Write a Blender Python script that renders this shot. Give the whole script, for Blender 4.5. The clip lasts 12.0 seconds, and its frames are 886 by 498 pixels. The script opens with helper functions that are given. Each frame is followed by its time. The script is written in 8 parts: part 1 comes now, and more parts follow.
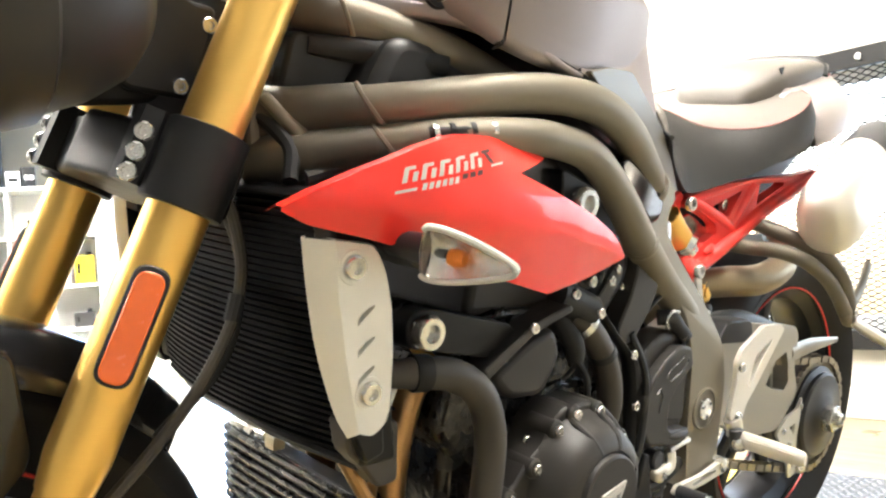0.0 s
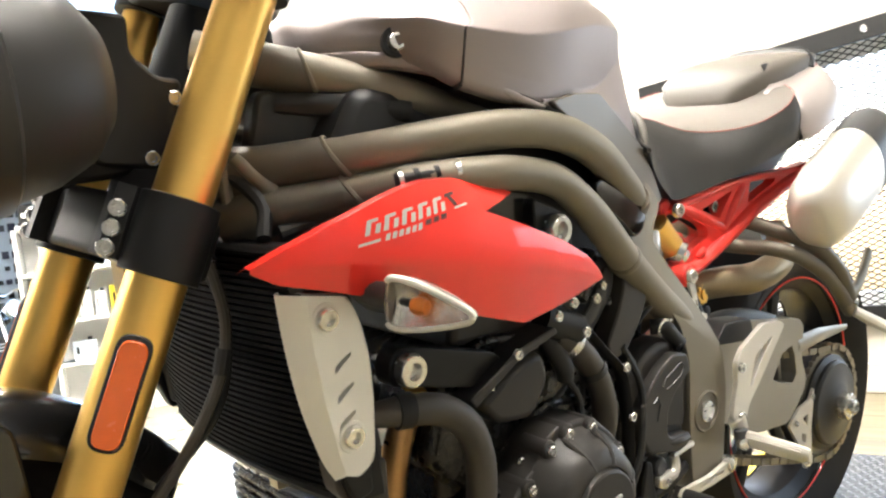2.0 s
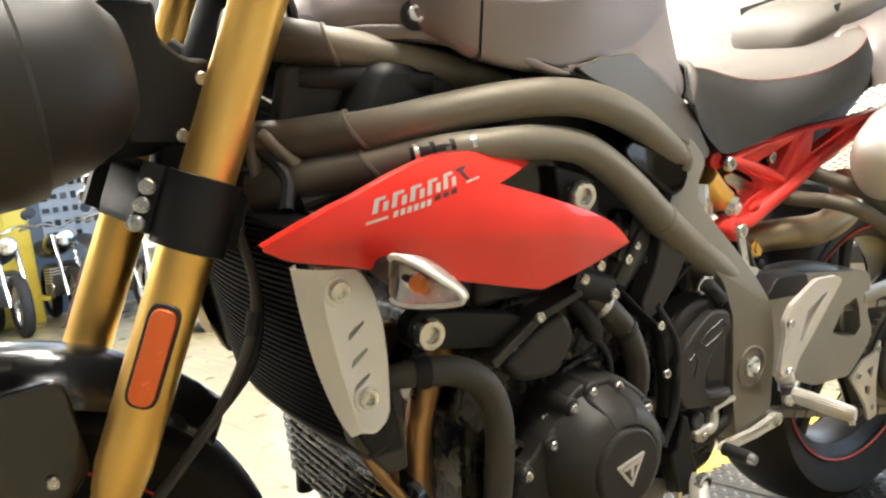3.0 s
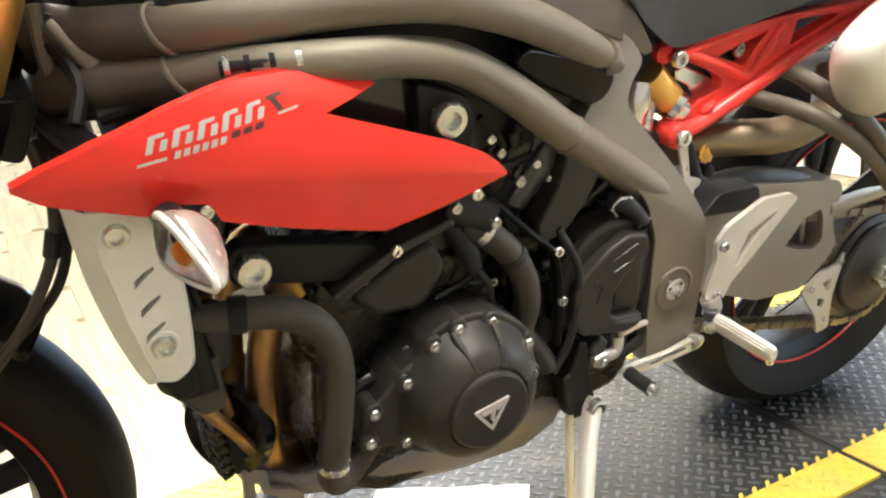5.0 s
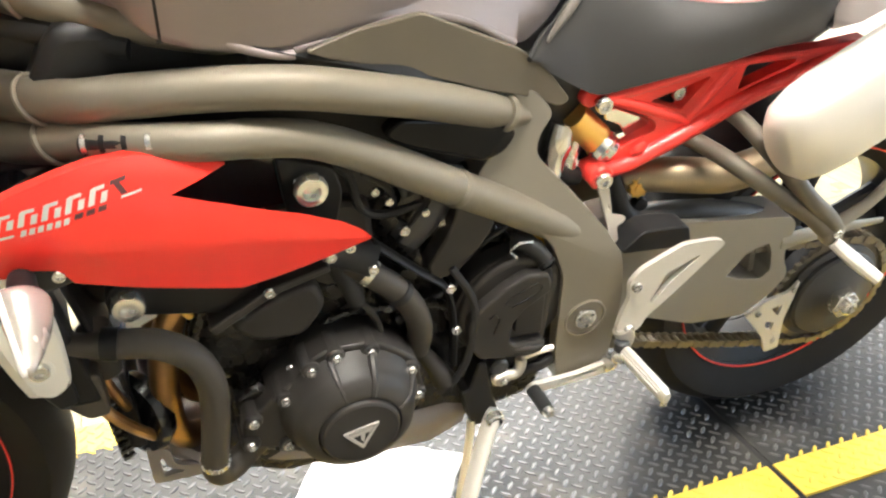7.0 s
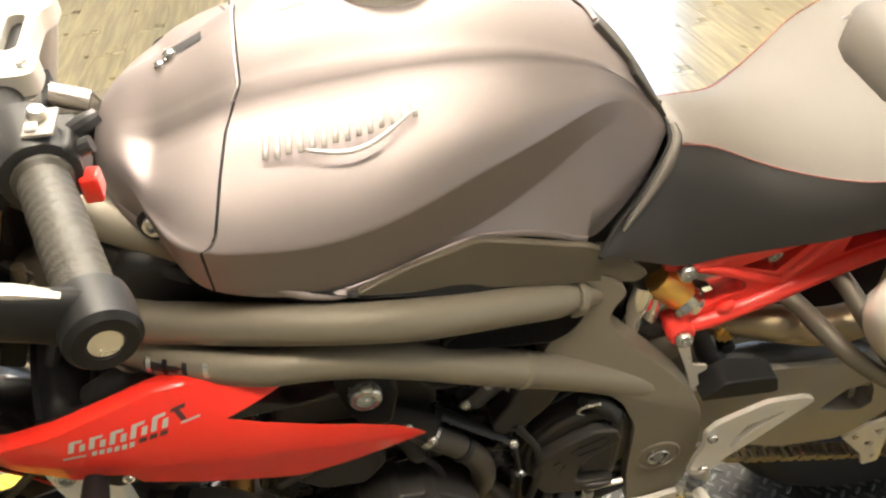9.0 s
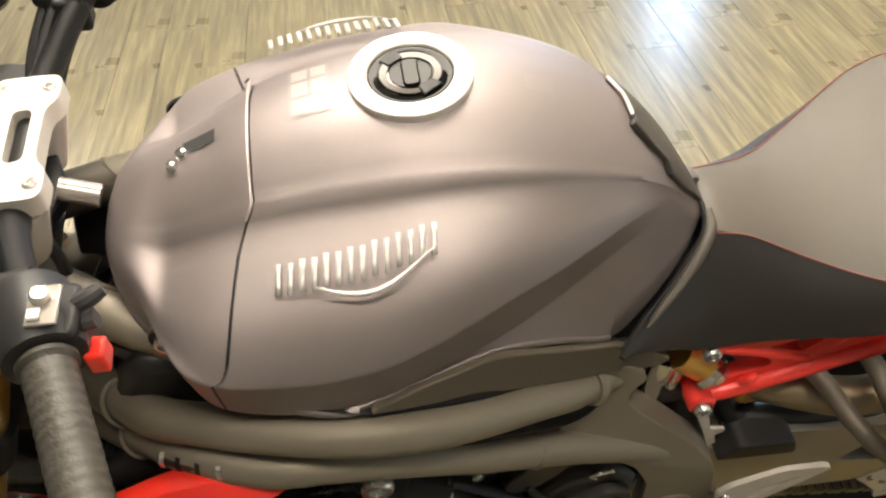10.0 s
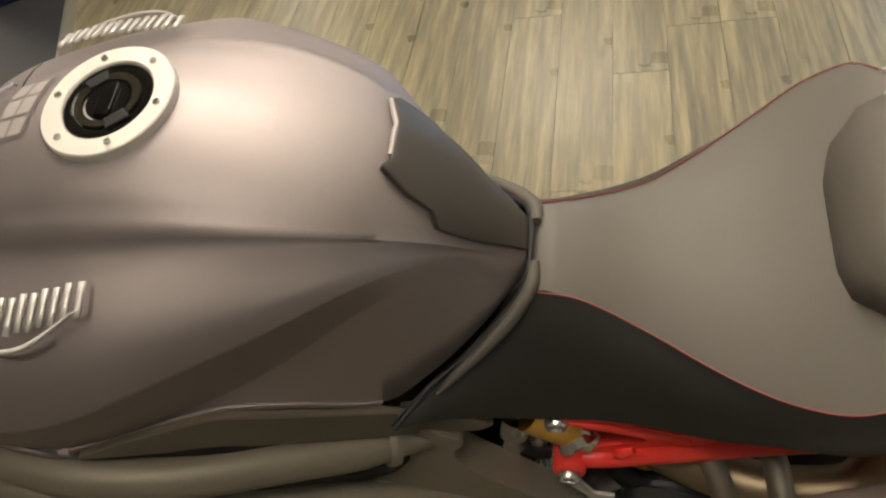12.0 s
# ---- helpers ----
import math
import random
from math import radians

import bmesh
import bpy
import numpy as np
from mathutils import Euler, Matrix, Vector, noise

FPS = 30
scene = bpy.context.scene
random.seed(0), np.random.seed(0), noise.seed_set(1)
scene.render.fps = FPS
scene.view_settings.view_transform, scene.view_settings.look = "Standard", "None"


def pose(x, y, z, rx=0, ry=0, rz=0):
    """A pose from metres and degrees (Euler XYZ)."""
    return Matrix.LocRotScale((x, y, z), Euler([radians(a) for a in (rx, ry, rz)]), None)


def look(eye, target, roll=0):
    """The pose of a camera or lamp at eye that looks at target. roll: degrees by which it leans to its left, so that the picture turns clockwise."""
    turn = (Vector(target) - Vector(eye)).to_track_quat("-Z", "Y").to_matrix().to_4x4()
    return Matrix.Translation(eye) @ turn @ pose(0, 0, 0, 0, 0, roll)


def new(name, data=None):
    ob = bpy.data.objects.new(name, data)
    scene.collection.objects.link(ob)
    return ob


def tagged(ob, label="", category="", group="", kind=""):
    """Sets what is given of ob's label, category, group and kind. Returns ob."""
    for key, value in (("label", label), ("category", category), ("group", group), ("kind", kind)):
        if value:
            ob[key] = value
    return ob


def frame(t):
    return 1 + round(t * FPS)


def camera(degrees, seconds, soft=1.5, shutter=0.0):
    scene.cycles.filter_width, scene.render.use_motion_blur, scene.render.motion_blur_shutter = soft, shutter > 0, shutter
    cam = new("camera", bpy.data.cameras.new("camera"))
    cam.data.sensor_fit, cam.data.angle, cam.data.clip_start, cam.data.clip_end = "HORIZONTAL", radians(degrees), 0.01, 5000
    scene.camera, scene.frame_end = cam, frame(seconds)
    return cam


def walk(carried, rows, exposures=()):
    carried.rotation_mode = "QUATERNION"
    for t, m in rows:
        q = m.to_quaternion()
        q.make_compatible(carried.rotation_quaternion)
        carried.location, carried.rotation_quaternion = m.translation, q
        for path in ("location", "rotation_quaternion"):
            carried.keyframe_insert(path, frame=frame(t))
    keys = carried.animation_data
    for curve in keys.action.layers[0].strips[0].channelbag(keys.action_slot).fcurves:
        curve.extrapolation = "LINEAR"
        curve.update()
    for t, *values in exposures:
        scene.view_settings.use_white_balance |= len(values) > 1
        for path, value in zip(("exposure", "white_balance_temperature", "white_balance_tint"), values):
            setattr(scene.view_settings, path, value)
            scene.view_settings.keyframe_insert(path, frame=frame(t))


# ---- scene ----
from mathutils.geometry import tessellate_polygon

# The machine leans on its stand: BIKE carries its own upright frame (x to the rear, y to its right side) into the room.
BIKE = pose(0, 0, -0.006, 11, 0, 0)
cam = camera(54.7, 12.0, soft=2.3)
PATH = [
    (0, (-0.105, -0.882, 0.624), (1.253, 0.586, 0.639), -4.6),
    (0.5, (-0.107, -0.899, 0.63), (1.262, 0.559, 0.669), -3.9),
    (1, (-0.094, -0.924, 0.635), (1.285, 0.525, 0.671), -6.5),
    (1.5, (-0.086, -0.934, 0.636), (1.271, 0.535, 0.666), -7.1),
    (2, (-0.079, -0.944, 0.657), (1.22, 0.576, 0.673), -9.1),
    (2.5, (-0.058, -0.971, 0.678), (1.182, 0.597, 0.623), -6.7),
    (3, (-0.02, -1.023, 0.695), (1.052, 0.659, 0.557), -8.9),
    (3.5, (0.035, -1.092, 0.683), (1.05, 0.623, 0.517), -8.1),
    (3.7, (0.058, -1.103, 0.662), (1.064, 0.613, 0.46), -8.1),
    (5.3, (0.274, -0.994, 0.839), (1.127, 0.672, 0.134), -3.8),
    (5.5, (0.306, -1.007, 0.861), (1.143, 0.653, 0.123), -2.1),
    (6, (0.414, -1.045, 0.849), (0.955, 0.719, 0.077), -1.1),
    (6.5, (0.482, -1.04, 0.851), (0.987, 0.708, 0.021), -4.3),
    (7, (0.46, -1.084, 0.97), (1.061, 0.601, 0.076), -1.9),
    (7.5, (0.446, -1.084, 1.095), (1.075, 0.57, 0.164), 1.8),
    (7.7, (0.471, -1.085, 1.118), (1.032, 0.592, 0.183), 0.8),
    (9.3, (0.593, -0.908, 1.267), (0.771, 0.652, 0.028), -2.3),
    (9.5, (0.593, -0.878, 1.295), (0.769, 0.594, -0.047), 0.2),
    (10, (0.626, -0.819, 1.374), (0.772, 0.68, 0.058), -3.5),
    (10.5, (0.706, -0.8, 1.404), (0.587, 0.757, 0.154), -7.8),
    (11, (0.86, -0.799, 1.386), (0.53, 0.694, 0.097), -10.6),
    (11.5, (0.955, -0.744, 1.377), (0.516, 0.687, 0.05), -14.4),
    (12, (1.04, -0.654, 1.345), (0.602, 0.681, -0.08), -14.7),
]
LIGHTMETER = [(0.0, 2.28, 6000, 10), (1.0, 2.02, 6000, 10), (2.5, 1.80, 6050, 10), (3.7, 1.55, 6200, 10), (5.5, 1.95, 6000, 10), (7.0, 2.14, 6000, 10), (7.7, 2.32, 6050, 10), (8.2, 1.80, 6250, 10), (8.7, 1.30, 6500, 10), (9.3, 0.92, 6800, 10), (10.5, 0.04, 6450, 10), (11.5, -0.26, 6550, 10), (12.0, -0.46, 6700, 10)]
walk(cam, [(t, look(eye, target, roll)) for t, eye, target, roll in PATH], LIGHTMETER)

# ---- world and light ----
world = bpy.data.worlds.new("daylight")
scene.world = world
world.use_nodes = True
wn = world.node_tree
sky = wn.nodes.new("ShaderNodeTexSky")
sky.sky_type, sky.sun_disc = "NISHITA", False
sky.sun_elevation, sky.sun_rotation = radians(38), radians(60)
wn.links.new(sky.outputs[0], wn.nodes["Background"].inputs[0])
wn.nodes["Background"].inputs[1].default_value = 0.12
LAMP = 24.0


# ---- materials ----
def surface(name, color, rough=0.5, metal=0.0, var=0.12, scale=30.0, grain=600.0, bump=0.02, coat=0.0, spots=0.0, seed=0.0, per="", rough_var=0.08, stretch=(1, 1, 1)):
    """A painted, cast or moulded surface: tone varies broadly and finely, with fine relief and uneven gloss."""
    m = bpy.data.materials.new(name)
    m.use_nodes = True
    nt, b = m.node_tree, m.node_tree.nodes["Principled BSDF"]
    node, link = nt.nodes.new, nt.links.new
    co, mp = node("ShaderNodeTexCoord"), node("ShaderNodeMapping")
    mp.inputs["Location"].default_value = (seed, seed * 0.7, seed * 0.3)
    mp.inputs["Scale"].default_value = stretch
    link(co.outputs["Object"], mp.inputs[0])
    big, fine = node("ShaderNodeTexNoise"), node("ShaderNodeTexNoise")
    big.inputs["Scale"].default_value, big.inputs["Detail"].default_value = scale, 5
    fine.inputs["Scale"].default_value, fine.inputs["Detail"].default_value = grain, 3
    for n in (big, fine):
        link(mp.outputs[0], n.inputs["Vector"])
    tone = node("ShaderNodeMath")
    tone.operation = "MULTIPLY_ADD"
    tone.inputs[1].default_value, tone.inputs[2].default_value = 2 * var, 1 - var
    both = node("ShaderNodeMath")
    both.operation = "MULTIPLY_ADD"
    both.inputs[1].default_value = 0.35
    link(fine.outputs[0], both.inputs[0])
    scaled = node("ShaderNodeMath")
    scaled.operation = "MULTIPLY"
    scaled.inputs[1].default_value = 0.65
    link(big.outputs[0], scaled.inputs[0])
    link(scaled.outputs[0], both.inputs[2])
    link(both.outputs[0], tone.inputs[0])
    value = tone.outputs[0]
    if per:
        src = node("ShaderNodeObjectInfo").outputs["Random"] if per == "object" else node("ShaderNodeNewGeometry").outputs["Random Per Island"]
        r = node("ShaderNodeMath")
        r.operation = "MULTIPLY_ADD"
        r.inputs[1].default_value, r.inputs[2].default_value = 0.3, 0.85
        link(src, r.inputs[0])
        mul = node("ShaderNodeMath")
        mul.operation = "MULTIPLY"
        link(value, mul.inputs[0])
        link(r.outputs[0], mul.inputs[1])
        value = mul.outputs[0]
    mixc = node("ShaderNodeVectorMath")
    mixc.operation = "SCALE"
    mixc.inputs[0].default_value = color
    link(value, mixc.inputs["Scale"])
    out = mixc.outputs[0]
    if spots:
        sp, ramp, mx = node("ShaderNodeTexNoise"), node("ShaderNodeValToRGB"), node("ShaderNodeMix")
        sp.inputs["Scale"].default_value, sp.inputs["Detail"].default_value = 9, 8
        ramp.color_ramp.elements[0].position, ramp.color_ramp.elements[1].position = 0.55, 0.75
        link(mp.outputs[0], sp.inputs["Vector"])
        link(sp.outputs[0], ramp.inputs[0])
        mx.data_type = "RGBA"
        mx.inputs[7].default_value = (0.30, 0.26, 0.20, 1)
        sc = node("ShaderNodeMath")
        sc.operation = "MULTIPLY"
        sc.inputs[1].default_value = spots
        link(ramp.outputs[0], sc.inputs[0])
        link(sc.outputs[0], mx.inputs[0])
        link(out, mx.inputs[6])
        out = mx.outputs[2]
    link(out, b.inputs["Base Color"])
    rv = node("ShaderNodeMath")
    rv.operation = "MULTIPLY_ADD"
    rv.inputs[1].default_value, rv.inputs[2].default_value = 2 * rough_var, rough - rough_var
    link(big.outputs[0], rv.inputs[0])
    link(rv.outputs[0], b.inputs["Roughness"])
    b.inputs["Metallic"].default_value = metal
    b.inputs["Coat Weight"].default_value, b.inputs["Coat Roughness"].default_value = coat, 0.04
    if bump:
        bp = node("ShaderNodeBump")
        bp.inputs["Strength"].default_value, bp.inputs["Distance"].default_value = bump, 0.001
        link(fine.outputs[0], bp.inputs["Height"])
        link(bp.outputs[0], b.inputs["Normal"])
    return m


def glow(name, color, strength):
    m = bpy.data.materials.new(name)
    m.use_nodes = True
    b = m.node_tree.nodes["Principled BSDF"]
    b.inputs["Base Color"].default_value = (*color, 1)
    b.inputs["Emission Color"].default_value, b.inputs["Emission Strength"].default_value = (*color, 1), strength
    return m


def clear(name, color, rough=0.05, alpha=1.0):
    m = bpy.data.materials.new(name)
    m.use_nodes = True
    b = m.node_tree.nodes["Principled BSDF"]
    b.inputs["Base Color"].default_value = (*color, 1)
    b.inputs["Transmission Weight"].default_value, b.inputs["Roughness"].default_value, b.inputs["IOR"].default_value = alpha, rough, 1.12
    return m


TANK = surface("matt_graphite_paint", (0.310, 0.270, 0.268), 0.54, 0.82, 0.05, 9, 2500, 0.012, rough_var=0.02)
FRAME = surface("satin_bronze_grey_paint", (0.215, 0.191, 0.147), 0.54, 0.34, 0.08, 18, 1500, 0.03)
SLEEVE = surface("dark_bronze_casting", (0.095, 0.083, 0.064), 0.5, 0.3, 0.10, 18, 900, 0.05)
RED = surface("gloss_red_paint", (0.95, 0.034, 0.020), 0.38, 0.0, 0.05, 8, 900, 0.0, coat=0.75, rough_var=0.03)
RED.node_tree.nodes["Principled BSDF"].inputs["Specular IOR Level"].default_value = 0.3
RED2 = surface("satin_red_paint", (0.90, 0.052, 0.040), 0.40, 0.0, 0.06, 25, 900, 0.01, coat=0.3)
GOLD = surface("gold_anodised_metal", (0.95, 0.60, 0.16), 0.36, 0.92, 0.03, 6, 1200, 0.005, rough_var=0.015)
BLACK = surface("satin_black_metal", (0.011, 0.011, 0.0115), 0.46, 0.0, 0.25, 30, 900, 0.03)
BLACK.node_tree.nodes["Principled BSDF"].inputs["Specular IOR Level"].default_value = 0.28
ENGINE = surface("brown_black_engine_casting", (0.031, 0.0282, 0.0252), 0.46, 0.0, 0.25, 22, 700, 0.14, rough_var=0.10)
# darker than ENGINE: the shade between the covers is put into this colour
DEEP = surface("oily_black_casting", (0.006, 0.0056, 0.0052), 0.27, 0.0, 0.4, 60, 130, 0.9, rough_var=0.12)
ENGINE.node_tree.nodes["Principled BSDF"].inputs["Specular IOR Level"].default_value = 0.38
PLASTIC = surface("matt_black_plastic", (0.012, 0.012, 0.0125), 0.48, 0.0, 0.2, 30, 1400, 0.08)
GLOSSBLACK = surface("gloss_black_paint", (0.012, 0.012, 0.013), 0.22, 0.0, 0.1, 15, 900, 0.0, coat=0.5)
RUBBER = surface("black_rubber", (0.012, 0.012, 0.012), 0.62, 0.0, 0.25, 40, 500, 0.12)
HOSE = surface("dark_rubber_hose", (0.050, 0.043, 0.034), 0.55, 0.0, 0.2, 40, 700, 0.08)
SEAT = surface("grey_vinyl", (0.100, 0.088, 0.074), 0.56, 0.0, 0.08, 14, 1300, 0.25)
PADRUBBER = surface("grey_brown_pad_rubber", (0.046, 0.040, 0.034), 0.42, 0.0, 0.12, 14, 900, 0.15)
SEATSIDE = surface("dark_grip_vinyl", (0.025, 0.0238, 0.0222), 0.52, 0.0, 0.10, 14, 1300, 0.35)
GRIP = surface("olive_grey_grip_rubber", (0.048, 0.043, 0.034), 0.5, 0.0, 0.3, 60, 240, 0.9)
STITCH = surface("red_thread", (0.27, 0.060, 0.052), 0.6, 0.0, 0.1, 60, 900, 0.1)
ALU = surface("brushed_aluminium", (0.66, 0.63, 0.58), 0.34, 0.85, 0.08, 20, 1200, 0.03, stretch=(1, 1, 8))
GUARDPAINT = surface("pale_silver_paint", (0.88, 0.85, 0.78), 0.40, 0.0, 0.05, 14, 900, 0.02)
CASTALU = surface("satin_cast_aluminium", (0.70, 0.67, 0.61), 0.48, 0.35, 0.07, 18, 900, 0.03)
CHROME = surface("polished_steel", (0.78, 0.77, 0.75), 0.16, 1.0, 0.05, 30, 900, 0.01)
BOLT = surface("zinc_bolt", (0.72, 0.71, 0.68), 0.26, 0.85, 0.15, 80, 900, 0.02)
SILVER = surface("silver_print", (0.62, 0.60, 0.57), 0.35, 0.3, 0.05, 30, 900, 0.0)
DARKPRINT = surface("dark_grey_print", (0.10, 0.03, 0.03), 0.4, 0.0, 0.1, 30, 900, 0.0)
HEADER = surface("burnt_header_steel", (0.42, 0.25, 0.11), 0.30, 0.9, 0.45, 22, 500, 0.03)
BURNT = surface("heat_tinted_steel", (0.30, 0.24, 0.155), 0.44, 0.85, 0.35, 16, 500, 0.03)
MUFFLER = surface("titanium_sleeve", (0.76, 0.72, 0.65), 0.40, 0.55, 0.06, 10, 900, 0.02)
CAPGREY = surface("dark_grey_end_cap", (0.062, 0.062, 0.065), 0.4, 0.3, 0.1, 20, 900, 0.03)
HUBGREY = surface("dark_hub_casting", (0.040, 0.040, 0.042), 0.46, 0.1, 0.15, 20, 900, 0.05)
CHAINM = surface("oily_chain_steel", (0.25, 0.22, 0.17), 0.4, 0.9, 0.25, 90, 900, 0.05)
SWING = surface("silver_bronze_paint", (0.33, 0.31, 0.27), 0.40, 0.55, 0.08, 14, 1200, 0.03)
TAIL = surface("silver_grey_paint", (0.42, 0.38, 0.37), 0.38, 0.4, 0.05, 12, 1200, 0.01)
TYRE = surface("tyre_rubber", (0.014, 0.0125, 0.011), 0.7, 0.0, 0.2, 30, 260, 0.12)
TYRE.node_tree.nodes["Principled BSDF"].inputs["Specular IOR Level"].default_value = 0.3
AMBER = surface("amber_reflector", (0.70, 0.125, 0.016), 0.25, 0.0, 0.10, 120, 900, 0.2, coat=0.5)
ORANGE = surface("orange_lens", (0.9, 0.25, 0.02), 0.3, 0.0, 0.1, 60, 600, 0.1, coat=0.3)
BRASSY = surface("pale_brass_clip", (0.55, 0.47, 0.30), 0.4, 0.3, 0.1, 60, 900, 0.0)
LIDBLACK = surface("smoked_black_lid", (0.006, 0.0056, 0.005), 0.07, 0.0, 0.1, 15, 900, 0.0)
LIDBLACK.node_tree.nodes["Principled BSDF"].inputs["Specular IOR Level"].default_value = 0.10
GOLDSMOKE = surface("smoked_brass", (0.022, 0.018, 0.011), 0.20, 0.3, 0.25, 40, 900, 0.0)
GLASS = clear("clear_plastic", (0.98, 0.97, 0.95), 0.03, 1.0)
SIGNALRIM = surface("pale_signal_rim", (0.66, 0.63, 0.58), 0.42, 0.0, 0.05, 20, 900, 0.01)
SIGNALBACK = surface("pale_signal_shell", (0.46, 0.42, 0.385), 0.25, 0.5, 0.05, 20, 900, 0.01)
BROWNGLOSS = surface("gloss_brown_trim", (0.115, 0.098, 0.072), 0.33, 0.0, 0.15, 14, 700, 0.02)
STAY = surface("dark_bronze_stay_paint", (0.150, 0.132, 0.100), 0.5, 0.3, 0.08, 18, 1500, 0.03)
BROWNGLOSS.node_tree.nodes["Principled BSDF"].inputs["Specular IOR Level"].default_value = 0.3
PLATE = surface("chequer_plate_steel", (0.030, 0.0302, 0.0288), 0.46, 0.08, 0.25, 7, 300, 0.06, spots=0.22, rough_var=0.12)
PLATE.node_tree.nodes["Principled BSDF"].inputs["Specular IOR Level"].default_value = 0.30
TREAD = surface("worn_tread_steel", (0.125, 0.125, 0.124), 0.34, 0.66, 0.25, 9, 400, 0.05, rough_var=0.1)
YELLOW = surface("yellow_floor_paint", (0.74, 0.52, 0.06), 0.45, 0.0, 0.15, 12, 400, 0.05, spots=0.25)
WALLPAINT = surface("cream_wall_paint", (0.51, 0.49, 0.435), 0.7, 0.0, 0.04, 3, 200, 0.06)
WHITE = surface("white_laminate", (0.80, 0.80, 0.78), 0.4, 0.0, 0.03, 6, 400, 0.0)
GREYWALL = surface("grey_wall_paint", (0.336, 0.336, 0.329), 0.7, 0.0, 0.05, 3, 200, 0.05)
BLUEWALL = surface("blue_grey_wall_paint", (0.13, 0.16, 0.20), 0.6, 0.0, 0.05, 2, 200, 0.04)
PEGGREY = surface("pale_pegboard", (0.42, 0.48, 0.55), 0.6, 0.0, 0.05, 6, 200, 0.05)
PAPER = surface("white_paper", (0.82, 0.82, 0.80), 0.6, 0.0, 0.02, 20, 600, 0.02)
YELLOWTIN = surface("yellow_tin", (0.62, 0.47, 0.03), 0.4, 0.0, 0.05, 12, 500, 0.0)
BLUETIN = surface("dark_blue_plastic", (0.005, 0.009, 0.036), 0.4, 0.0, 0.1, 12, 500, 0.02)


def wood(name):
    """Weathered-oak vinyl planks: pale and grey streaks along the plank, small dark knots."""
    m = surface(name, (0.40, 0.33, 0.20), 0.29, 0.0, 0.0, 3, 120, 0.05, per="object", rough_var=0.08)
    nt, b = m.node_tree, m.node_tree.nodes["Principled BSDF"]
    node, link = nt.nodes.new, nt.links.new
    co, mp, add = node("ShaderNodeTexCoord"), node("ShaderNodeMapping"), node("ShaderNodeVectorMath")
    info = node("ShaderNodeObjectInfo")
    shift = node("ShaderNodeVectorMath")
    shift.operation = "SCALE"
    shift.inputs[0].default_value = (13, 29, 5)
    link(info.outputs["Random"], shift.inputs["Scale"])
    link(co.outputs["Object"], add.inputs[0])
    link(shift.outputs[0], add.inputs[1])
    mp.inputs["Scale"].default_value = (42, 2.6, 1)
    link(add.outputs[0], mp.inputs[0])
    streak = node("ShaderNodeTexNoise")
    streak.inputs["Scale"].default_value, streak.inputs["Detail"].default_value, streak.inputs["Roughness"].default_value = 1.0, 7, 0.62
    link(mp.outputs[0], streak.inputs["Vector"])
    ramp = node("ShaderNodeValToRGB")
    e = ramp.color_ramp.elements
    e[0].position, e[0].color = 0.28, (0.120, 0.106, 0.074, 1)
    e[1].position, e[1].color = 0.72, (0.37, 0.312, 0.182, 1)
    mid = e.new(0.48)
    mid.color = (0.205, 0.178, 0.112, 1)
    link(streak.outputs[0], ramp.inputs[0])
    knots, kr = node("ShaderNodeTexVoronoi"), node("ShaderNodeValToRGB")
    kmap = node("ShaderNodeMapping")
    kmap.inputs["Scale"].default_value = (14, 5, 1)
    link(add.outputs[0], kmap.inputs[0])
    link(kmap.outputs[0], knots.inputs["Vector"])
    knots.inputs["Scale"].default_value = 0.55
    kr.color_ramp.elements[0].position, kr.color_ramp.elements[0].color = 0.03, (0.80, 0.78, 0.74, 1)
    kr.color_ramp.elements[1].position, kr.color_ramp.elements[1].color = 0.13, (1, 1, 1, 1)
    link(knots.outputs["Distance"], kr.inputs[0])
    mul = node("ShaderNodeMix")
    mul.data_type, mul.blend_type = "RGBA", "MULTIPLY"
    mul.inputs[0].default_value = 1
    link(ramp.outputs[0], mul.inputs[6])
    link(kr.outputs[0], mul.inputs[7])
    tone, fin = node("ShaderNodeMath"), node("ShaderNodeVectorMath")
    tone.operation = "MULTIPLY_ADD"
    tone.inputs[1].default_value, tone.inputs[2].default_value = 0.12, 0.92
    link(info.outputs["Random"], tone.inputs[0])
    fin.operation = "SCALE"
    link(mul.outputs[2], fin.inputs[0])
    link(tone.outputs[0], fin.inputs["Scale"])
    link(fin.outputs[0], b.inputs["Base Color"])
    return m


BEZEL = surface("brown_grey_bezel", (0.022, 0.0195, 0.017), 0.45, 0.05, 0.1, 15, 900, 0.03)
RIMBLACK = surface("black_rim_paint", (0.008, 0.008, 0.009), 0.42, 0.0, 0.15, 15, 900, 0.0)
RIMBLACK.node_tree.nodes["Principled BSDF"].inputs["Specular IOR Level"].default_value = 0.25
HEADSHELL = surface("dark_brown_grey_shell", (0.015, 0.0137, 0.0130), 0.5, 0.0, 0.15, 15, 900, 0.03)
FINBLACK = surface("black_radiator_paint", (0.005, 0.005, 0.005), 0.7, 0.0, 0.2, 30, 900, 0.05)
FINBLACK.node_tree.nodes["Principled BSDF"].inputs["Specular IOR Level"].default_value = 0.15
REFLECT = surface("bright_reflector", (0.93, 0.92, 0.90), 0.12, 0.85, 0.1, 200, 500, 0.9)
BELLY = surface("mauve_grey_belly_paint", (0.27, 0.245, 0.245), 0.42, 0.3, 0.05, 20, 900, 0.02)
WOOD = wood("weathered_oak_vinyl")


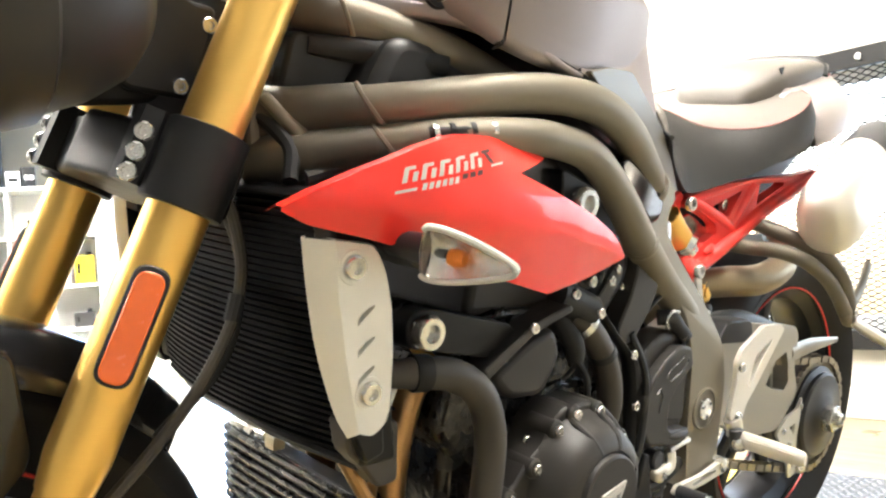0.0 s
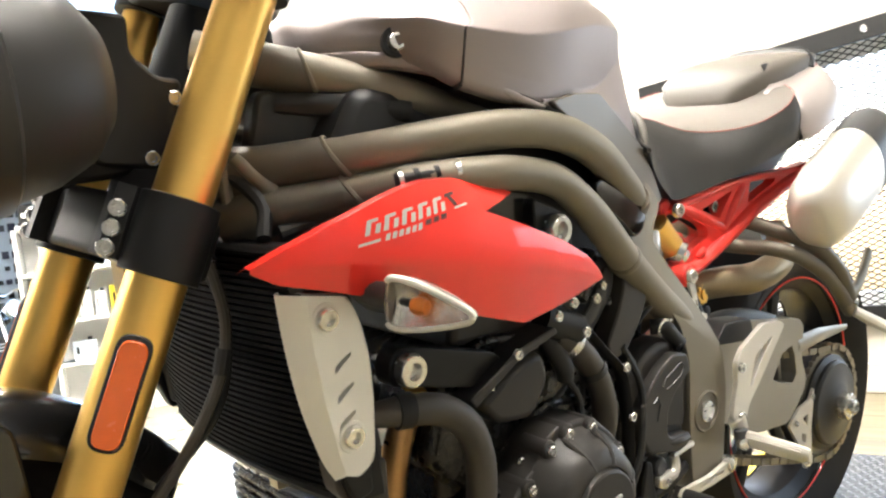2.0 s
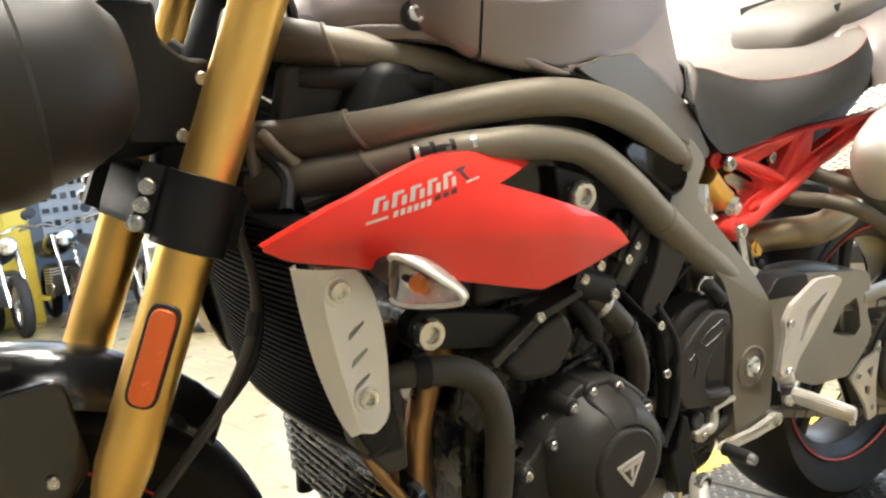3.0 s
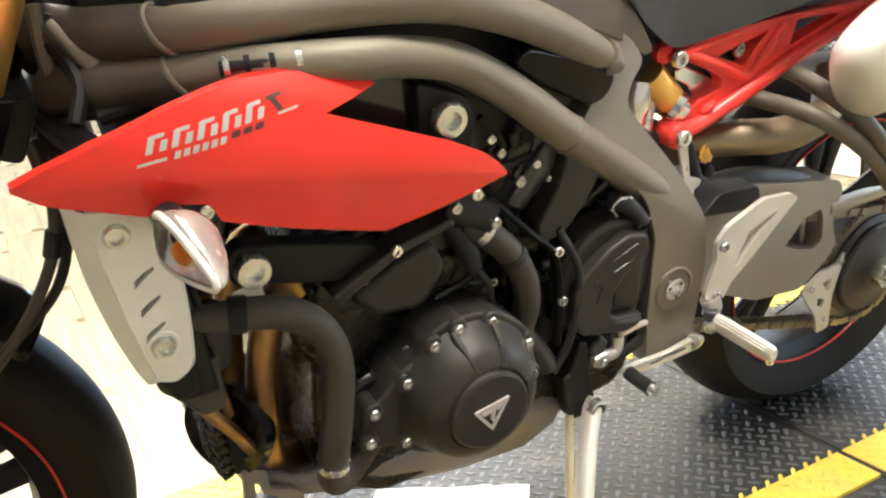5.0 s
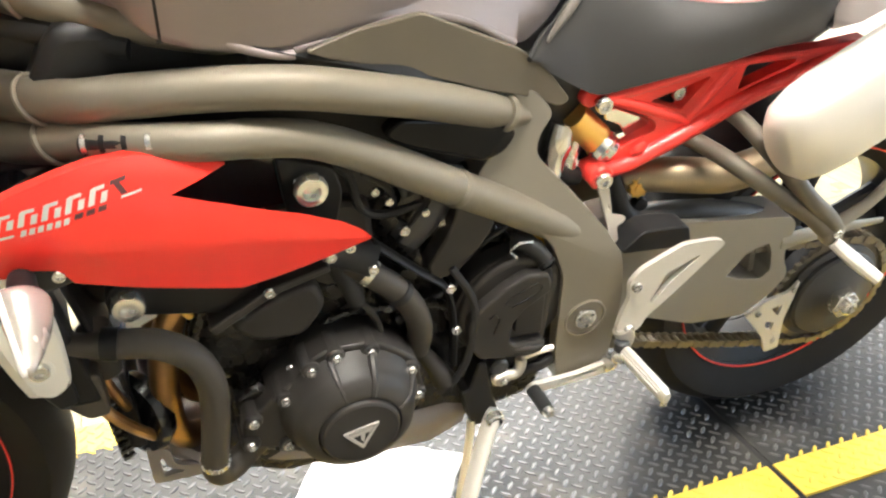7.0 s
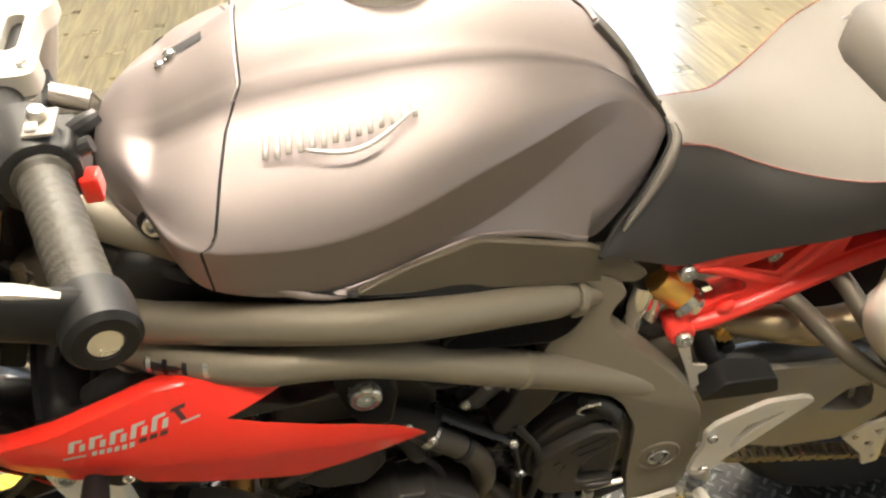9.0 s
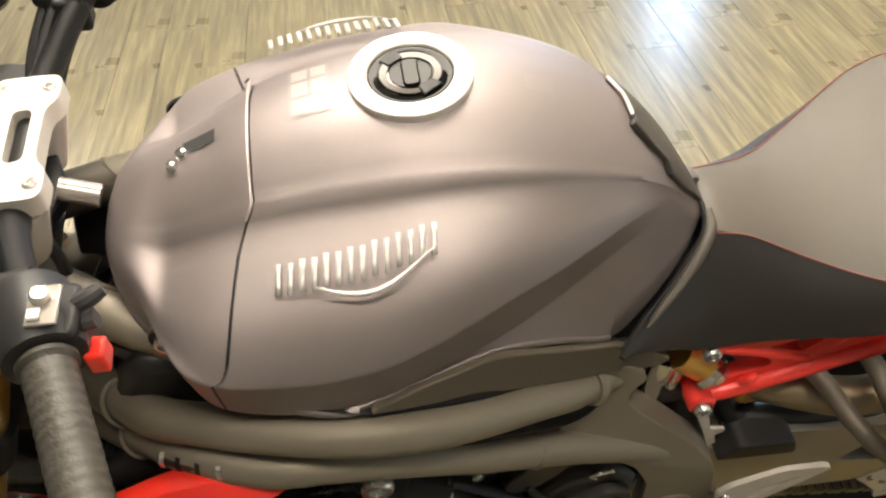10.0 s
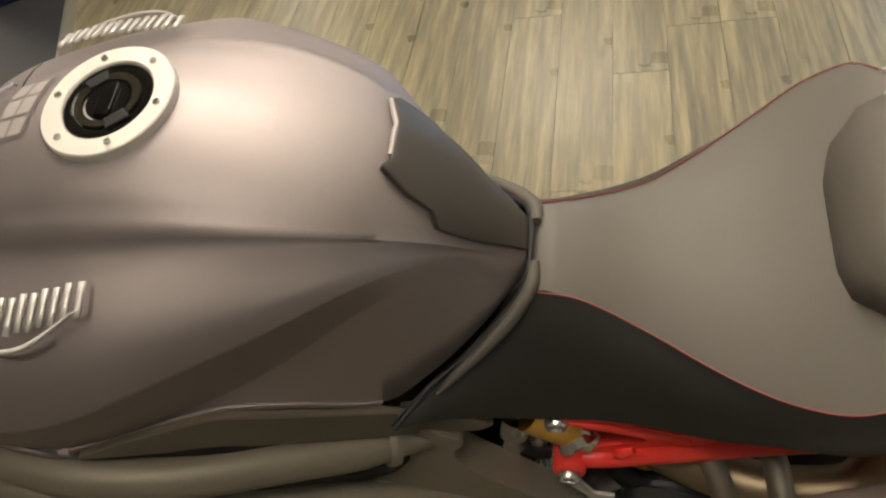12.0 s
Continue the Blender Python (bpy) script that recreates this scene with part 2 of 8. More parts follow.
# ---- shape helpers ----
class Geo:
    """Collects vertices and faces for one mesh."""

    def __init__(self):
        self.v, self.f = [], []

    def add(self, verts, faces):
        k = len(self.v)
        self.v += [tuple(p) for p in verts]
        self.f += [tuple(i + k for i in f) for f in faces]
        return self

    def grid(self, rows, close=False, cap=False):
        n = len(rows[0])
        verts = [p for r in rows for p in r]
        faces = []
        for i in range(len(rows) - 1):
            for j in range(n if close else n - 1):
                a, b = i * n + j, i * n + (j + 1) % n
                faces.append((a, b, b + n, a + n))
        if cap:
            faces.append(tuple(range(n))[::-1])
            faces.append(tuple(range(len(verts) - n, len(verts))))
        return self.add(verts, faces)

    def tube(self, pts, r, seg=14, n=6, flat=1.0, side=None, cap=True):
        """A pipe along a smooth line. r: one radius, or one for each point. flat: the ratio of its second radius."""
        line, rad = smooth(pts, n), None
        rs = r if isinstance(r, (list, tuple)) else [r] * len(pts)
        rad = np.interp(np.linspace(0, len(pts) - 1, len(line)), range(len(pts)), rs)
        rows, up = [], Vector(side) if side else None
        for i, p in enumerate(line):
            d = (line[min(i + 1, len(line) - 1)] - line[max(i - 1, 0)]).normalized()
            if up is None:
                up = Vector((0, 0, 1)) if abs(d.z) < 0.9 else Vector((0, 1, 0))
            a = (up - d * up.dot(d)).normalized()
            up = a if not side else Vector(side)
            b = d.cross(a)
            rows.append([p + a * (math.cos(q) * rad[i]) + b * (math.sin(q) * rad[i] * flat) for q in (2 * math.pi * k / seg for k in range(seg))])
        return self.grid(rows, True, cap)

    def lathe(self, prof, at, axis, seg=32, cap=True):
        """A turned body: prof holds (radius, height along the axis)."""
        d = Vector(axis).normalized()
        a = d.orthogonal().normalized()
        b = d.cross(a)
        o = Vector(at)
        rows = [[o + d * h + a * (math.cos(q) * r) + b * (math.sin(q) * r) for q in (2 * math.pi * k / seg for k in range(seg))] for r, h in prof]
        return self.grid(rows, True, cap)

    def prism(self, outline, y0, y1, holes=(), axis="y", warp=None):
        """A plate: outline in (x, z), from y0 to y1, with holes cut through it."""
        loops = [list(outline)] + [list(h) for h in holes]
        flat = [p for lp in loops for p in lp]
        n = len(flat)

        def at(p, y):
            q = (p[0], y, p[1]) if axis == "y" else (p[0], p[1], y) if axis == "z" else (y, p[0], p[1])
            return warp(*q) if warp else q
        verts = [at(p, y0) for p in flat] + [at(p, y1) for p in flat]
        if holes:
            tris = tessellate_polygon([[Vector((p[0], p[1], 0)) for p in lp] for lp in loops])
        else:
            tris = [tuple(range(n))]
        faces = [tuple(t) for t in tris] + [tuple(i + n for i in reversed(t)) for t in tris]
        k = 0
        for lp in loops:
            m = len(lp)
            for i in range(m):
                a, b = k + i, k + (i + 1) % m
                faces.append((b, a, a + n, b + n))
            k += m
        return self.add(verts, faces)

    def box(self, lo, hi):
        (x0, y0, z0), (x1, y1, z1) = lo, hi
        v = [(x, y, z) for x in (x0, x1) for y in (y0, y1) for z in (z0, z1)]
        return self.add(v, [(0, 1, 3, 2), (4, 6, 7, 5), (0, 4, 5, 1), (2, 3, 7, 6), (0, 2, 6, 4), (1, 5, 7, 3)])


def smooth(pts, n):
    """Points of a smooth line through pts."""
    p = [Vector(q) for q in pts]
    if len(p) < 3 or n < 2:
        return p
    p = [2 * p[0] - p[1]] + p + [2 * p[-1] - p[-2]]
    out = []
    for i in range(1, len(p) - 2):
        a, b, c, d = p[i - 1:i + 3]
        for k in range(n):
            t = k / n
            out.append(0.5 * (2 * b + (c - a) * t + (2 * a - 5 * b + 4 * c - d) * t * t + (3 * b - a - 3 * c + d) * t ** 3))
    return out + [p[-2]]


def fillet(pts, r, k=4):
    """An outline with its corners rounded."""
    out, n = [], len(pts)
    for i in range(n):
        p, a, b = Vector(pts[i]), Vector(pts[i - 1]), Vector(pts[(i + 1) % n])
        ra, rb = min(r, (a - p).length * 0.45), min(r, (b - p).length * 0.45)
        q0, q1 = p + (a - p).normalized() * ra, p + (b - p).normalized() * rb
        out += [tuple((1 - t) ** 2 * q0 + 2 * t * (1 - t) * p + t * t * q1) for t in (j / k for j in range(k + 1))]
    return out


def part(name, geo, material, parent=None, label="", bevel=0.0, sharp=35, thick=0.0, segs=2):
    """Links a Geo as one mesh object under a thing or under a part."""
    me = bpy.data.meshes.new(name)
    me.from_pydata(geo.v, [], geo.f)
    bm = bmesh.new()
    bm.from_mesh(me)
    bmesh.ops.recalc_face_normals(bm, faces=bm.faces)
    bm.to_mesh(me)
    bm.free()
    me.materials.append(material)
    me.polygons.foreach_set("use_smooth", [True] * len(me.polygons))
    me.set_sharp_from_angle(angle=radians(sharp))
    ob = new(name, me)
    if parent:
        ob.parent = parent
    if label:
        ob["label"] = label
    if thick:
        s = ob.modifiers.new("thickness", "SOLIDIFY")
        s.thickness, s.offset = thick, 0
    if bevel:
        w = ob.modifiers.new("edges", "BEVEL")
        w.width, w.segments, w.limit_method, w.angle_limit = bevel, segs, "ANGLE", radians(40)
        w.harden_normals = False
    return ob


def share(ob, m, parent):
    """Another object on the same mesh."""
    o = new(ob.name, ob.data)
    o.parent, o.matrix_basis = parent, m
    return o


def frame_to(at, axis):
    """The pose whose z points along axis."""
    return Matrix.Translation(at) @ Vector(axis).to_track_quat("Z", "Y").to_matrix().to_4x4()


def thing(name, m, label, category, group="", kind=""):
    e = new(name)
    e.matrix_basis = m
    return tagged(e, label, category, group, kind)


# ---- the motorcycle ----
moto = thing("motorcycle", BIKE, "graphite and red motorcycle leaning on its side stand", "motorcycle")


def bolt_mesh():
    g = Geo()
    g.lathe([(0.0085, 0), (0.0085, 0.0045), (0.0075, 0.006), (0.0046, 0.006), (0.0042, 0.0025), (0.001, 0.0025)], (0, 0, 0), (0, 0, 1), 16)
    return g


BOLTHEAD = None


def bolt(at, axis, size=1.0, parent=None, name="bolt"):
    global BOLTHEAD
    m = frame_to(at, axis) @ Matrix.Diagonal((size, size, size, 1))
    if BOLTHEAD is None:
        BOLTHEAD = part(name, bolt_mesh(), BOLT, parent or moto)
        BOLTHEAD.matrix_basis = m
        return BOLTHEAD
    o = new(name, BOLTHEAD.data)
    o.parent, o.matrix_basis = parent or moto, m
    return o


OUT = (0, -1, 0)

# -- frame --
for s in (-1, 1):
    g = Geo().tube([(0.335, 0.085 * s, 0.801), (0.40, 0.145 * s, 0.812), (0.45, 0.168 * s, 0.821), (0.50, 0.186 * s, 0.828), (0.55, 0.199 * s, 0.8305), (0.60, 0.204 * s, 0.8255), (0.65, 0.199 * s, 0.8115), (0.70, 0.185 * s, 0.793), (0.75, 0.166 * s, 0.770), (0.80, 0.147 * s, 0.746), (0.87, 0.114 * s, 0.712)], [0.0196] * 9 + [0.0190, 0.0110], 20, 6)
    up = part("upper_frame_tube", g, FRAME, moto)
    g = Geo().tube([(0.335, 0.102 * s, 0.764), (0.42, 0.170 * s, 0.7825), (0.50, 0.203 * s, 0.788), (0.55, 0.206 * s, 0.785), (0.60, 0.204 * s, 0.774), (0.65, 0.196 * s, 0.747), (0.70, 0.185 * s, 0.713), (0.75, 0.171 * s, 0.677), (0.80, 0.159 * s, 0.643), (0.85, 0.1485 * s, 0.609), (0.90, 0.1410 * s, 0.576), (0.94, 0.134 * s, 0.550), (0.975, 0.126 * s, 0.522)], [0.0178] * 5 + [0.0185, 0.0195, 0.0203, 0.0205, 0.0210, 0.0215, 0.0205, 0.018], 20, 6)
    low = part("lower_frame_tube", g, FRAME, moto)
    # cast collars where the tubes meet the castings
    for tube_ob, a, b, r in ((low, (0.756, 0.1695 * s, 0.6725), (0.764, 0.1675 * s, 0.667), 0.0222), (up, (0.818, 0.1400 * s, 0.737), (0.827, 0.1365 * s, 0.7325), 0.0212)):
        part("weld_bead", Geo().tube([a, ((a[0] + b[0]) / 2, (a[1] + b[1]) / 2, (a[2] + b[2]) / 2), b], [r - 0.001, r, r - 0.001], 18, 3), FRAME, tube_ob)
    # rear casting: a web from both tubes down to the swingarm pivot
    yo = lambda x, z: 0.163 - min(0.030, 0.40 * max(0.0, (x - 0.860) * 0.566 + (z - 0.593) * 0.824))
    web = fillet([(0.800, 0.776), (0.862, 0.752), (0.888, 0.722), (0.872, 0.699), (0.870, 0.672), (0.896, 0.642), (0.930, 0.606), (0.970, 0.560), (0.997, 0.519), (1.006, 0.450), (1.002, 0.349), (0.988, 0.311), (0.926, 0.315), (0.916, 0.395), (0.912, 0.509), (0.889, 0.563), (0.860, 0.593), (0.800, 0.630), (0.783, 0.664), (0.802, 0.682), (0.822, 0.695), (0.832, 0.716), (0.818, 0.733)], 0.013)
    near = lambda px_, pz_: min(range(len(web)), key=lambda i: (web[i][0] - px_) ** 2 + (web[i][1] - pz_) ** 2)
    i, j, n = near(0.860, 0.593), near(1.001, 0.497), len(web)
    g = Geo().add([(x, s * (yo(x, z) - 0.036), z) for x, z in web] + [(x, s * yo(x, z), z) for x, z in web],
                  [tuple(range(n)), tuple(n + k % n for k in range(j, i + 1 if i > j else i + n + 1)), tuple(n + k % n for k in range(i, j + 1 if j > i else j + n + 1))] + [(k, (k + 1) % n, n + (k + 1) % n, n + k) for k in range(n)])
    pp = part("pivot_casting", g, FRAME, moto, bevel=0.008, segs=3, sharp=17)
    if s < 0:
        at = (0.954, -0.1625, 0.4285)
        part("pivot_ring", Geo().lathe([(0.0300, -0.002), (0.0300, 0.0022), (0.0282, 0.0034), (0.0262, 0.0030), (0.0252, -0.004), (0.002, -0.004)], at, OUT, 40), FRAME, pp)
        # black disc nearly fills the ring: the recess's shade as colour
        part("pivot_recess", Geo().lathe([(0.0251, -0.004), (0.0249, -0.0010), (0.002, 0.0000)], at, OUT, 32), BLACK, pp, "black disc for the shade in the recess round the pivot bolt")
        g = Geo().lathe([(0.0150, -0.002), (0.0150, 0.0042), (0.0140, 0.0054), (0.0085, 0.0054)], at, OUT, 32, False).lathe([(0.0085, 0.0054), (0.0066, 0.0020), (0.0066, 0.0008), (0.001, 0.0008)], at, OUT, 6)
        piv = part("pivot_bolt", g, BOLT, pp)
        for k in range(3):
            a = radians(40 + 120 * k)
            # slots are not cut: small black boxes give their shade
            part("slot", Geo().box((at[0] + 0.0108 * math.cos(a) - 0.0016, at[1] - 0.0060, at[2] + 0.0108 * math.sin(a) - 0.0016), (at[0] + 0.0108 * math.cos(a) + 0.0016, at[1] - 0.005, at[2] + 0.0108 * math.sin(a) + 0.0016)), BLACK, piv)
# steering head casting, with dark sleeves cut aslant where the tubes leave it
def slant_sleeve(p0, p1, r0, r1, cut, parent):
    p0, p1 = Vector(p0), Vector(p1)
    d = (p1 - p0).normalized()
    a = (Vector((0, 0, 1)) - d * d.z).normalized()
    b = d.cross(a)
    rows = []
    for t in (0.0, 0.35, 0.7, 0.96, 1.0):
        r = r0 + (r1 - r0) * t - (0.0012 if t == 1.0 else 0)
        rows.append([p0 + (p1 - p0) * t + a * (math.cos(q) * r) + b * (math.sin(q) * r) - d * (cut * t * math.cos(q)) for q in (2 * math.pi * k / 28 for k in range(28))])
    sl = part("head_sleeve", Geo().grid(rows, True, False), SLEEVE, parent, "dark bronze cast sleeve", sharp=60)
    part("weld_bead", Geo().tube([p + d * 0.001 for p in rows[-1]] + [rows[-1][0] + d * 0.001], 0.0026, 6, 1), FRAME, sl)


g = Geo().tube([(0.240, 0, 0.765), (0.318, 0, 0.945)], 0.036, 20, 1)
part("steering_head", g, BLACK, moto)
for s in (-1, 1):
    part("head_stub", Geo().tube([(0.292, 0.040 * s, 0.797), (0.330, 0.080 * s, 0.800), (0.370, 0.1205 * s, 0.807)], [0.0250, 0.0225, 0.0200], 18, 4), SLEEVE, moto)
    slant_sleeve((0.330, 0.080 * s, 0.800), (0.378, 0.1275 * s, 0.8085), 0.0228, 0.0222, 0.012, moto)
    slant_sleeve((0.332, 0.102 * s, 0.7625), (0.384, 0.1450 * s, 0.7745), 0.0216, 0.0203, 0.011, moto)
    slant_sleeve((0.300, 0.033 * s, 0.909), (0.379, 0.0815 * s, 0.8890), 0.0222, 0.0222, 0.013, moto)
    part("head_stub", Geo().tube([(0.296, 0.058 * s, 0.752), (0.332, 0.102 * s, 0.7625), (0.376, 0.142 * s, 0.773)], [0.0240, 0.0215, 0.0180], 18, 4), SLEEVE, moto)
    g = Geo().add([(0.288, 0.062 * s, 0.822), (0.292, 0.066 * s, 0.728), (0.352, 0.112 * s, 0.734), (0.372, 0.124 * s, 0.752), (0.345, 0.096 * s, 0.806), (0.330, 0.030 * s, 0.80), (0.330, 0.030 * s, 0.74)],
                  [(0, 1, 2, 4), (4, 2, 3), (0, 5, 6, 1), (4, 3, 5)])
    part("head_gusset", g, SLEEVE, moto, thick=0.006, bevel=0.003)
    part("gusset_rib", Geo().tube([(0.290, 0.066 * s, 0.826), (0.291, 0.070 * s, 0.78), (0.296, 0.072 * s, 0.728)], 0.0065, 10, 4), FRAME, moto)
    part("gusset_rib", Geo().tube([(0.297, 0.078 * s, 0.812), (0.318, 0.094 * s, 0.786), (0.340, 0.110 * s, 0.760), (0.356, 0.119 * s, 0.741), (0.372, 0.128 * s, 0.728)], [0.006, 0.0075, 0.0085, 0.0095, 0.010], 12, 4), FRAME, moto)
    g = Geo().tube([(0.296, 0.030 * s, 0.910), (0.352, 0.066 * s, 0.895), (0.408, 0.098 * s, 0.883), (0.478, 0.125 * s, 0.864), (0.555, 0.135 * s, 0.842)], [0.020, 0.0205, 0.020, 0.018, 0.012], 16, 5)
    tt = part("top_frame_tube", g, FRAME, moto)
    # pale sleeve on the tube's front end, painted in place of a white highlight
    part("tube_cap", Geo().tube([(0.289, 0.026 * s, 0.912), (0.306, 0.037 * s, 0.9075)], 0.0205, 16, 1), CASTALU, tt)

# -- dark inner mass: air box, wiring covers, inner fender --
g = Geo().prism(fillet([(0.40, 0.70), (0.36, 0.80), (0.40, 0.875), (0.56, 0.86), (0.80, 0.76), (0.80, 0.68), (0.66, 0.64), (0.50, 0.64)], 0.02), -0.135, 0.135)
part("air_box", g, PLASTIC, moto, bevel=0.012)
g = Geo().prism(fillet([(0.80, 0.76), (0.84, 0.52), (0.91, 0.50), (0.93, 0.62), (1.02, 0.650), (1.06, 0.640), (1.16, 0.660), (1.37, 0.80), (1.34, 0.855), (1.14, 0.79), (1.05, 0.765), (0.95, 0.765)], 0.02), -0.085, 0.085)
part("under_seat_tray", g, PLASTIC, moto, bevel=0.01)
for s in (-1, 1):
    # cover between the two frame tubes
    g = Geo().prism(fillet([(0.672, 0.766), (0.690, 0.774), (0.820, 0.733), (0.838, 0.712), (0.822, 0.693), (0.795, 0.690), (0.70, 0.738), (0.674, 0.756)], 0.010), -0.010, 0.010,
                    warp=lambda x, y, z, s=s: (x, s * (0.184 - (x - 0.68) * 0.30 + y), z))
    part("infill_cover", g, LIDBLACK, moto, "satin black infill cover between the frame tubes", bevel=0.009, segs=4)
    # ducting behind the top tube
    g = Geo().prism(fillet([(0.315, 0.80), (0.33, 0.875), (0.46, 0.855), (0.56, 0.84), (0.56, 0.80), (0.44, 0.79)], 0.012), 0.0, 0.02, warp=lambda x, y, z, s=s: (x, s * (0.045 + (x - 0.31) * 0.34 + y), z))
    part("air_duct", g, PLASTIC, moto, bevel=0.004)
    g = Geo().tube([(0.345, 0.075 * s, 0.862), (0.40, 0.108 * s, 0.858), (0.46, 0.138 * s, 0.850)], [0.010, 0.013, 0.010], 10, 4, flat=0.8)
    part("air_hose", g, RUBBER, moto)

# -- fuel tank --
TX = [0.386, 0.395, 0.408, 0.425, 0.45, 0.485, 0.53, 0.58, 0.62, 0.66, 0.72, 0.78, 0.837, 0.87, 0.90, 0.93, 0.953]
TZ = [0.925, 0.944, 0.956, 0.968, 0.981, 0.997, 1.017, 1.031, 1.038, 1.042, 1.037, 1.018, 0.990, 0.966, 0.934, 0.888, 0.848]
B_Y = [0.020, 0.034, 0.045, 0.056, 0.064, 0.071, 0.076, 0.078, 0.080, 0.082, 0.083, 0.081, 0.072, 0.060, 0.045, 0.027, 0.010]
B_Z = [0.924, 0.936, 0.944, 0.953, 0.963, 0.979, 0.998, 1.008, 1.013, 1.016, 1.013, 1.000, 0.975, 0.951, 0.920, 0.878, 0.846]
C_Y = [0.034, 0.058, 0.080, 0.099, 0.116, 0.128, 0.138, 0.146, 0.149, 0.147, 0.133, 0.113, 0.089, 0.067, 0.047, 0.028, 0.012]
C_Z = [0.921, 0.929, 0.934, 0.940, 0.949, 0.963, 0.977, 0.985, 0.988, 0.992, 0.987, 0.977, 0.962, 0.941, 0.911, 0.873, 0.844]
D_Y = [0.040, 0.071, 0.098, 0.122, 0.148, 0.175, 0.195, 0.203, 0.200, 0.190, 0.165, 0.137, 0.103, 0.076, 0.051, 0.031, 0.014]
D_Z = [0.920, 0.926, 0.930, 0.934, 0.938, 0.936, 0.928, 0.923, 0.929, 0.936, 0.944, 0.948, 0.947, 0.930, 0.904, 0.869, 0.843]
L_Y = [0.040, 0.070, 0.097, 0.120, 0.145, 0.171, 0.191, 0.1955, 0.189, 0.176, 0.151, 0.125, 0.101, 0.080, 0.055, 0.034, 0.016]
L_Z = [0.914, 0.918, 0.921, 0.922, 0.922, 0.917, 0.900, 0.880, 0.876, 0.874, 0.872, 0.887, 0.912, 0.910, 0.892, 0.862, 0.842]
F_Y = [0.040, 0.068, 0.094, 0.116, 0.1395, 0.165, 0.187, 0.193, 0.185, 0.174, 0.157, 0.144, 0.127, 0.106, 0.082, 0.052, 0.020]
F_Z = [0.908, 0.909, 0.910, 0.909, 0.906, 0.897, 0.876, 0.858, 0.858, 0.862, 0.862, 0.842, 0.808, 0.812, 0.821, 0.833, 0.840]


def along(table, x):
    """A smooth value between the tank's stations."""
    k = int(np.searchsorted(TX, x)) - 1
    k = max(0, min(len(TX) - 2, k))
    x0, x1, y0, y1 = TX[k], TX[k + 1], table[k], table[k + 1]
    m = [0.0, 0.0]
    for j, q in enumerate((k, k + 1)):
        a, b = max(0, q - 1), min(len(TX) - 1, q + 1)
        m[j] = (table[b] - table[a]) / (TX[b] - TX[a]) * (x1 - x0)
    t = (x - x0) / (x1 - x0)
    return (2 * t ** 3 - 3 * t * t + 1) * y0 + (t ** 3 - 2 * t * t + t) * m[0] + (3 * t * t - 2 * t ** 3) * y1 + (t ** 3 - t * t) * m[1]


def tank_half(x):
    """Half of the tank's section at x, from the crown to the lower edge: (y, z)."""
    zt = along(TZ, x)
    b, c = (along(B_Y, x), along(B_Z, x)), (along(C_Y, x), along(C_Z, x))
    d, f = (along(D_Y, x), along(D_Z, x)), (along(F_Y, x), along(F_Z, x))
    # the flank is nearly flat between its two folds
    q = 0.55 * min(1.0, max(0.0, (x - 0.44) / 0.10)) * min(1.0, max(0.0, (0.90 - x) / 0.06))
    u = ((c[0] - b[0]) * (d[0] - b[0]) + (c[1] - b[1]) * (d[1] - b[1])) / ((d[0] - b[0]) ** 2 + (d[1] - b[1]) ** 2)
    c = (c[0] + (b[0] + (d[0] - b[0]) * u - c[0]) * q, c[1] + (b[1] + (d[1] - b[1]) * u - c[1]) * q)
    out = [(b[0] * t, zt + (b[1] - zt) * t ** 2.4) for t in np.linspace(0, 1, 8)[:-1]]
    # softly folded upper edge, full flank, folded lower edge
    k = min(1.0, max(0.0, (0.83 - x) / 0.20)) * min(1.0, max(0.0, (x - 0.40) / 0.06))
    k = k * k * (3 - 2 * k)
    out += [(b[0] - 0.003, b[1] + 0.0010), (b[0] + 0.002, b[1] - 0.0006)]
    for t, dip in ((0.14, 0.66), (0.30, 1.0), (0.60, 0.40), (1.0, 0.0)):
        out.append((b[0] + (c[0] - b[0]) * t, b[1] + (c[1] - b[1]) * t - 0.0085 * k * dip))
    bul = 0.0045 * min(1.0, (d[0] - c[0]) / 0.04)
    for t in (0.3, 0.6, 0.85, 0.95, 0.988):
        out.append((c[0] + (d[0] - c[0]) * t + bul * math.sin(math.pi * t) * 0.8, c[1] + (d[1] - c[1]) * t + bul * math.sin(math.pi * t) * 0.9))
    # below the crease the flank is cut under, then runs out again to the lower edge
    l = (along(L_Y, x), along(L_Z, x))
    for t in (0.012, 0.05, 0.3, 0.6, 0.94, 0.99):
        out.append((d[0] + (l[0] - d[0]) * t, d[1] + (l[1] - d[1]) * t))
    for t in (0.02, 0.08, 0.4, 0.7, 1.0):
        out.append((l[0] + (f[0] - l[0]) * t, l[1] + (f[1] - l[1]) * t))
    # towards the nose and the tail the folds melt into one round section
    w = max(0.0, min(1.0, (0.455 - x) / 0.05), min(1.0, max(0.0, x - 0.912) / 0.04))
    w = w * w * (3 - 2 * w)
    n = len(out) - 1
    soft = []
    for i, (y, z) in enumerate(out):
        q = math.pi / 2 * i / n
        ys, zs = f[0] * math.sin(q) ** 0.86, f[1] + (zt - f[1]) * max(0.0, math.cos(q)) ** 0.80
        soft.append((y + (ys - y) * w, z + (zs - z) * w))
    soft.append((f[0] - 0.012, f[1] - 0.004))
    return soft


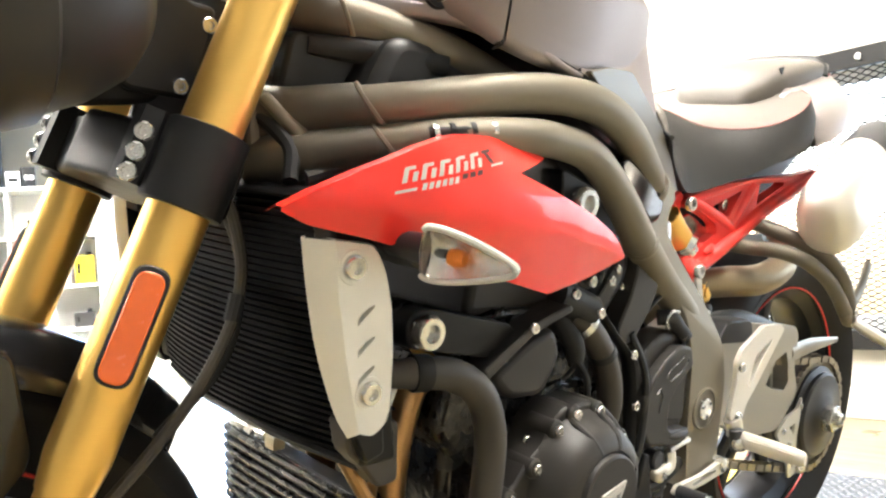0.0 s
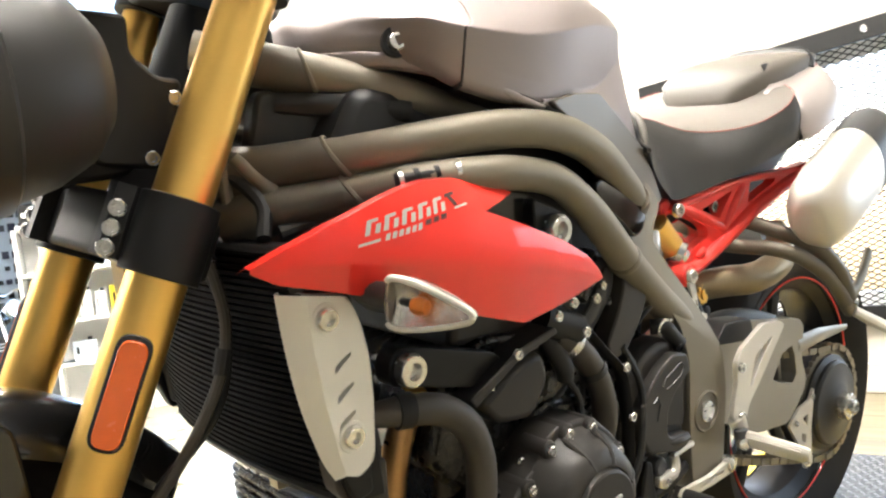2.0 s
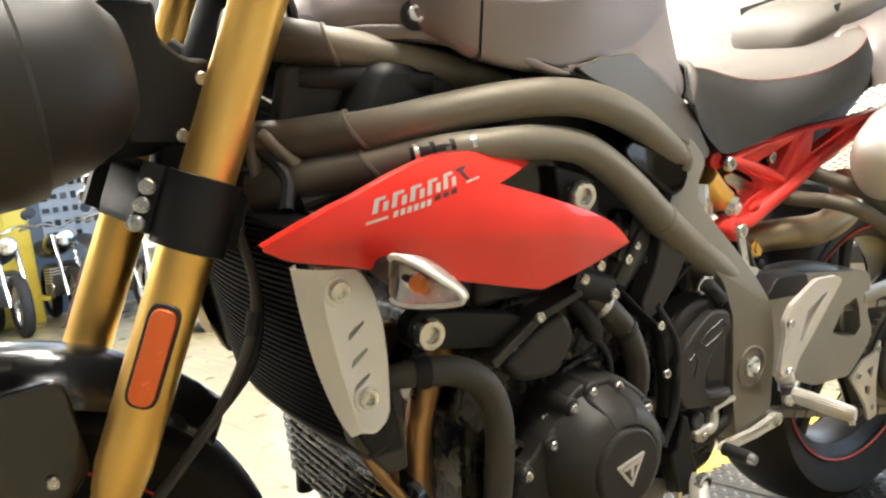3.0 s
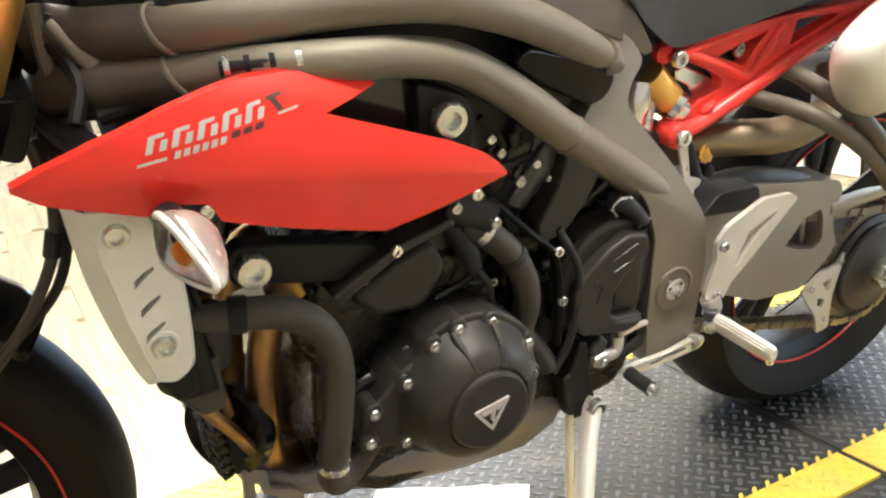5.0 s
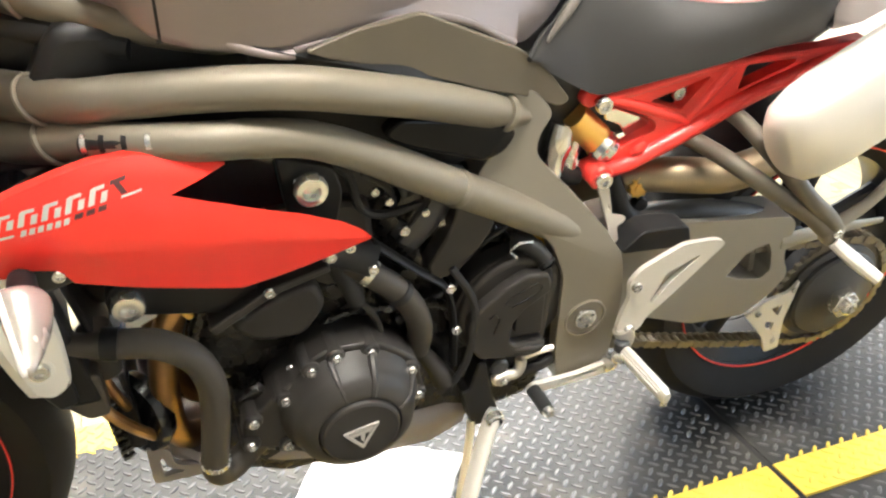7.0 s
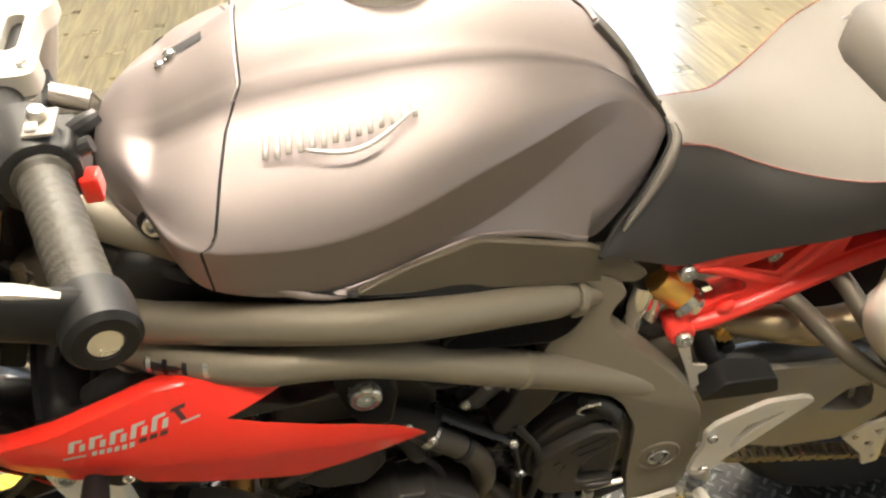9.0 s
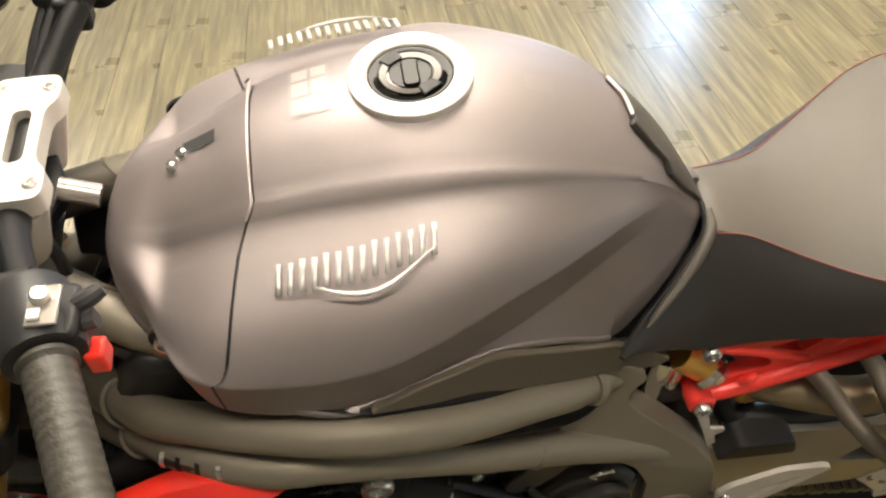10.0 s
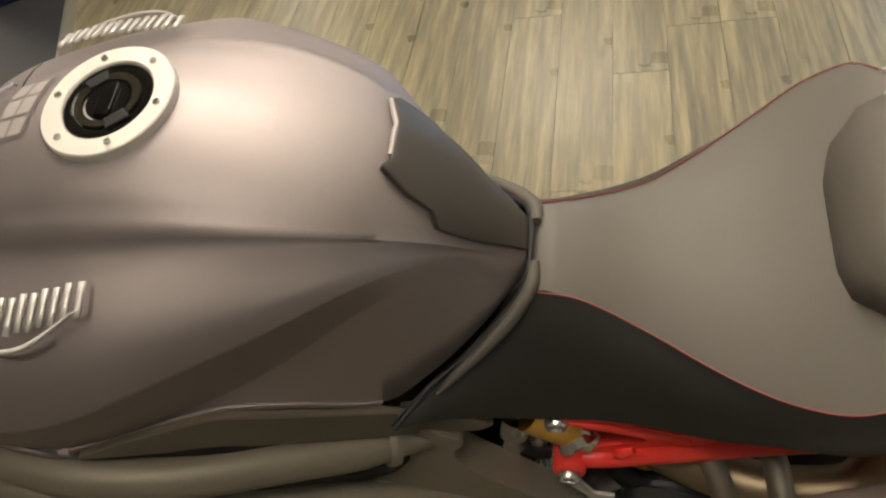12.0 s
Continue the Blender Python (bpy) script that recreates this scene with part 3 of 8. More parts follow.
def seam_shift(k, n, x):
    """The seam bends forward down the flank."""
    w = max(0.0, 1 - abs(x - 0.531) / (0.11 if x < 0.531 else 0.09))
    t = min(1.0, max(0.0, (k / (n - 1) - 0.27) / 0.36))
    return -0.047 * t ** 0.9 * w * w * (3 - 2 * w)


def tank_shell(x0, x1, n):
    g = Geo()
    rows = []
    for x in np.linspace(x0, x1, n):
        h = tank_half(x)
        m = len(h)
        left = [(x + seam_shift(k, m, x), -y, z) for k, (y, z) in enumerate(h)]
        # the right-hand shoulder of the nose is slimmer
        w = min(1.0, max(0.0, (0.62 - x) / 0.14))
        w = w * w * (3 - 2 * w)
        # and its rear half a little fuller
        v = min(1.0, max(0.0, (x - 0.64) / 0.08)) * min(1.0, max(0.0, (0.93 - x) / 0.07))
        v = v * v * (3 - 2 * v)
        right = []
        for p in left:
            e = v * min(1.0, max(0.0, (-p[1] - 0.050) / 0.045))
            right.append((p[0], -p[1] * (1 - 0.12 * w) + 0.007 * e, p[2] - 0.006 * w * min(1.0, -p[1] / 0.06) + 0.007 * e))
        rows.append(left[::-1] + right[1:])
    g.grid(rows)
    for r, flip in ((rows[0], 1), (rows[-1], 0)):
        c = sum((Vector(p) for p in r), Vector()) / len(r)
        g.add(list(r) + [tuple(c)], [(i, i + 1, len(r)) for i in range(len(r) - 1)])
    return g


tank = part("fuel_tank", tank_shell(0.5325, 0.953, 56), TANK, moto, "matt graphite fuel tank", sharp=85)
cover = part("front_tank_cover", tank_shell(0.386, 0.5298, 30), TANK, moto, "matt graphite front tank cover", sharp=85)
g = Geo()
rows = []
for x in (0.5285, 0.534):
    h = tank_half(0.531)
    m = len(h)
    left = [(x + seam_shift(k, m, 0.531), -y * 0.988, z - 0.0035) for k, (y, z) in enumerate(h)]
    rows.append(left[::-1] + [(p[0], -p[1] * 0.93, p[2] - 0.004 * min(1.0, -p[1] / 0.06)) for p in left][1:])
part("tank_seam", g.grid(rows), RUBBER, tank)
lip = []
h = tank_half(0.5298)
for sg, rng_ in ((-1, range(9, -1, -1)), (1, range(1, 10))):
    lip += [(0.5296 + seam_shift(k, len(h), 0.5298), sg * h[k][0], h[k][1] + 0.0002) for k in rng_]
part("seam_lip", Geo().tube(lip, 0.0013, 6, 2), TAIL, cover, "pale rounded edge of the front cover")
# skirt under the front half of the tank
for s in (-1, 1):
    rows = []
    for x, y, z in smooth([(0.50, 0.173, 0.889), (0.55, 0.191, 0.868), (0.60, 0.196, 0.851), (0.65, 0.187, 0.832), (0.70, 0.176, 0.812), (0.75, 0.157, 0.788), (0.80, 0.137, 0.765), (0.835, 0.126, 0.752)], 4):
        fy, fz = along(F_Y, x) if x > 0.386 else 0.09, along(F_Z, x) if x > 0.386 else 0.932
        rows.append([(x, s * (y - 0.02), z - 0.004), (x, s * y, z - 0.003), (x, s * (y + 0.0015), z), (x, s * (y * 0.7 + fy * 0.3 - 0.001), z * 0.7 + fz * 0.3), (x, s * (fy - 0.003), fz + 0.001), (x, s * (fy - 0.012), fz + 0.006)])
    part("tank_skirt", Geo().grid(rows), BLACK, moto, "black skirt under the lower edge of the tank", sharp=40)
    rows = []
    for x in np.linspace(0.392, 0.592, 22):
        fy, fz, k = along(F_Y, x), along(F_Z, x), min(1.0, max(0.25, (0.600 - x) / 0.12))
        rows.append([(x, s * (fy - 0.006), fz + 0.001), (x, s * (fy + 0.0030), fz - 0.0006), (x, s * (fy + 0.0052), fz - 0.003), (x, s * (fy + 0.0052), fz - 0.003 - 0.010 * k), (x, s * (fy + 0.0030), fz - 0.005 - 0.010 * k), (x, s * (fy - 0.008), fz - 0.006 - 0.010 * k)])
    part("tank_strip", Geo().grid(rows), TANK, tank, "graphite strip along the lower edge of the front cover", sharp=50)
    lip = [(x, s * (along(F_Y, x) + 0.0005), along(F_Z, x) - 0.001) for x in np.linspace(0.592, 0.832, 14)]
    part("tank_lip", Geo().tube(lip, 0.0040, 10, 2, flat=0.6, side=(0, 0, 1)), TANK, tank, "graphite lip along the lower edge of the tank")
    bolt((0.4435, 0.1410 * s, 0.9165), (-0.40, s, 0.12), 1.05)
    # raised black ring, coloured as the shade of a deep-set bolt
    part("bolt_recess", Geo().lathe([(0.0155, -0.004), (0.0150, 0.0012), (0.0095, 0.0012), (0.0092, -0.004)], (0.4435, 0.1410 * s, 0.9165), (-0.40, s, 0.12), 24, False), BLACK, moto)
    # gloss trim below the rear of the tank
    g = Geo().prism(fillet([(0.598, 0.857), (0.650, 0.866), (0.716, 0.868), (0.835, 0.806), (0.880, 0.768), (0.915, 0.727), (0.900, 0.722), (0.850, 0.748), (0.79, 0.772), (0.70, 0.815), (0.62, 0.846)], 0.008), 0.0, 0.008,
                    warp=lambda x, y, z, s=s: (x, s * (0.1935 - max(0, x - 0.60) * 0.27 - 0.02 * max(0, (z - 0.80)) + y), z))
    part("side_trim", g, BROWNGLOSS, moto, "gloss brown trim panel below the tank", bevel=0.003)


def on_tank(x, v):
    """A point of the left flank: v runs from the upper fold (0) to the full flank (1)."""
    b, c = (along(B_Y, x), along(B_Z, x)), (along(C_Y, x), along(C_Z, x))
    return Vector((x, -(b[0] + (c[0] - b[0]) * v), b[1] + (c[1] - b[1]) * v))


# maker's mark on the flank: plain silver bars and an underline arc
for s in (-1, 1):
    for k in range(7):
        x = 0.543 + k * 0.0188
        g = Geo()
        lo_, hi_ = 1.20 - 0.035 * k, 0.83 - 0.035 * k
        for xa, xb in ((x, x + 0.0042), (x + 0.0095, x + 0.0137)):
            g, rows = Geo(), []
            for xx in (xa, xb):
                rows.append([])
                for v in np.linspace(lo_, hi_, 4):
                    p = on_tank(xx + (lo_ - v) * 0.006, v)
                    rows[-1].append((p.x, s * -p.y, p.z + 0.0022))
            part("badge_bar", g.grid(rows), SILVER, tank, "raised silver badge bar", thick=0.0025)
    rows = []
    for t in np.linspace(0, 1, 14):
        xx = 0.575 + 0.095 * t
        v = 1.04 + 0.22 * math.sin(math.pi * min(1.0, t * 1.05) * 0.9 + 0.15) - 0.02
        w = v + 0.08 - 0.24 * t
        p, q = on_tank(xx, w), on_tank(xx, w + 0.05 * math.sin(math.pi * (0.08 + 0.84 * t)))
        rows.append([(p.x, s * -p.y, p.z + 0.0025), (q.x, s * -q.y, q.z + 0.0025)])
    part("badge_arc", Geo().grid(rows), SILVER, tank, "raised silver badge arc", thick=0.0025)

# filler cap
CAP = frame_to((0.669, 0.008, 1.0412), (-0.02, 0.0, 1)) @ Matrix.Scale(0.965, 4)
cap = part("filler_cap_ring", Geo().lathe([(0.0545, -0.006), (0.0545, 0.0018), (0.0535, 0.0028), (0.0388, 0.0030), (0.0375, 0.0015), (0.0372, -0.006), (0.001, -0.006)], (0, 0, 0), (0, 0, 1), 56), CASTALU, tank, "satin aluminium filler ring")
cap.matrix_basis = CAP
lid = part("filler_lid", Geo().lathe([(0.0368, -0.006), (0.0368, 0.0002), (0.0360, 0.0012), (0.029, 0.0014), (0.0275, 0.0005), (0.019, 0.0005), (0.0180, 0.0018), (0.001, 0.0020)], (0, 0, 0), (0, 0, 1), 48), LIDBLACK, cap, "gloss black filler lid")
part("lid_ring", Geo().lathe([(0.0272, 0.0008), (0.0268, 0.0026), (0.0205, 0.0022), (0.0200, 0.0008)], (0, 0, 0), (0, 0, 1), 40, False), GOLDSMOKE, cap, "smoked brass ring in the lid")
g = Geo().prism(fillet([(-0.017, -0.0075), (0.017, -0.0075), (0.017, 0.0075), (-0.017, 0.0075)], 0.005), 0.001, 0.0040, axis="z")
part("lock_flap", g, LIDBLACK, cap, bevel=0.0015)
for a in (35, 215):
    ca, sa = math.cos(radians(a)), math.sin(radians(a))
    g = Geo().prism([(ca * u - sa * v, sa * u + ca * v) for u, v in ((0.019, -0.008), (0.030, -0.010), (0.030, 0.010), (0.019, 0.008))], 0.0012, 0.0036, axis="z")
    part("lid_grip", g, BLACK, cap, bevel=0.0008)
for k in range(6):
    a = radians(20 + 60 * k)
    o = bolt((0.0455 * math.cos(a), 0.0455 * math.sin(a), 0.0026), (0, 0, 1), 0.36, cap, "ring_screw")
# warning and flag decals, faint
def top_patch(x0, x1, y0, y1, lift):
    rows = []
    for x in np.linspace(x0, x1, 5):
        row = []
        for y in np.linspace(y0, y1, 5):
            b = along(B_Y, x)
            row.append((x, y, along(TZ, x) + (along(B_Z, x) - along(TZ, x)) * (abs(y) / b) ** 2.4 + lift))
        rows.append(row)
    return Geo().grid(rows)


DECAL = surface("faint_grey_decal", (0.42, 0.385, 0.37), 0.42, 0.3, 0.1, 40, 900, 0.0)
part("decal", top_patch(0.566, 0.602, -0.016, 0.050, 0.0008), surface("decal_film", (0.33, 0.290, 0.288), 0.46, 0.8, 0.1, 40, 900, 0.0), tank, "small printed decal film")
for x0, x1 in ((0.569, 0.583), (0.586, 0.599)):
    for y0, y1 in ((-0.013, 0.004), (0.008, 0.026), (0.030, 0.047)):
        part("decal_field", top_patch(x0, x1, y0, y1, 0.0014), DECAL, tank, "pale field of the decal")
part("decal", top_patch(0.765, 0.79, -0.006, 0.016, 0.0005), surface("very_faint_decal", (0.318, 0.278, 0.276), 0.53, 0.82, 0.15, 400, 900, 0.0), tank, "faint warning decal")
# screws on the front cover, and a dark patch painted as a recess's shade
part("cover_recess", top_patch(0.470, 0.500, -0.006, 0.010, 0.0008), CAPGREY, cover, "flat dark patch for the shade of a recess in the front cover")
for p, r in (((0.470, -0.004, 0.9915), 0.0062), ((0.461, -0.013, 0.9870), 0.0052)):
    part("cover_screw", Geo().lathe([(r, -0.002), (r, 0.002), (r * 0.75, 0.0042), (r * 0.3, 0.0052), (0.0005, 0.0053)], p, (-0.3, -0.1, 1), 18), CHROME, cover)
# rubber pad over the rear of the tank, with a notched front edge
def on_rear(x, y, lift):
    h = tank_half(x)
    k = max(1, next((i for i in range(1, len(h)) if h[i][0] >= abs(y)), len(h) - 2))
    (y0, z0), (y1, z1) = h[k - 1], h[k]
    t = min(1.0, max(0.0, (abs(y) - y0) / max(1e-6, y1 - y0)))
    return (x, y, z0 + (z1 - z0) * t + lift)


def pad_grid(lift):
    rows = []
    for v in np.linspace(-1, 1, 33):
        y0 = 0.0105 + 0.0515 * v
        front = float(np.interp(y0, [-0.041, -0.031, -0.0295, -0.014, -0.006, 0.030, 0.056, 0.062], [0.896, 0.893, 0.879, 0.860, 0.866, 0.866, 0.858, 0.862]))
        rows.append([on_rear(x, y, lift) for x, y in ((front + (0.9515 - front) * u, y0 * (1 - 0.70 * u ** 1.3)) for u in np.linspace(0, 1, 17))])
    return rows


part("tank_pad", Geo().grid(pad_grid(0.0042)), PADRUBBER, tank, "dark rubber tank pad", thick=0.006, bevel=0.002)
part("pad_edge", Geo().tube([r[0] for r in pad_grid(0.0052)][12:31:2], 0.0022, 8, 3), DECAL, tank, "pale front edge of the pad")

# -- seat --
SX = [0.845, 0.87, 0.90, 0.93, 0.955, 1.00, 1.03, 1.06, 1.10, 1.14, 1.18, 1.21, 1.235, 1.252]
S_Y = [0.140, 0.110, 0.086, 0.057, 0.040, 0.049, 0.060, 0.076, 0.104, 0.130, 0.150, 0.152, 0.138, 0.105]
S_Z = [0.800, 0.803, 0.811, 0.825, 0.843, 0.832, 0.820, 0.814, 0.815, 0.823, 0.843, 0.862, 0.880, 0.886]
L_Y = [0.146, 0.132, 0.120, 0.113, 0.108, 0.110, 0.116, 0.124, 0.138, 0.146, 0.156, 0.162, 0.150, 0.115]
L_Z = [0.796, 0.776, 0.754, 0.735, 0.720, 0.727, 0.734, 0.743, 0.757, 0.770, 0.783, 0.795, 0.815, 0.84]
M_Z = [0.790, 0.790, 0.79, 0.80, 0.8485, 0.838, 0.829, 0.825, 0.827, 0.836, 0.853, 0.872, 0.888, 0.890]


def table(t, xs, x):
    return float(np.interp(x, xs, t))


xs = [x for k in range(len(SX) - 1) for x in np.linspace(SX[k], SX[k + 1], 5)[:-1]] + [SX[-1]]
sm = lambda t, x: sum(table(t, SX, x + d) for d in (-0.012, 0, 0.012)) / 3
top_rows, side_rows, stitch = [], {-1: [], 1: []}, {-1: [], 1: []}
for x in xs:
    sy, sz, ly, lz, mz = (sm(t, x) for t in (S_Y, S_Z, L_Y, L_Z, M_Z))
    wide = {-1: 0.0, 1: 0.007 * min(1.0, max(0.0, (x - 0.965) / 0.06))}
    if x > 0.952:
        top_rows.append([(x, sy * u + wide[1] * max(0.0, u), mz + (sz - mz) * abs(u) ** 2.6) for u in np.linspace(-1, 1, 17)])
    for s in (-1, 1):
        row = []
        for t in np.linspace(0, 1, 9):
            row.append((x, s * (sy + wide[s] + (ly - sy) * t ** 0.8 + 0.006 * math.sin(math.pi * t)), sz + (lz - sz) * t))
        row.append((x, s * (ly - 0.02), lz + 0.004))
        side_rows[s].append(row)
        if x > 0.952:
            stitch[s].append((x, s * (sy + wide[s] + 0.0005), sz + 0.0012))
seat = part("rider_seat", Geo().grid(top_rows), SEAT, moto, "grey vinyl rider seat with red stitching", sharp=50)
for s in (-1, 1):
    part("seat_side", Geo().grid(side_rows[s]), SEATSIDE, seat, "dark grip vinyl seat flank", sharp=50)
    part("seat_piping", Geo().tube(stitch[s][::3], 0.0007, 6, 3), STITCH, seat, "red stitched seam")
# front lip of the seat
g = Geo().tube([(0.842, -0.147, 0.797), (0.87, -0.114, 0.805), (0.90, -0.089, 0.813), (0.93, -0.061, 0.827), (0.951, -0.038, 0.842), (0.955, 0, 0.848), (0.951, 0.038, 0.842), (0.93, 0.061, 0.827), (0.90, 0.089, 0.813), (0.87, 0.114, 0.805), (0.842, 0.147, 0.797)], 0.0030, 8, 4)
part("seat_lip", g, RUBBER, seat, "black rubber seat edge")
for s in (-1, 1):
    part("seat_nose", Geo().tube([(0.9590, 0.020 * s, 0.8480), (0.9565, 0.040 * s, 0.8425), (0.9400, 0.0625 * s, 0.8305), (0.9150, 0.0850 * s, 0.8175), (0.8920, 0.1040 * s, 0.8080), (0.8760, 0.1180 * s, 0.8000)], [0.0040, 0.0060, 0.0064, 0.0058, 0.0042, 0.0015], 12, 4), SEAT, seat)

# -- pillion pad and tail --
rows = []
for x, w, zb, zt in [(1.186, 0.040, 0.850, 0.866), (1.192, 0.066, 0.845, 0.890), (1.212, 0.088, 0.846, 0.912), (1.25, 0.100, 0.856, 0.927), (1.30, 0.102, 0.872, 0.937), (1.36, 0.095, 0.894, 0.946), (1.43, 0.078, 0.920, 0.950), (1.47, 0.060, 0.934, 0.949), (1.48, 0.04, 0.938, 0.946)]:
    h = zt - zb
    rows.append([(x, w * math.copysign(abs(math.cos(q)) ** 0.55, math.cos(q)), zb + h / 2 + h / 2 * math.copysign(abs(math.sin(q)) ** 0.6, math.sin(q))) for q in (2 * math.pi * k / 28 for k in range(28))])
pad = part("pillion_pad", Geo().grid(rows, True, True), SEAT, moto, "grey vinyl pillion pad", sharp=50)
g = Geo().tube([(r[14][0], r[14][1] - 0.001, r[14][2] - 0.012) for r in rows[1:-1]], 0.0014, 6, 3)
part("seat_piping", g, STITCH, pad, "red stitched seam")
g = Geo().tube([(1.385, -0.090, 0.918), (1.398, -0.078, 0.940), (1.402, -0.05, 0.951), (1.402, 0.05, 0.951), (1.398, 0.078, 0.940), (1.385, 0.090, 0.918)], 0.0032, 8, 5, flat=2.5)
part("grab_strap", g, PLASTIC, pad, "black grab strap")
g = Geo().prism(fillet([(1.225, 0.918), (1.243, 0.921), (1.237, 0.907)], 0.002), -0.0875, -0.0893)
part("embossed_mark", g, SEATSIDE, pad, "small embossed triangle")
for s in (-1, 1):
    rows = []
    for x, y0, z0, y1, z1, y2, z2 in [(1.215, 0.098, 0.872, 0.158, 0.850, 0.164, 0.798), (1.24, 0.095, 0.886, 0.172, 0.866, 0.176, 0.808), (1.27, 0.085, 0.894, 0.166, 0.880, 0.178, 0.822), (1.33, 0.080, 0.910, 0.150, 0.897, 0.166, 0.838), (1.40, 0.066, 0.928, 0.122, 0.910, 0.140, 0.852), (1.46, 0.048, 0.936, 0.092, 0.914, 0.110, 0.865), (1.50, 0.020, 0.930, 0.058, 0.910, 0.070, 0.872)]:
        a, b, c = Vector((x, s * y0, z0)), Vector((x, s * y1, z1)), Vector((x, s * y2, z2))
        rows.append([tuple((1 - t) ** 2 * a + 2 * t * (1 - t) * (b * 1.0) + t * t * c) for t in np.linspace(0, 1, 9)] + [(x, s * (y2 - 0.03), z2 - 0.004)])
    part("tail_cowl", Geo().grid([smooth(r, 1) for r in rows]), TAIL, moto, "silver-grey tail cowl", thick=0.004, sharp=50)
part("tail_bottom", Geo().prism([(1.12, 0.79), (1.30, 0.825), (1.49, 0.875), (1.49, 0.90), (1.25, 0.86)], -0.06, 0.06), PLASTIC, moto)

# -- red rear subframe: a cast truss with raised ridges, two windows and a shallow pocket --
def sub_y(x):
    return float(np.interp(x, [0.95, 1.12, 1.22, 1.33], [0.104, 0.108, 0.116, 0.128]))


for s in (-1, 1):
    o = fillet([(0.955, 0.622), (0.956, 0.606), (0.970, 0.601), (1.013, 0.6095), (1.081, 0.6345), (1.155, 0.6715), (1.193, 0.6880), (1.231, 0.7040), (1.270, 0.7205), (1.322, 0.7470), (1.318, 0.760), (1.266, 0.752), (1.223, 0.748), (1.141, 0.742), (1.062, 0.735), (1.025, 0.729), (0.965, 0.7165), (0.956, 0.708), (0.964, 0.700), (0.979, 0.704), (1.032, 0.6815), (1.044, 0.6735), (1.046, 0.6615), (1.030, 0.6560), (0.999, 0.6410), (0.970, 0.6275)], 0.005, 3)
    h1 = fillet([(1.030, 0.7025), (1.110, 0.7265), (1.0760, 0.6855)], 0.004, 3)
    h2 = fillet([(1.151, 0.7030), (1.156, 0.7360), (1.226, 0.7385), (1.222, 0.7325)], 0.004, 3)
    at = lambda x, z, k=0.0, s=s: (x, (sub_y(x) + k) * s, z)
    sub = part("subframe", Geo().prism(o, -0.018, 0.0, holes=[h1, h2], warp=lambda x, y, z, s=s: (x, s * (sub_y(x) + y), z)), RED2, moto, "red painted cast subframe truss with two triangular windows", bevel=0.0028, segs=2, sharp=50)
    part("lower_rail", Geo().tube([at(x, z) for x, z in ((0.972, 0.6145), (1.010, 0.6190), (1.045, 0.6335), (1.080, 0.6490), (1.115, 0.6665), (1.150, 0.6855), (1.200, 0.7070), (1.250, 0.7270), (1.312, 0.7520))], [0.0125, 0.0120, 0.0125, 0.0130, 0.0138, 0.0140, 0.0128, 0.0115, 0.0060], 16, 4, flat=0.85, side=(0, 1, 0)), RED2, sub)
    part("brace_ridge", Geo().tube([at(x, z, -0.002) for x, z in ((0.978, 0.7110), (1.015, 0.6985), (1.055, 0.6825), (1.090, 0.6690))], [0.0068, 0.0075, 0.0075, 0.0070], 12, 4), RED2, sub)
    part("brace_ridge", Geo().tube([at(x, z, -0.003) for x, z in ((1.088, 0.6700), (1.108, 0.6950), (1.138, 0.7330))], [0.0080, 0.0095, 0.0090], 12, 4), RED2, sub)
    part("top_ridge", Geo().tube([at(x, z, -0.003) for x, z in ((0.972, 0.7120), (1.030, 0.7220), (1.100, 0.7335), (1.160, 0.7405), (1.240, 0.7440))], [0.0065, 0.0060, 0.0055, 0.0050, 0.0045], 12, 4), RED2, sub)
    part("rail_bump", Geo().tube([at(1.016, 0.634, 0.002), at(1.024, 0.640, 0.004), at(1.034, 0.645, 0.002)], [0.004, 0.0065, 0.004], 10, 3), RED2, sub)
    part("subframe_lug", Geo().lathe([(0.0165, -0.014), (0.0165, 0.012), (0.014, 0.0155), (0.002, 0.0155)], (0.971, 0.108 * s, 0.6145), (0, s, 0), 24), RED2, sub)
    part("subframe_lug", Geo().lathe([(0.0125, -0.014), (0.0125, -0.004), (0.010, -0.002), (0.002, -0.002)], (0.955, 0.0985 * s, 0.712), (0, s, 0), 24), RED2, sub)
    bolt((0.971, 0.1240 * s, 0.6145), (0, s, 0), 1.25)
    bolt((0.9660, 0.1050 * s, 0.7075), (0, s, 0), 1.25)
    bolt((1.0755, 0.0935 * s, 0.7030), (0, s, 0), 1.15)
    part("bolt_boss", Geo().tube([(1.0755, 0.070 * s, 0.7030), (1.0755, 0.0935 * s, 0.7030)], 0.010, 14, 1), BLACK, moto)
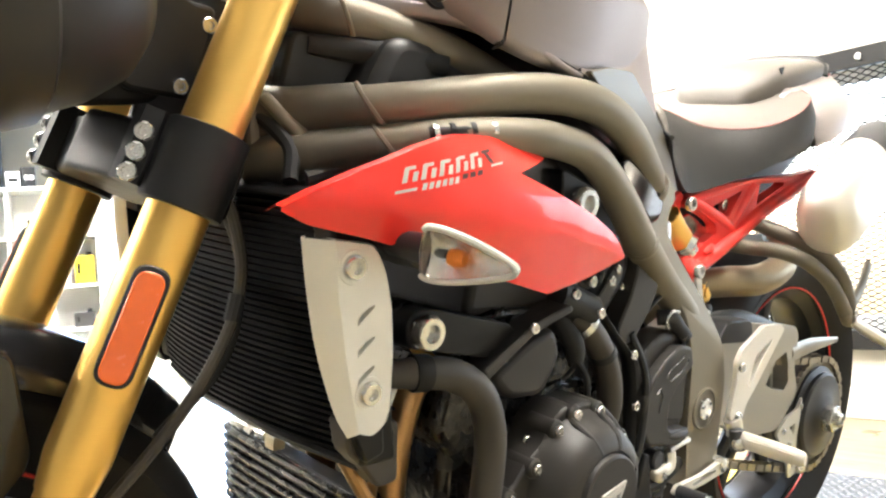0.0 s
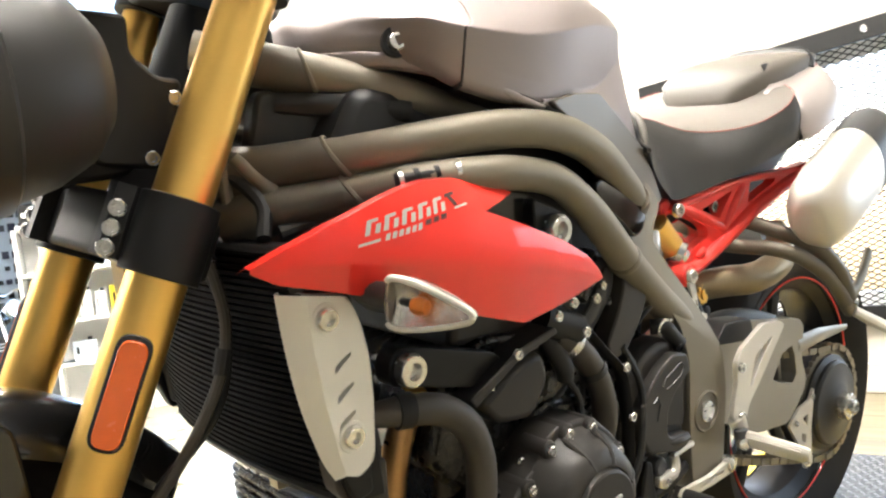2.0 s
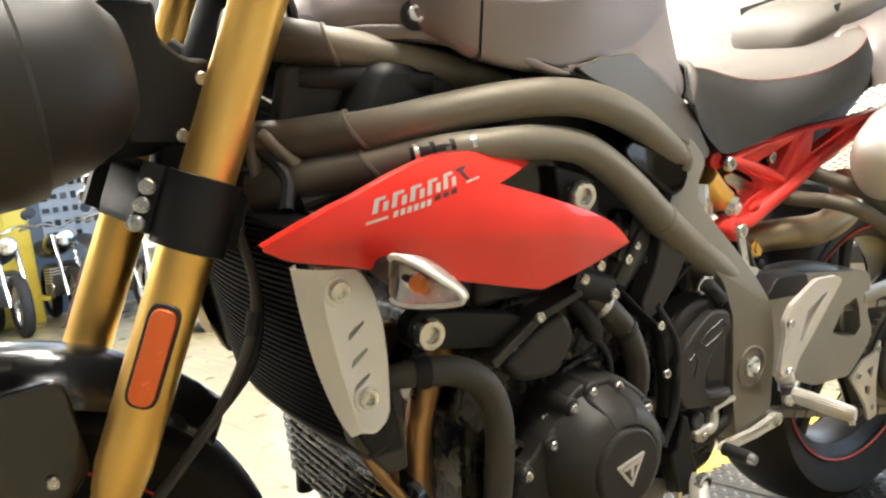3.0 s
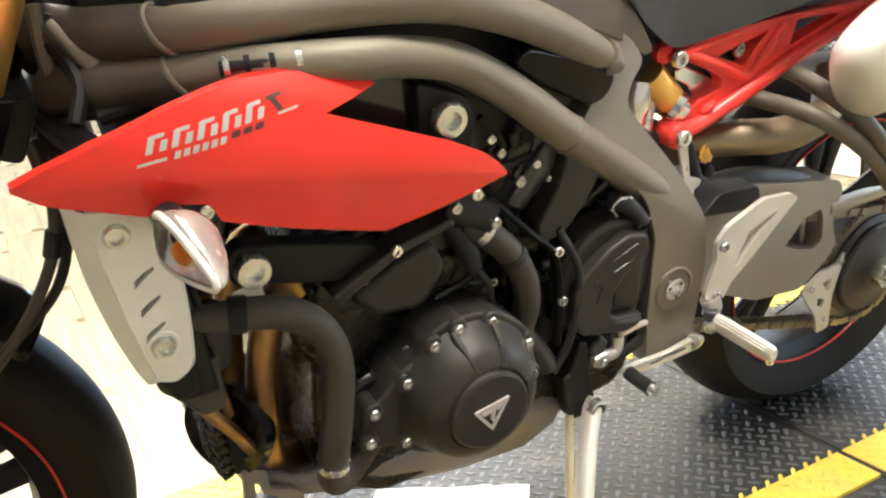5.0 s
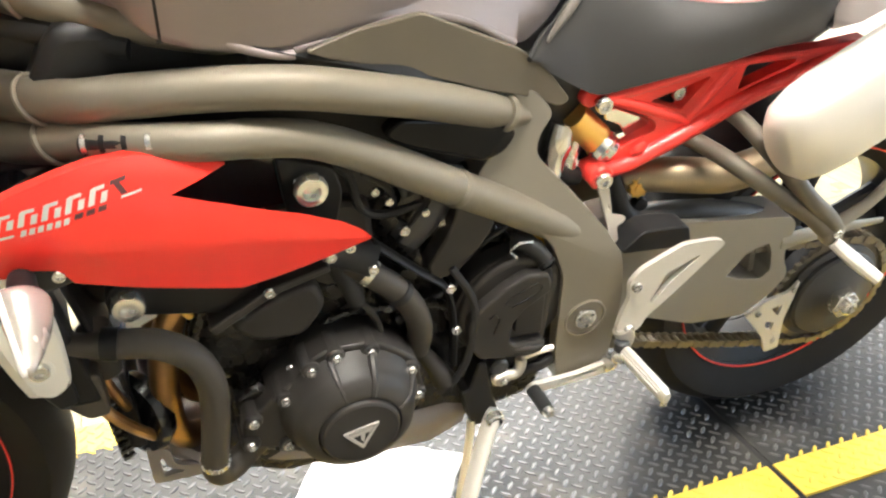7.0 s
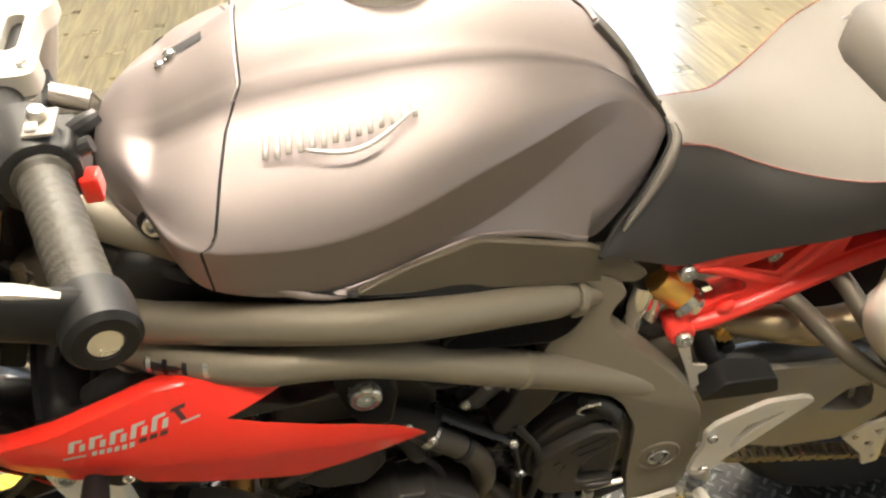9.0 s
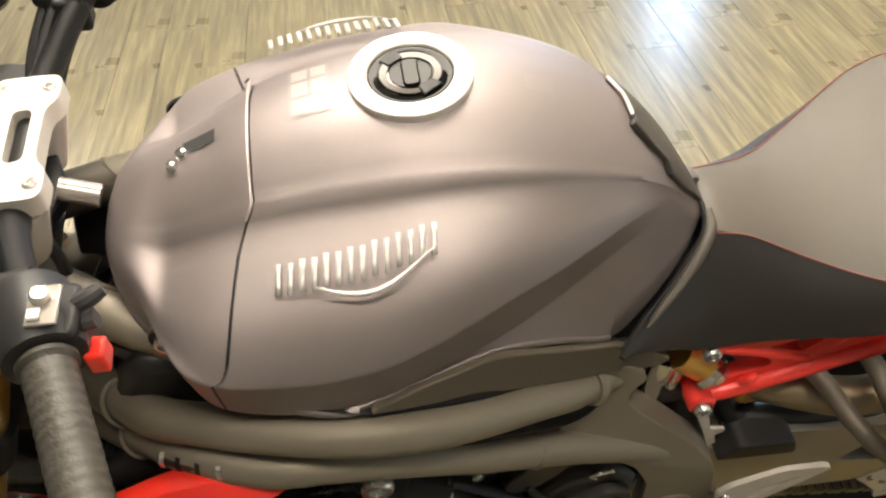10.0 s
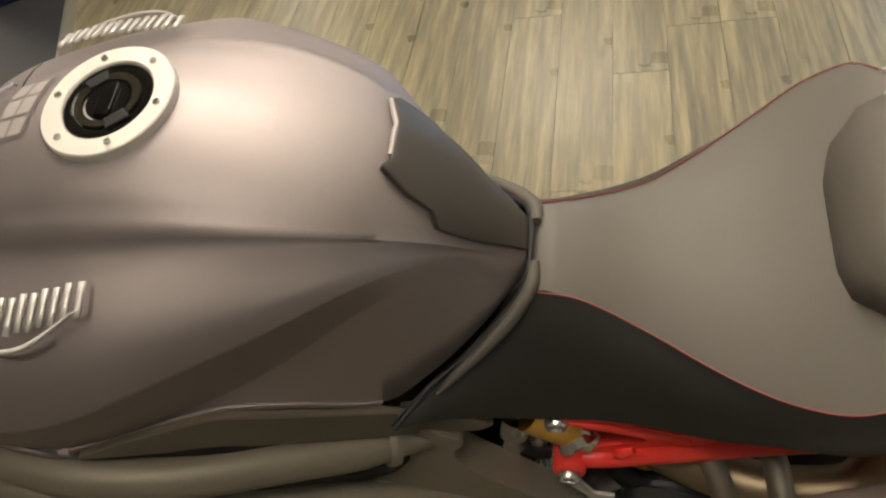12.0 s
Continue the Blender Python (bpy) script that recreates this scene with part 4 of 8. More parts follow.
# pillion footrest stays
for s in (-1, 1):
    part("footrest_stay", Geo().tube([(1.085, 0.090 * s, 0.647), (1.107, 0.125 * s, 0.641), (1.117, 0.170 * s, 0.6405), (1.139, 0.203 * s, 0.628), (1.176, 0.219 * s, 0.603), (1.217, 0.221 * s, 0.575), (1.252, 0.221 * s, 0.545)], 0.0112, 14, 4), STAY, moto)
    part("footrest_stay", Geo().tube([(1.140, 0.090 * s, 0.680), (1.156, 0.127 * s, 0.669), (1.161, 0.175 * s, 0.656), (1.173, 0.213 * s, 0.637), (1.201, 0.229 * s, 0.607), (1.241, 0.226 * s, 0.573), (1.264, 0.222 * s, 0.550)], 0.0112, 14, 4), STAY, moto)
    part("footrest_bracket", Geo().prism(fillet([(1.240, 0.560), (1.262, 0.566), (1.280, 0.548), (1.278, 0.526), (1.262, 0.518), (1.246, 0.532)], 0.008), 0.214 * s, 0.231 * s), FRAME, moto, bevel=0.006, segs=3)
    bolt((1.262, 0.2315 * s, 0.545), (0, s, 0), 0.75)
    part("exhaust_hanger", Geo().tube([(1.262, 0.222 * s, 0.550), (1.32, 0.214 * s, 0.570), (1.385, 0.198 * s, 0.605)], [0.0125, 0.0105, 0.0115], 12, 4, flat=0.6), FRAME, moto)
    part("pillion_footrest", Geo().tube([(1.264, 0.230 * s, 0.530), (1.282, 0.252 * s, 0.514), (1.306, 0.280 * s, 0.496)], [0.008, 0.0095, 0.0085], 10, 3, flat=1.2), CASTALU, moto, "silver folding pillion footrest")

# -- silencers --
for s in (-1, 1):
    a, b = (Vector((1.135, -0.216, 0.680)), Vector((1.395, -0.196, 0.792))) if s < 0 else (Vector((1.175, 0.195, 0.640)), Vector((1.435, 0.175, 0.752)))
    d = (b - a).normalized()
    n1 = (Vector((0, 0, 1)) - d * d.z).normalized()
    n2 = d.cross(n1)

    def sleeve(t0, t1, prof, nn=26):
        rows = []
        for t, k in prof:
            c = a + (b - a) * (t0 + (t1 - t0) * t)
            rows.append([c + n1 * (0.066 * k * math.copysign(abs(math.cos(q)) ** 0.85, math.cos(q))) + n2 * (0.047 * k * math.sin(q)) for q in (2 * math.pi * j / nn for j in range(nn))])
        return Geo().grid(rows, True, True)
    sil = part("silencer", sleeve(0, 0.66, [(0, 0.42), (0.03, 0.62), (0.10, 0.84), (0.22, 0.95), (0.4, 1.0), (1, 1.0)]), MUFFLER, moto, "silver silencer with a dark end cap")
    part("end_cap", sleeve(0.655, 1.0, [(0, 1.012), (0.05, 1.02), (0.75, 0.99), (0.93, 0.92), (1.0, 0.80)]), CAPGREY, sil, "dark grey end cap")
    part("outlet", Geo().tube([b - d * 0.03, b + d * 0.012], 0.026, 18, 1), BLACK, sil)
for s in (-1, 1):
    part("link_pipe", Geo().tube([(0.95, 0.03 * s, 0.52), (0.995, 0.050 * s, 0.556), (1.050, 0.080 * s, 0.580), (1.100, 0.104 * s, 0.586), (1.148, 0.120 * s, 0.586), (1.190, 0.126 * s, 0.594), (1.235, 0.122 * s, 0.610), (1.270, 0.090 * s, 0.650)], [0.018, 0.020, 0.0225, 0.0240, 0.0240, 0.0235, 0.022, 0.022], 18, 5), BURNT, moto, "heat-tinted exhaust link pipe")


# -- rear shock --
shock = part("shock_absorber", Geo().tube([(0.985, 0.0, 0.70), (0.965, 0.0, 0.55), (0.945, 0, 0.42)], [0.024, 0.026, 0.026], 20, 2), GOLD, moto, "gold rear shock absorber")
part("shock_reservoir", Geo().tube([(0.936, -0.088, 0.690), (0.955, -0.089, 0.671), (0.974, -0.090, 0.653)], 0.0200, 24, 1), GOLD, shock, "gold gas reservoir")
part("reservoir_end", Geo().tube([(0.9742, -0.090, 0.6528), (0.980, -0.0905, 0.647), (0.983, -0.0905, 0.644), (0.990, -0.091, 0.637)], [0.0190, 0.0212, 0.0180, 0.0195], 24, 1), CHROME, shock, "polished reservoir end")
for k in range(5):
    a = 2 * math.pi * k / 5
    ax = frame_to((0.984, -0.104, 0.641), (0.50, -0.72, -0.42))
    p0, p1 = ax @ Vector((0.004 * math.cos(a), 0.004 * math.sin(a), 0.001)), ax @ Vector((0.016 * math.cos(a), 0.016 * math.sin(a), -0.002))
    part("reservoir_rib", Geo().tube([p0, p1], 0.0028, 6, 1), CHROME, shock)
part("shock_clevis", Geo().tube([(0.926, -0.086, 0.682), (0.921, -0.088, 0.655), (0.918, -0.088, 0.640), (0.914, -0.088, 0.615)], [0.017, 0.020, 0.0175, 0.020], 20, 2), CHROME, shock)
part("shock_clevis", Geo().tube([(0.945, -0.086, 0.655), (0.942, -0.088, 0.632), (0.938, -0.088, 0.612)], [0.010, 0.010, 0.013], 16, 2), BOLT, shock)
part("reservoir_face", Geo().lathe([(0.0205, -0.010), (0.0205, -0.001), (0.0185, 0.0005), (0.0165, -0.003), (0.005, -0.003), (0.004, 0.0015), (0.001, 0.0015)], (0.984, -0.104, 0.641), (0.50, -0.72, -0.42), 24), CHROME, shock)
part("shock_bracket", Geo().tube([(0.912, -0.090, 0.628), (0.930, -0.094, 0.612), (0.952, -0.094, 0.606)], [0.012, 0.014, 0.012], 12, 3), BLACK, shock)
part("fuse_plate", Geo().prism(fillet([(0.980, 0.688), (0.994, 0.692), (1.052, 0.666), (1.050, 0.650), (1.022, 0.641), (1.004, 0.666), (0.982, 0.676)], 0.003), -0.090, -0.082), CHROME, shock, "polished plate over the shock", bevel=0.002)
star = []
for k in range(44):
    a = 2 * math.pi * k / 44
    r = 0.0165 if k % 4 in (0, 1) else 0.0140
    star.append((1.047 + r * math.cos(a), 0.5735 + r * math.sin(a)))
part("preload_knob", Geo().prism(star, -0.100, -0.086), GOLD, shock, "gold preload adjuster knob", bevel=0.0015)
part("knob_face", Geo().lathe([(0.009, 0), (0.0085, 0.0025), (0.001, 0.003)], (1.047, -0.100, 0.5735), OUT, 16), GOLD, shock)
part("preload_body", Geo().tube([(1.045, -0.088, 0.573), (1.04, -0.06, 0.578), (0.99, -0.03, 0.60)], [0.013, 0.014, 0.012], 12, 3), BLACK, shock)
part("preload_cap", Geo().lathe([(0.010, 0), (0.010, 0.014), (0.006, 0.016), (0.001, 0.016)], (1.052, -0.088, 0.545), OUT, 16), BLACK, shock)
part("linkage", Geo().tube([(1.00, -0.095, 0.60), (1.015, -0.10, 0.565), (1.03, -0.10, 0.535), (1.06, -0.10, 0.52)], [0.012, 0.012, 0.014, 0.016], 12, 3), BLACK, shock)
part("hanger_strip", Geo().prism(fillet([(0.964, 0.606), (0.980, 0.604), (0.992, 0.560), (1.013, 0.553), (1.012, 0.546), (1.002, 0.540), (1.010, 0.512), (1.000, 0.508), (0.988, 0.545)], 0.003), -0.127, -0.123, holes=[fillet([(0.983, 0.580), (0.986, 0.574), (0.988, 0.568), (0.984, 0.570)], 0.0008, 2)]), CASTALU, moto, bevel=0.001)

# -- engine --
# inner masses take DEEP, so the gaps behind the covers are coloured as shade
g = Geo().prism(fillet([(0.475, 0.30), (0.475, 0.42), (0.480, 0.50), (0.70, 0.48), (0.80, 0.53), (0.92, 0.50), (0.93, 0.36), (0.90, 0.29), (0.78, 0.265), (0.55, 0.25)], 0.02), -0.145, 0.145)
engine = part("crankcase", g, DEEP, moto, "engine crankcase, darkened as the shaded inner mass", bevel=0.012, segs=3)
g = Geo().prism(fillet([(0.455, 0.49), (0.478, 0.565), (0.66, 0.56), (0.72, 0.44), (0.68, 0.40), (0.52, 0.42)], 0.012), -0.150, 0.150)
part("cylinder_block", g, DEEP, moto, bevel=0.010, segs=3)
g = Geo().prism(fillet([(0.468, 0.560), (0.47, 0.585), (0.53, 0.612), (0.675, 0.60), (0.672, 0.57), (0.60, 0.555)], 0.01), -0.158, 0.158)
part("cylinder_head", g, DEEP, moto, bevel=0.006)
g = Geo().prism(fillet([(0.49, 0.605), (0.50, 0.655), (0.60, 0.675), (0.67, 0.66), (0.675, 0.60)], 0.014), -0.150, 0.150)
part("cam_cover", g, ENGINE, moto, bevel=0.014, segs=3)
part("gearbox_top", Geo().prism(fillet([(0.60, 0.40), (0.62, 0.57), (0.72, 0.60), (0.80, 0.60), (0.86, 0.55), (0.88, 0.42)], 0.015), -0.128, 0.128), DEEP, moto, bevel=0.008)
# water jacket ribs on the block
part("block_rib", Geo().prism(fillet([(0.484, 0.560), (0.552, 0.5985), (0.612, 0.614), (0.616, 0.606), (0.556, 0.589), (0.490, 0.550)], 0.003), -0.188, -0.148), ENGINE, moto, bevel=0.003)
part("block_cover", Geo().prism(fillet([(0.503, 0.548), (0.556, 0.578), (0.598, 0.590), (0.612, 0.556), (0.585, 0.516), (0.532, 0.520)], 0.014), -0.180, -0.148), ENGINE, moto, bevel=0.008, segs=3)
# alternator cover
AC = (0.6275, 0.4150)
lobes = [(0.5145, 0.4250), (0.5520, 0.4495), (0.5830, 0.4848), (0.6120, 0.4965), (0.6520, 0.4935), (0.7005, 0.4520), (0.7095, 0.4085), (0.5090, 0.3898), (0.5507, 0.3749)]
o = fillet([(0.500, 0.392), (0.505, 0.433), (0.523, 0.434), (0.545, 0.458), (0.568, 0.470), (0.577, 0.493), (0.604, 0.5065), (0.660, 0.5030), (0.692, 0.478), (0.711, 0.458), (0.7195, 0.405), (0.704, 0.362), (0.668, 0.331), (0.610, 0.328), (0.560, 0.352), (0.548, 0.366), (0.512, 0.377)], 0.010)
alt = part("alternator_cover", Geo().prism(o, -0.199, -0.135), ENGINE, moto, "black alternator cover", bevel=0.004, segs=3)
part("cover_dome", Geo().lathe([(0.0835, 0.196), (0.0815, 0.203), (0.0760, 0.209), (0.0720, 0.222), (0.0660, 0.234), (0.0560, 0.2405), (0.0500, 0.2425), (0.0490, 0.2425), (0.0475, 0.2400), (0.0462, 0.2425), (0.0455, 0.2465), (0.0430, 0.2485), (0.001, 0.2490)], (AC[0], 0, AC[1]), OUT, 64), ENGINE, alt)
for x, z in lobes:
    part("bolt_boss", Geo().lathe([(0.0115, -0.03), (0.0110, 0.006), (0.009, 0.0085), (0.001, 0.0085)], (x, -0.196, z), OUT, 18), ENGINE, alt)
    bolt((x, -0.2042, z), OUT, 0.72, alt)
for x0, z0, w in ((0.6480, 0.478, 0.0055), (0.6080, 0.480, 0.004), (0.690, 0.440, 0.005)):
    d = (Vector((x0, 0, z0)) - Vector((AC[0], 0, AC[1]))).normalized()
    c0 = Vector((AC[0], 0, AC[1]))
    part("cover_rib", Geo().tube([c0 + d * 0.049 + Vector((0, -0.2405, 0)), c0 + d * 0.064 + Vector((0, -0.231, 0)), c0 + d * 0.080 + Vector((0, -0.203, 0))], [w * 0.8, w, w], 8, 3), ENGINE, alt)
part("cover_lower", Geo().prism(fillet([(0.495, 0.44), (0.53, 0.455), (0.60, 0.35), (0.56, 0.325), (0.500, 0.36)], 0.012), -0.178, -0.14), DEEP, moto, bevel=0.006)
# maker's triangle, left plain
tri = lambda k: [tuple(Vector((0.6265, 0.4150)) + (Vector(p) - Vector((0.6265, 0.4150))) * k) for p in ((0.6045, 0.4225), (0.6480, 0.4310), (0.6280, 0.3925))]
g = Geo().prism(fillet(tri(1.0), 0.003, 3), -0.2512, -0.2485, holes=[fillet(tri(0.74), 0.002, 3)])
part("cover_mark", g, SILVER, alt, "silver outlined triangle")
part("cover_mark", Geo().prism(fillet([(0.6130, 0.4190), (0.6400, 0.4245), (0.6375, 0.4195), (0.6305, 0.4178), (0.6290, 0.4030), (0.6255, 0.4080), (0.6258, 0.4168), (0.6160, 0.4148)], 0.0008, 2), -0.2512, -0.2485), SILVER, alt, "silver bar shape in the triangle")
# sprocket cover
part("sprocket_drum", Geo().lathe([(0.080, -0.02), (0.080, 0.020), (0.077, 0.026), (0.071, 0.029), (0.001, 0.031)], (0.848, -0.128, 0.470), OUT, 56), ENGINE, moto)
o = fillet([(0.772, 0.470), (0.782, 0.510), (0.812, 0.540), (0.850, 0.550), (0.894, 0.538), (0.902, 0.50), (0.901, 0.405), (0.880, 0.388), (0.806, 0.405), (0.780, 0.432)], 0.016)
spc = part("sprocket_cover", Geo().prism(o, -0.162, -0.12), ENGINE, moto, "black sprocket cover", bevel=0.008, segs=4)
o = fillet([(0.784, 0.475), (0.799, 0.497), (0.828, 0.520), (0.856, 0.534), (0.884, 0.528), (0.892, 0.503), (0.856, 0.480), (0.842, 0.460), (0.840, 0.432), (0.848, 0.422), (0.892, 0.419), (0.890, 0.402), (0.868, 0.397), (0.800, 0.412), (0.786, 0.435)], 0.006)
panel = part("cover_panel", Geo().prism(o, -0.178, -0.160), ENGINE, spc, "raised hooked panel", bevel=0.0035, segs=3)
part("cover_panel", Geo().prism(fillet([(0.848, 0.476), (0.886, 0.496), (0.888, 0.428), (0.850, 0.434)], 0.005), -0.170, -0.160), ENGINE, spc, bevel=0.003)
for pts in (((0.828, 0.497), (0.836, 0.506), (0.868, 0.520), (0.876, 0.514), (0.868, 0.502), (0.838, 0.490), (0.828, 0.497)), ((0.808, 0.478), (0.816, 0.484), (0.822, 0.474), (0.816, 0.452))):
    # thin dark lines laid on the panel as the shade of its grooves
    part("groove", Geo().tube([(x, -0.1783, z) for x, z in pts], 0.0010, 6, 1), DEEP, panel)
part("cover_lip", Geo().tube([(0.846, -0.174, 0.414), (0.868, -0.178, 0.412), (0.888, -0.176, 0.412)], [0.004, 0.0055, 0.0045], 10, 3), ENGINE, spc)
part("breather_hose", Geo().tube([(0.846, -0.146, 0.566), (0.858, -0.158, 0.566), (0.874, -0.160, 0.552), (0.884, -0.166, 0.538)], 0.0105, 14, 5), RUBBER, moto)
part("hose_clip", Geo().tube([(0.842, -0.166, 0.556), (0.833, -0.168, 0.568), (0.842, -0.170, 0.579), (0.860, -0.168, 0.576)], 0.0018, 8, 5), BOLT, moto)
part("hose_end", Geo().lathe([(0.0115, -0.006), (0.0115, 0.003), (0.0095, 0.004), (0.0088, -0.002), (0.001, -0.002)], (0.884, -0.166, 0.538), (0.3, -0.9, -0.3), 20), DEEP, moto)
# starter and clutch covers behind the frame rail
part("starter_body", Geo().tube([(0.752, -0.128, 0.668), (0.742, -0.130, 0.634), (0.712, -0.128, 0.592)], [0.024, 0.027, 0.025], 20, 4), CAPGREY, moto, "grey-green starter body")
part("clutch_cover", Geo().prism(fillet([(0.764, 0.660), (0.800, 0.645), (0.811, 0.612), (0.795, 0.582), (0.768, 0.551), (0.738, 0.544), (0.732, 0.568), (0.752, 0.602), (0.762, 0.630)], 0.005), -0.166, -0.12), ENGINE, moto, "brown-black faceted clutch cover", bevel=0.009, segs=2)
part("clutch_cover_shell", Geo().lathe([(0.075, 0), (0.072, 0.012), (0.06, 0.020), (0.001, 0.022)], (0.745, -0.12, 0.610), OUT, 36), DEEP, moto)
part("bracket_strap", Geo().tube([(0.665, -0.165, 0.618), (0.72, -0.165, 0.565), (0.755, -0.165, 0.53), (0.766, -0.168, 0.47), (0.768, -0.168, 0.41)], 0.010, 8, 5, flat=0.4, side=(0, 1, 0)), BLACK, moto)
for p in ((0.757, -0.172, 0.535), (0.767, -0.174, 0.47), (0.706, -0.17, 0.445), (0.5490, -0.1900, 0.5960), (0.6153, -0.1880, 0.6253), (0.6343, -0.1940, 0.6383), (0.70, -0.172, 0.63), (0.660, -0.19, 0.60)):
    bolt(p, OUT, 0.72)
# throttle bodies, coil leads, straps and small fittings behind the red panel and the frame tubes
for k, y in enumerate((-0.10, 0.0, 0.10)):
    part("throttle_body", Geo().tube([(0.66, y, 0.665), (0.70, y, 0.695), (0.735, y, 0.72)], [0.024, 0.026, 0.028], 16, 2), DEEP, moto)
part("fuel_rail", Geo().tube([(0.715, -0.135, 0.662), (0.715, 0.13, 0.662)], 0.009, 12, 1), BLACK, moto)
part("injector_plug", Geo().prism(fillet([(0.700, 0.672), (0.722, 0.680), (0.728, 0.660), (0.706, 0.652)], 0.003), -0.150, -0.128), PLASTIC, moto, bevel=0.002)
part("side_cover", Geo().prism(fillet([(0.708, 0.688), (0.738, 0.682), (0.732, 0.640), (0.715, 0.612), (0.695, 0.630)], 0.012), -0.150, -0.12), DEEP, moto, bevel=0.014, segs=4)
for p in ((0.672, -0.158, 0.676), (0.728, -0.160, 0.640), (0.690, -0.150, 0.655), (0.590, -0.176, 0.575), (0.520, -0.178, 0.566), (0.565, -0.176, 0.470), (0.705, -0.150, 0.530), (0.688, -0.150, 0.505), (0.720, -0.150, 0.480), (0.752, -0.150, 0.615)):
    bolt(p, OUT, 0.6)
for a, b, c in (((0.655, -0.150, 0.560), (0.690, -0.158, 0.545), (0.700, -0.152, 0.500)), ((0.640, -0.160, 0.520), (0.655, -0.165, 0.535), (0.672, -0.160, 0.560)), ((0.700, -0.150, 0.600), (0.715, -0.158, 0.630), (0.745, -0.150, 0.660)), ((0.560, -0.172, 0.440), (0.590, -0.176, 0.465), (0.600, -0.176, 0.490)), ((0.80, -0.150, 0.570), (0.815, -0.158, 0.590), (0.845, -0.152, 0.600))):
    part("wire", Geo().tube([a, b, c], 0.0032, 8, 5), RUBBER, moto)
part("cable_tie", Geo().tube([(0.6925, -0.172, 0.549), (0.6975, -0.172, 0.542)], 0.0172, 16, 1), PLASTIC, moto)
part("hose_clamp", Geo().tube([(0.656, -0.170, 0.5855), (0.662, -0.1725, 0.580)], 0.0174, 16, 1), BOLT, moto)
part("clutch_cable_lug", Geo().tube([(0.718, -0.150, 0.445), (0.745, -0.160, 0.405), (0.760, -0.162, 0.375)], [0.010, 0.012, 0.016], 12, 3), ENGINE, moto)
part("crankcase_rib", Geo().tube([(0.560, -0.150, 0.405), (0.575, -0.152, 0.450), (0.600, -0.150, 0.495), (0.640, -0.150, 0.512), (0.690, -0.148, 0.505)], 0.006, 8, 4), DEEP, moto)
part("crankcase_rib", Geo().tube([(0.700, -0.148, 0.500), (0.760, -0.148, 0.490), (0.775, -0.148, 0.430)], 0.006, 8, 4), DEEP, moto)
# main engine mounts
bolt((0.413, -0.176, 0.606), OUT, 2.0)
bolt((0.595, -0.203, 0.724), OUT, 2.0)
part("engine_mount", Geo().prism(fillet([(0.392, 0.615), (0.405, 0.628), (0.44, 0.622), (0.53, 0.60), (0.56, 0.575), (0.50, 0.568), (0.42, 0.586), (0.395, 0.592)], 0.008), -0.174, -0.15), BLACK, moto, bevel=0.004)
part("engine_mount", Geo().prism(fillet([(0.565, 0.76), (0.62, 0.74), (0.628, 0.71), (0.618, 0.66), (0.59, 0.66), (0.572, 0.70)], 0.008), -0.201, -0.17), BLACK, moto, bevel=0.004)
# cables and hoses
part("coolant_hose", Geo().tube([(0.325, -0.165, 0.580), (0.358, -0.188, 0.577), (0.390, -0.196, 0.5755), (0.430, -0.200, 0.568), (0.462, -0.204, 0.545), (0.477, -0.206, 0.505), (0.475, -0.207, 0.450), (0.468, -0.207, 0.395), (0.467, -0.203, 0.362), (0.485, -0.190, 0.347), (0.530, -0.165, 0.365)], [0.011, 0.0115, 0.0150, 0.0158, 0.0158, 0.0158, 0.0158, 0.0158, 0.0158, 0.0158, 0.0158], 18, 5), HOSE, moto, "thick dark coolant hose")
part("hose_clamp", Geo().tube([(0.3835, -0.194, 0.5758), (0.391, -0.196, 0.5755), (0.398, -0.1975, 0.5748)], 0.0172, 18, 2), BLACK, moto)
part("hose_clamp", Geo().tube([(0.4672, -0.2065, 0.387), (0.4668, -0.2055, 0.379)], 0.0172, 18, 1), BOLT, moto)
part("coolant_hose", Geo().tube([(0.640, -0.165, 0.598), (0.662, -0.172, 0.580), (0.690, -0.172, 0.552), (0.713, -0.170, 0.515), (0.723, -0.167, 0.478), (0.722, -0.16, 0.440)], 0.0155, 16, 5), HOSE, moto, "dark coolant hose")
part("coolant_elbow", Geo().tube([(0.615, -0.16, 0.62), (0.645, -0.166, 0.607), (0.665, -0.172, 0.597)], 0.0205, 16, 4), PLASTIC, moto)
part("plug_cap", Geo().tube([(0.625, -0.155, 0.60), (0.640, -0.172, 0.565), (0.645, -0.172, 0.545)], [0.013, 0.012, 0.010], 12, 3), RUBBER, moto)
part("cable", Geo().tube([(0.645, -0.172, 0.548), (0.665, -0.175, 0.52), (0.675, -0.17, 0.48), (0.68, -0.165, 0.46)], 0.004, 8, 5), RUBBER, moto)
part("cable", Geo().tube([(0.62, -0.165, 0.73), (0.645, -0.16, 0.70), (0.655, -0.155, 0.66), (0.68, -0.15, 0.64), (0.73, -0.15, 0.645)], 0.005, 8, 5), RUBBER, moto)
part("cable", Geo().tube([(0.66, -0.155, 0.70), (0.69, -0.15, 0.67), (0.70, -0.14, 0.63)], 0.004, 8, 5), RUBBER, moto)
part("cable", Geo().tube([(0.76, -0.165, 0.56), (0.79, -0.172, 0.50), (0.785, -0.175, 0.42), (0.765, -0.172, 0.37)], 0.005, 8, 5), RUBBER, moto)
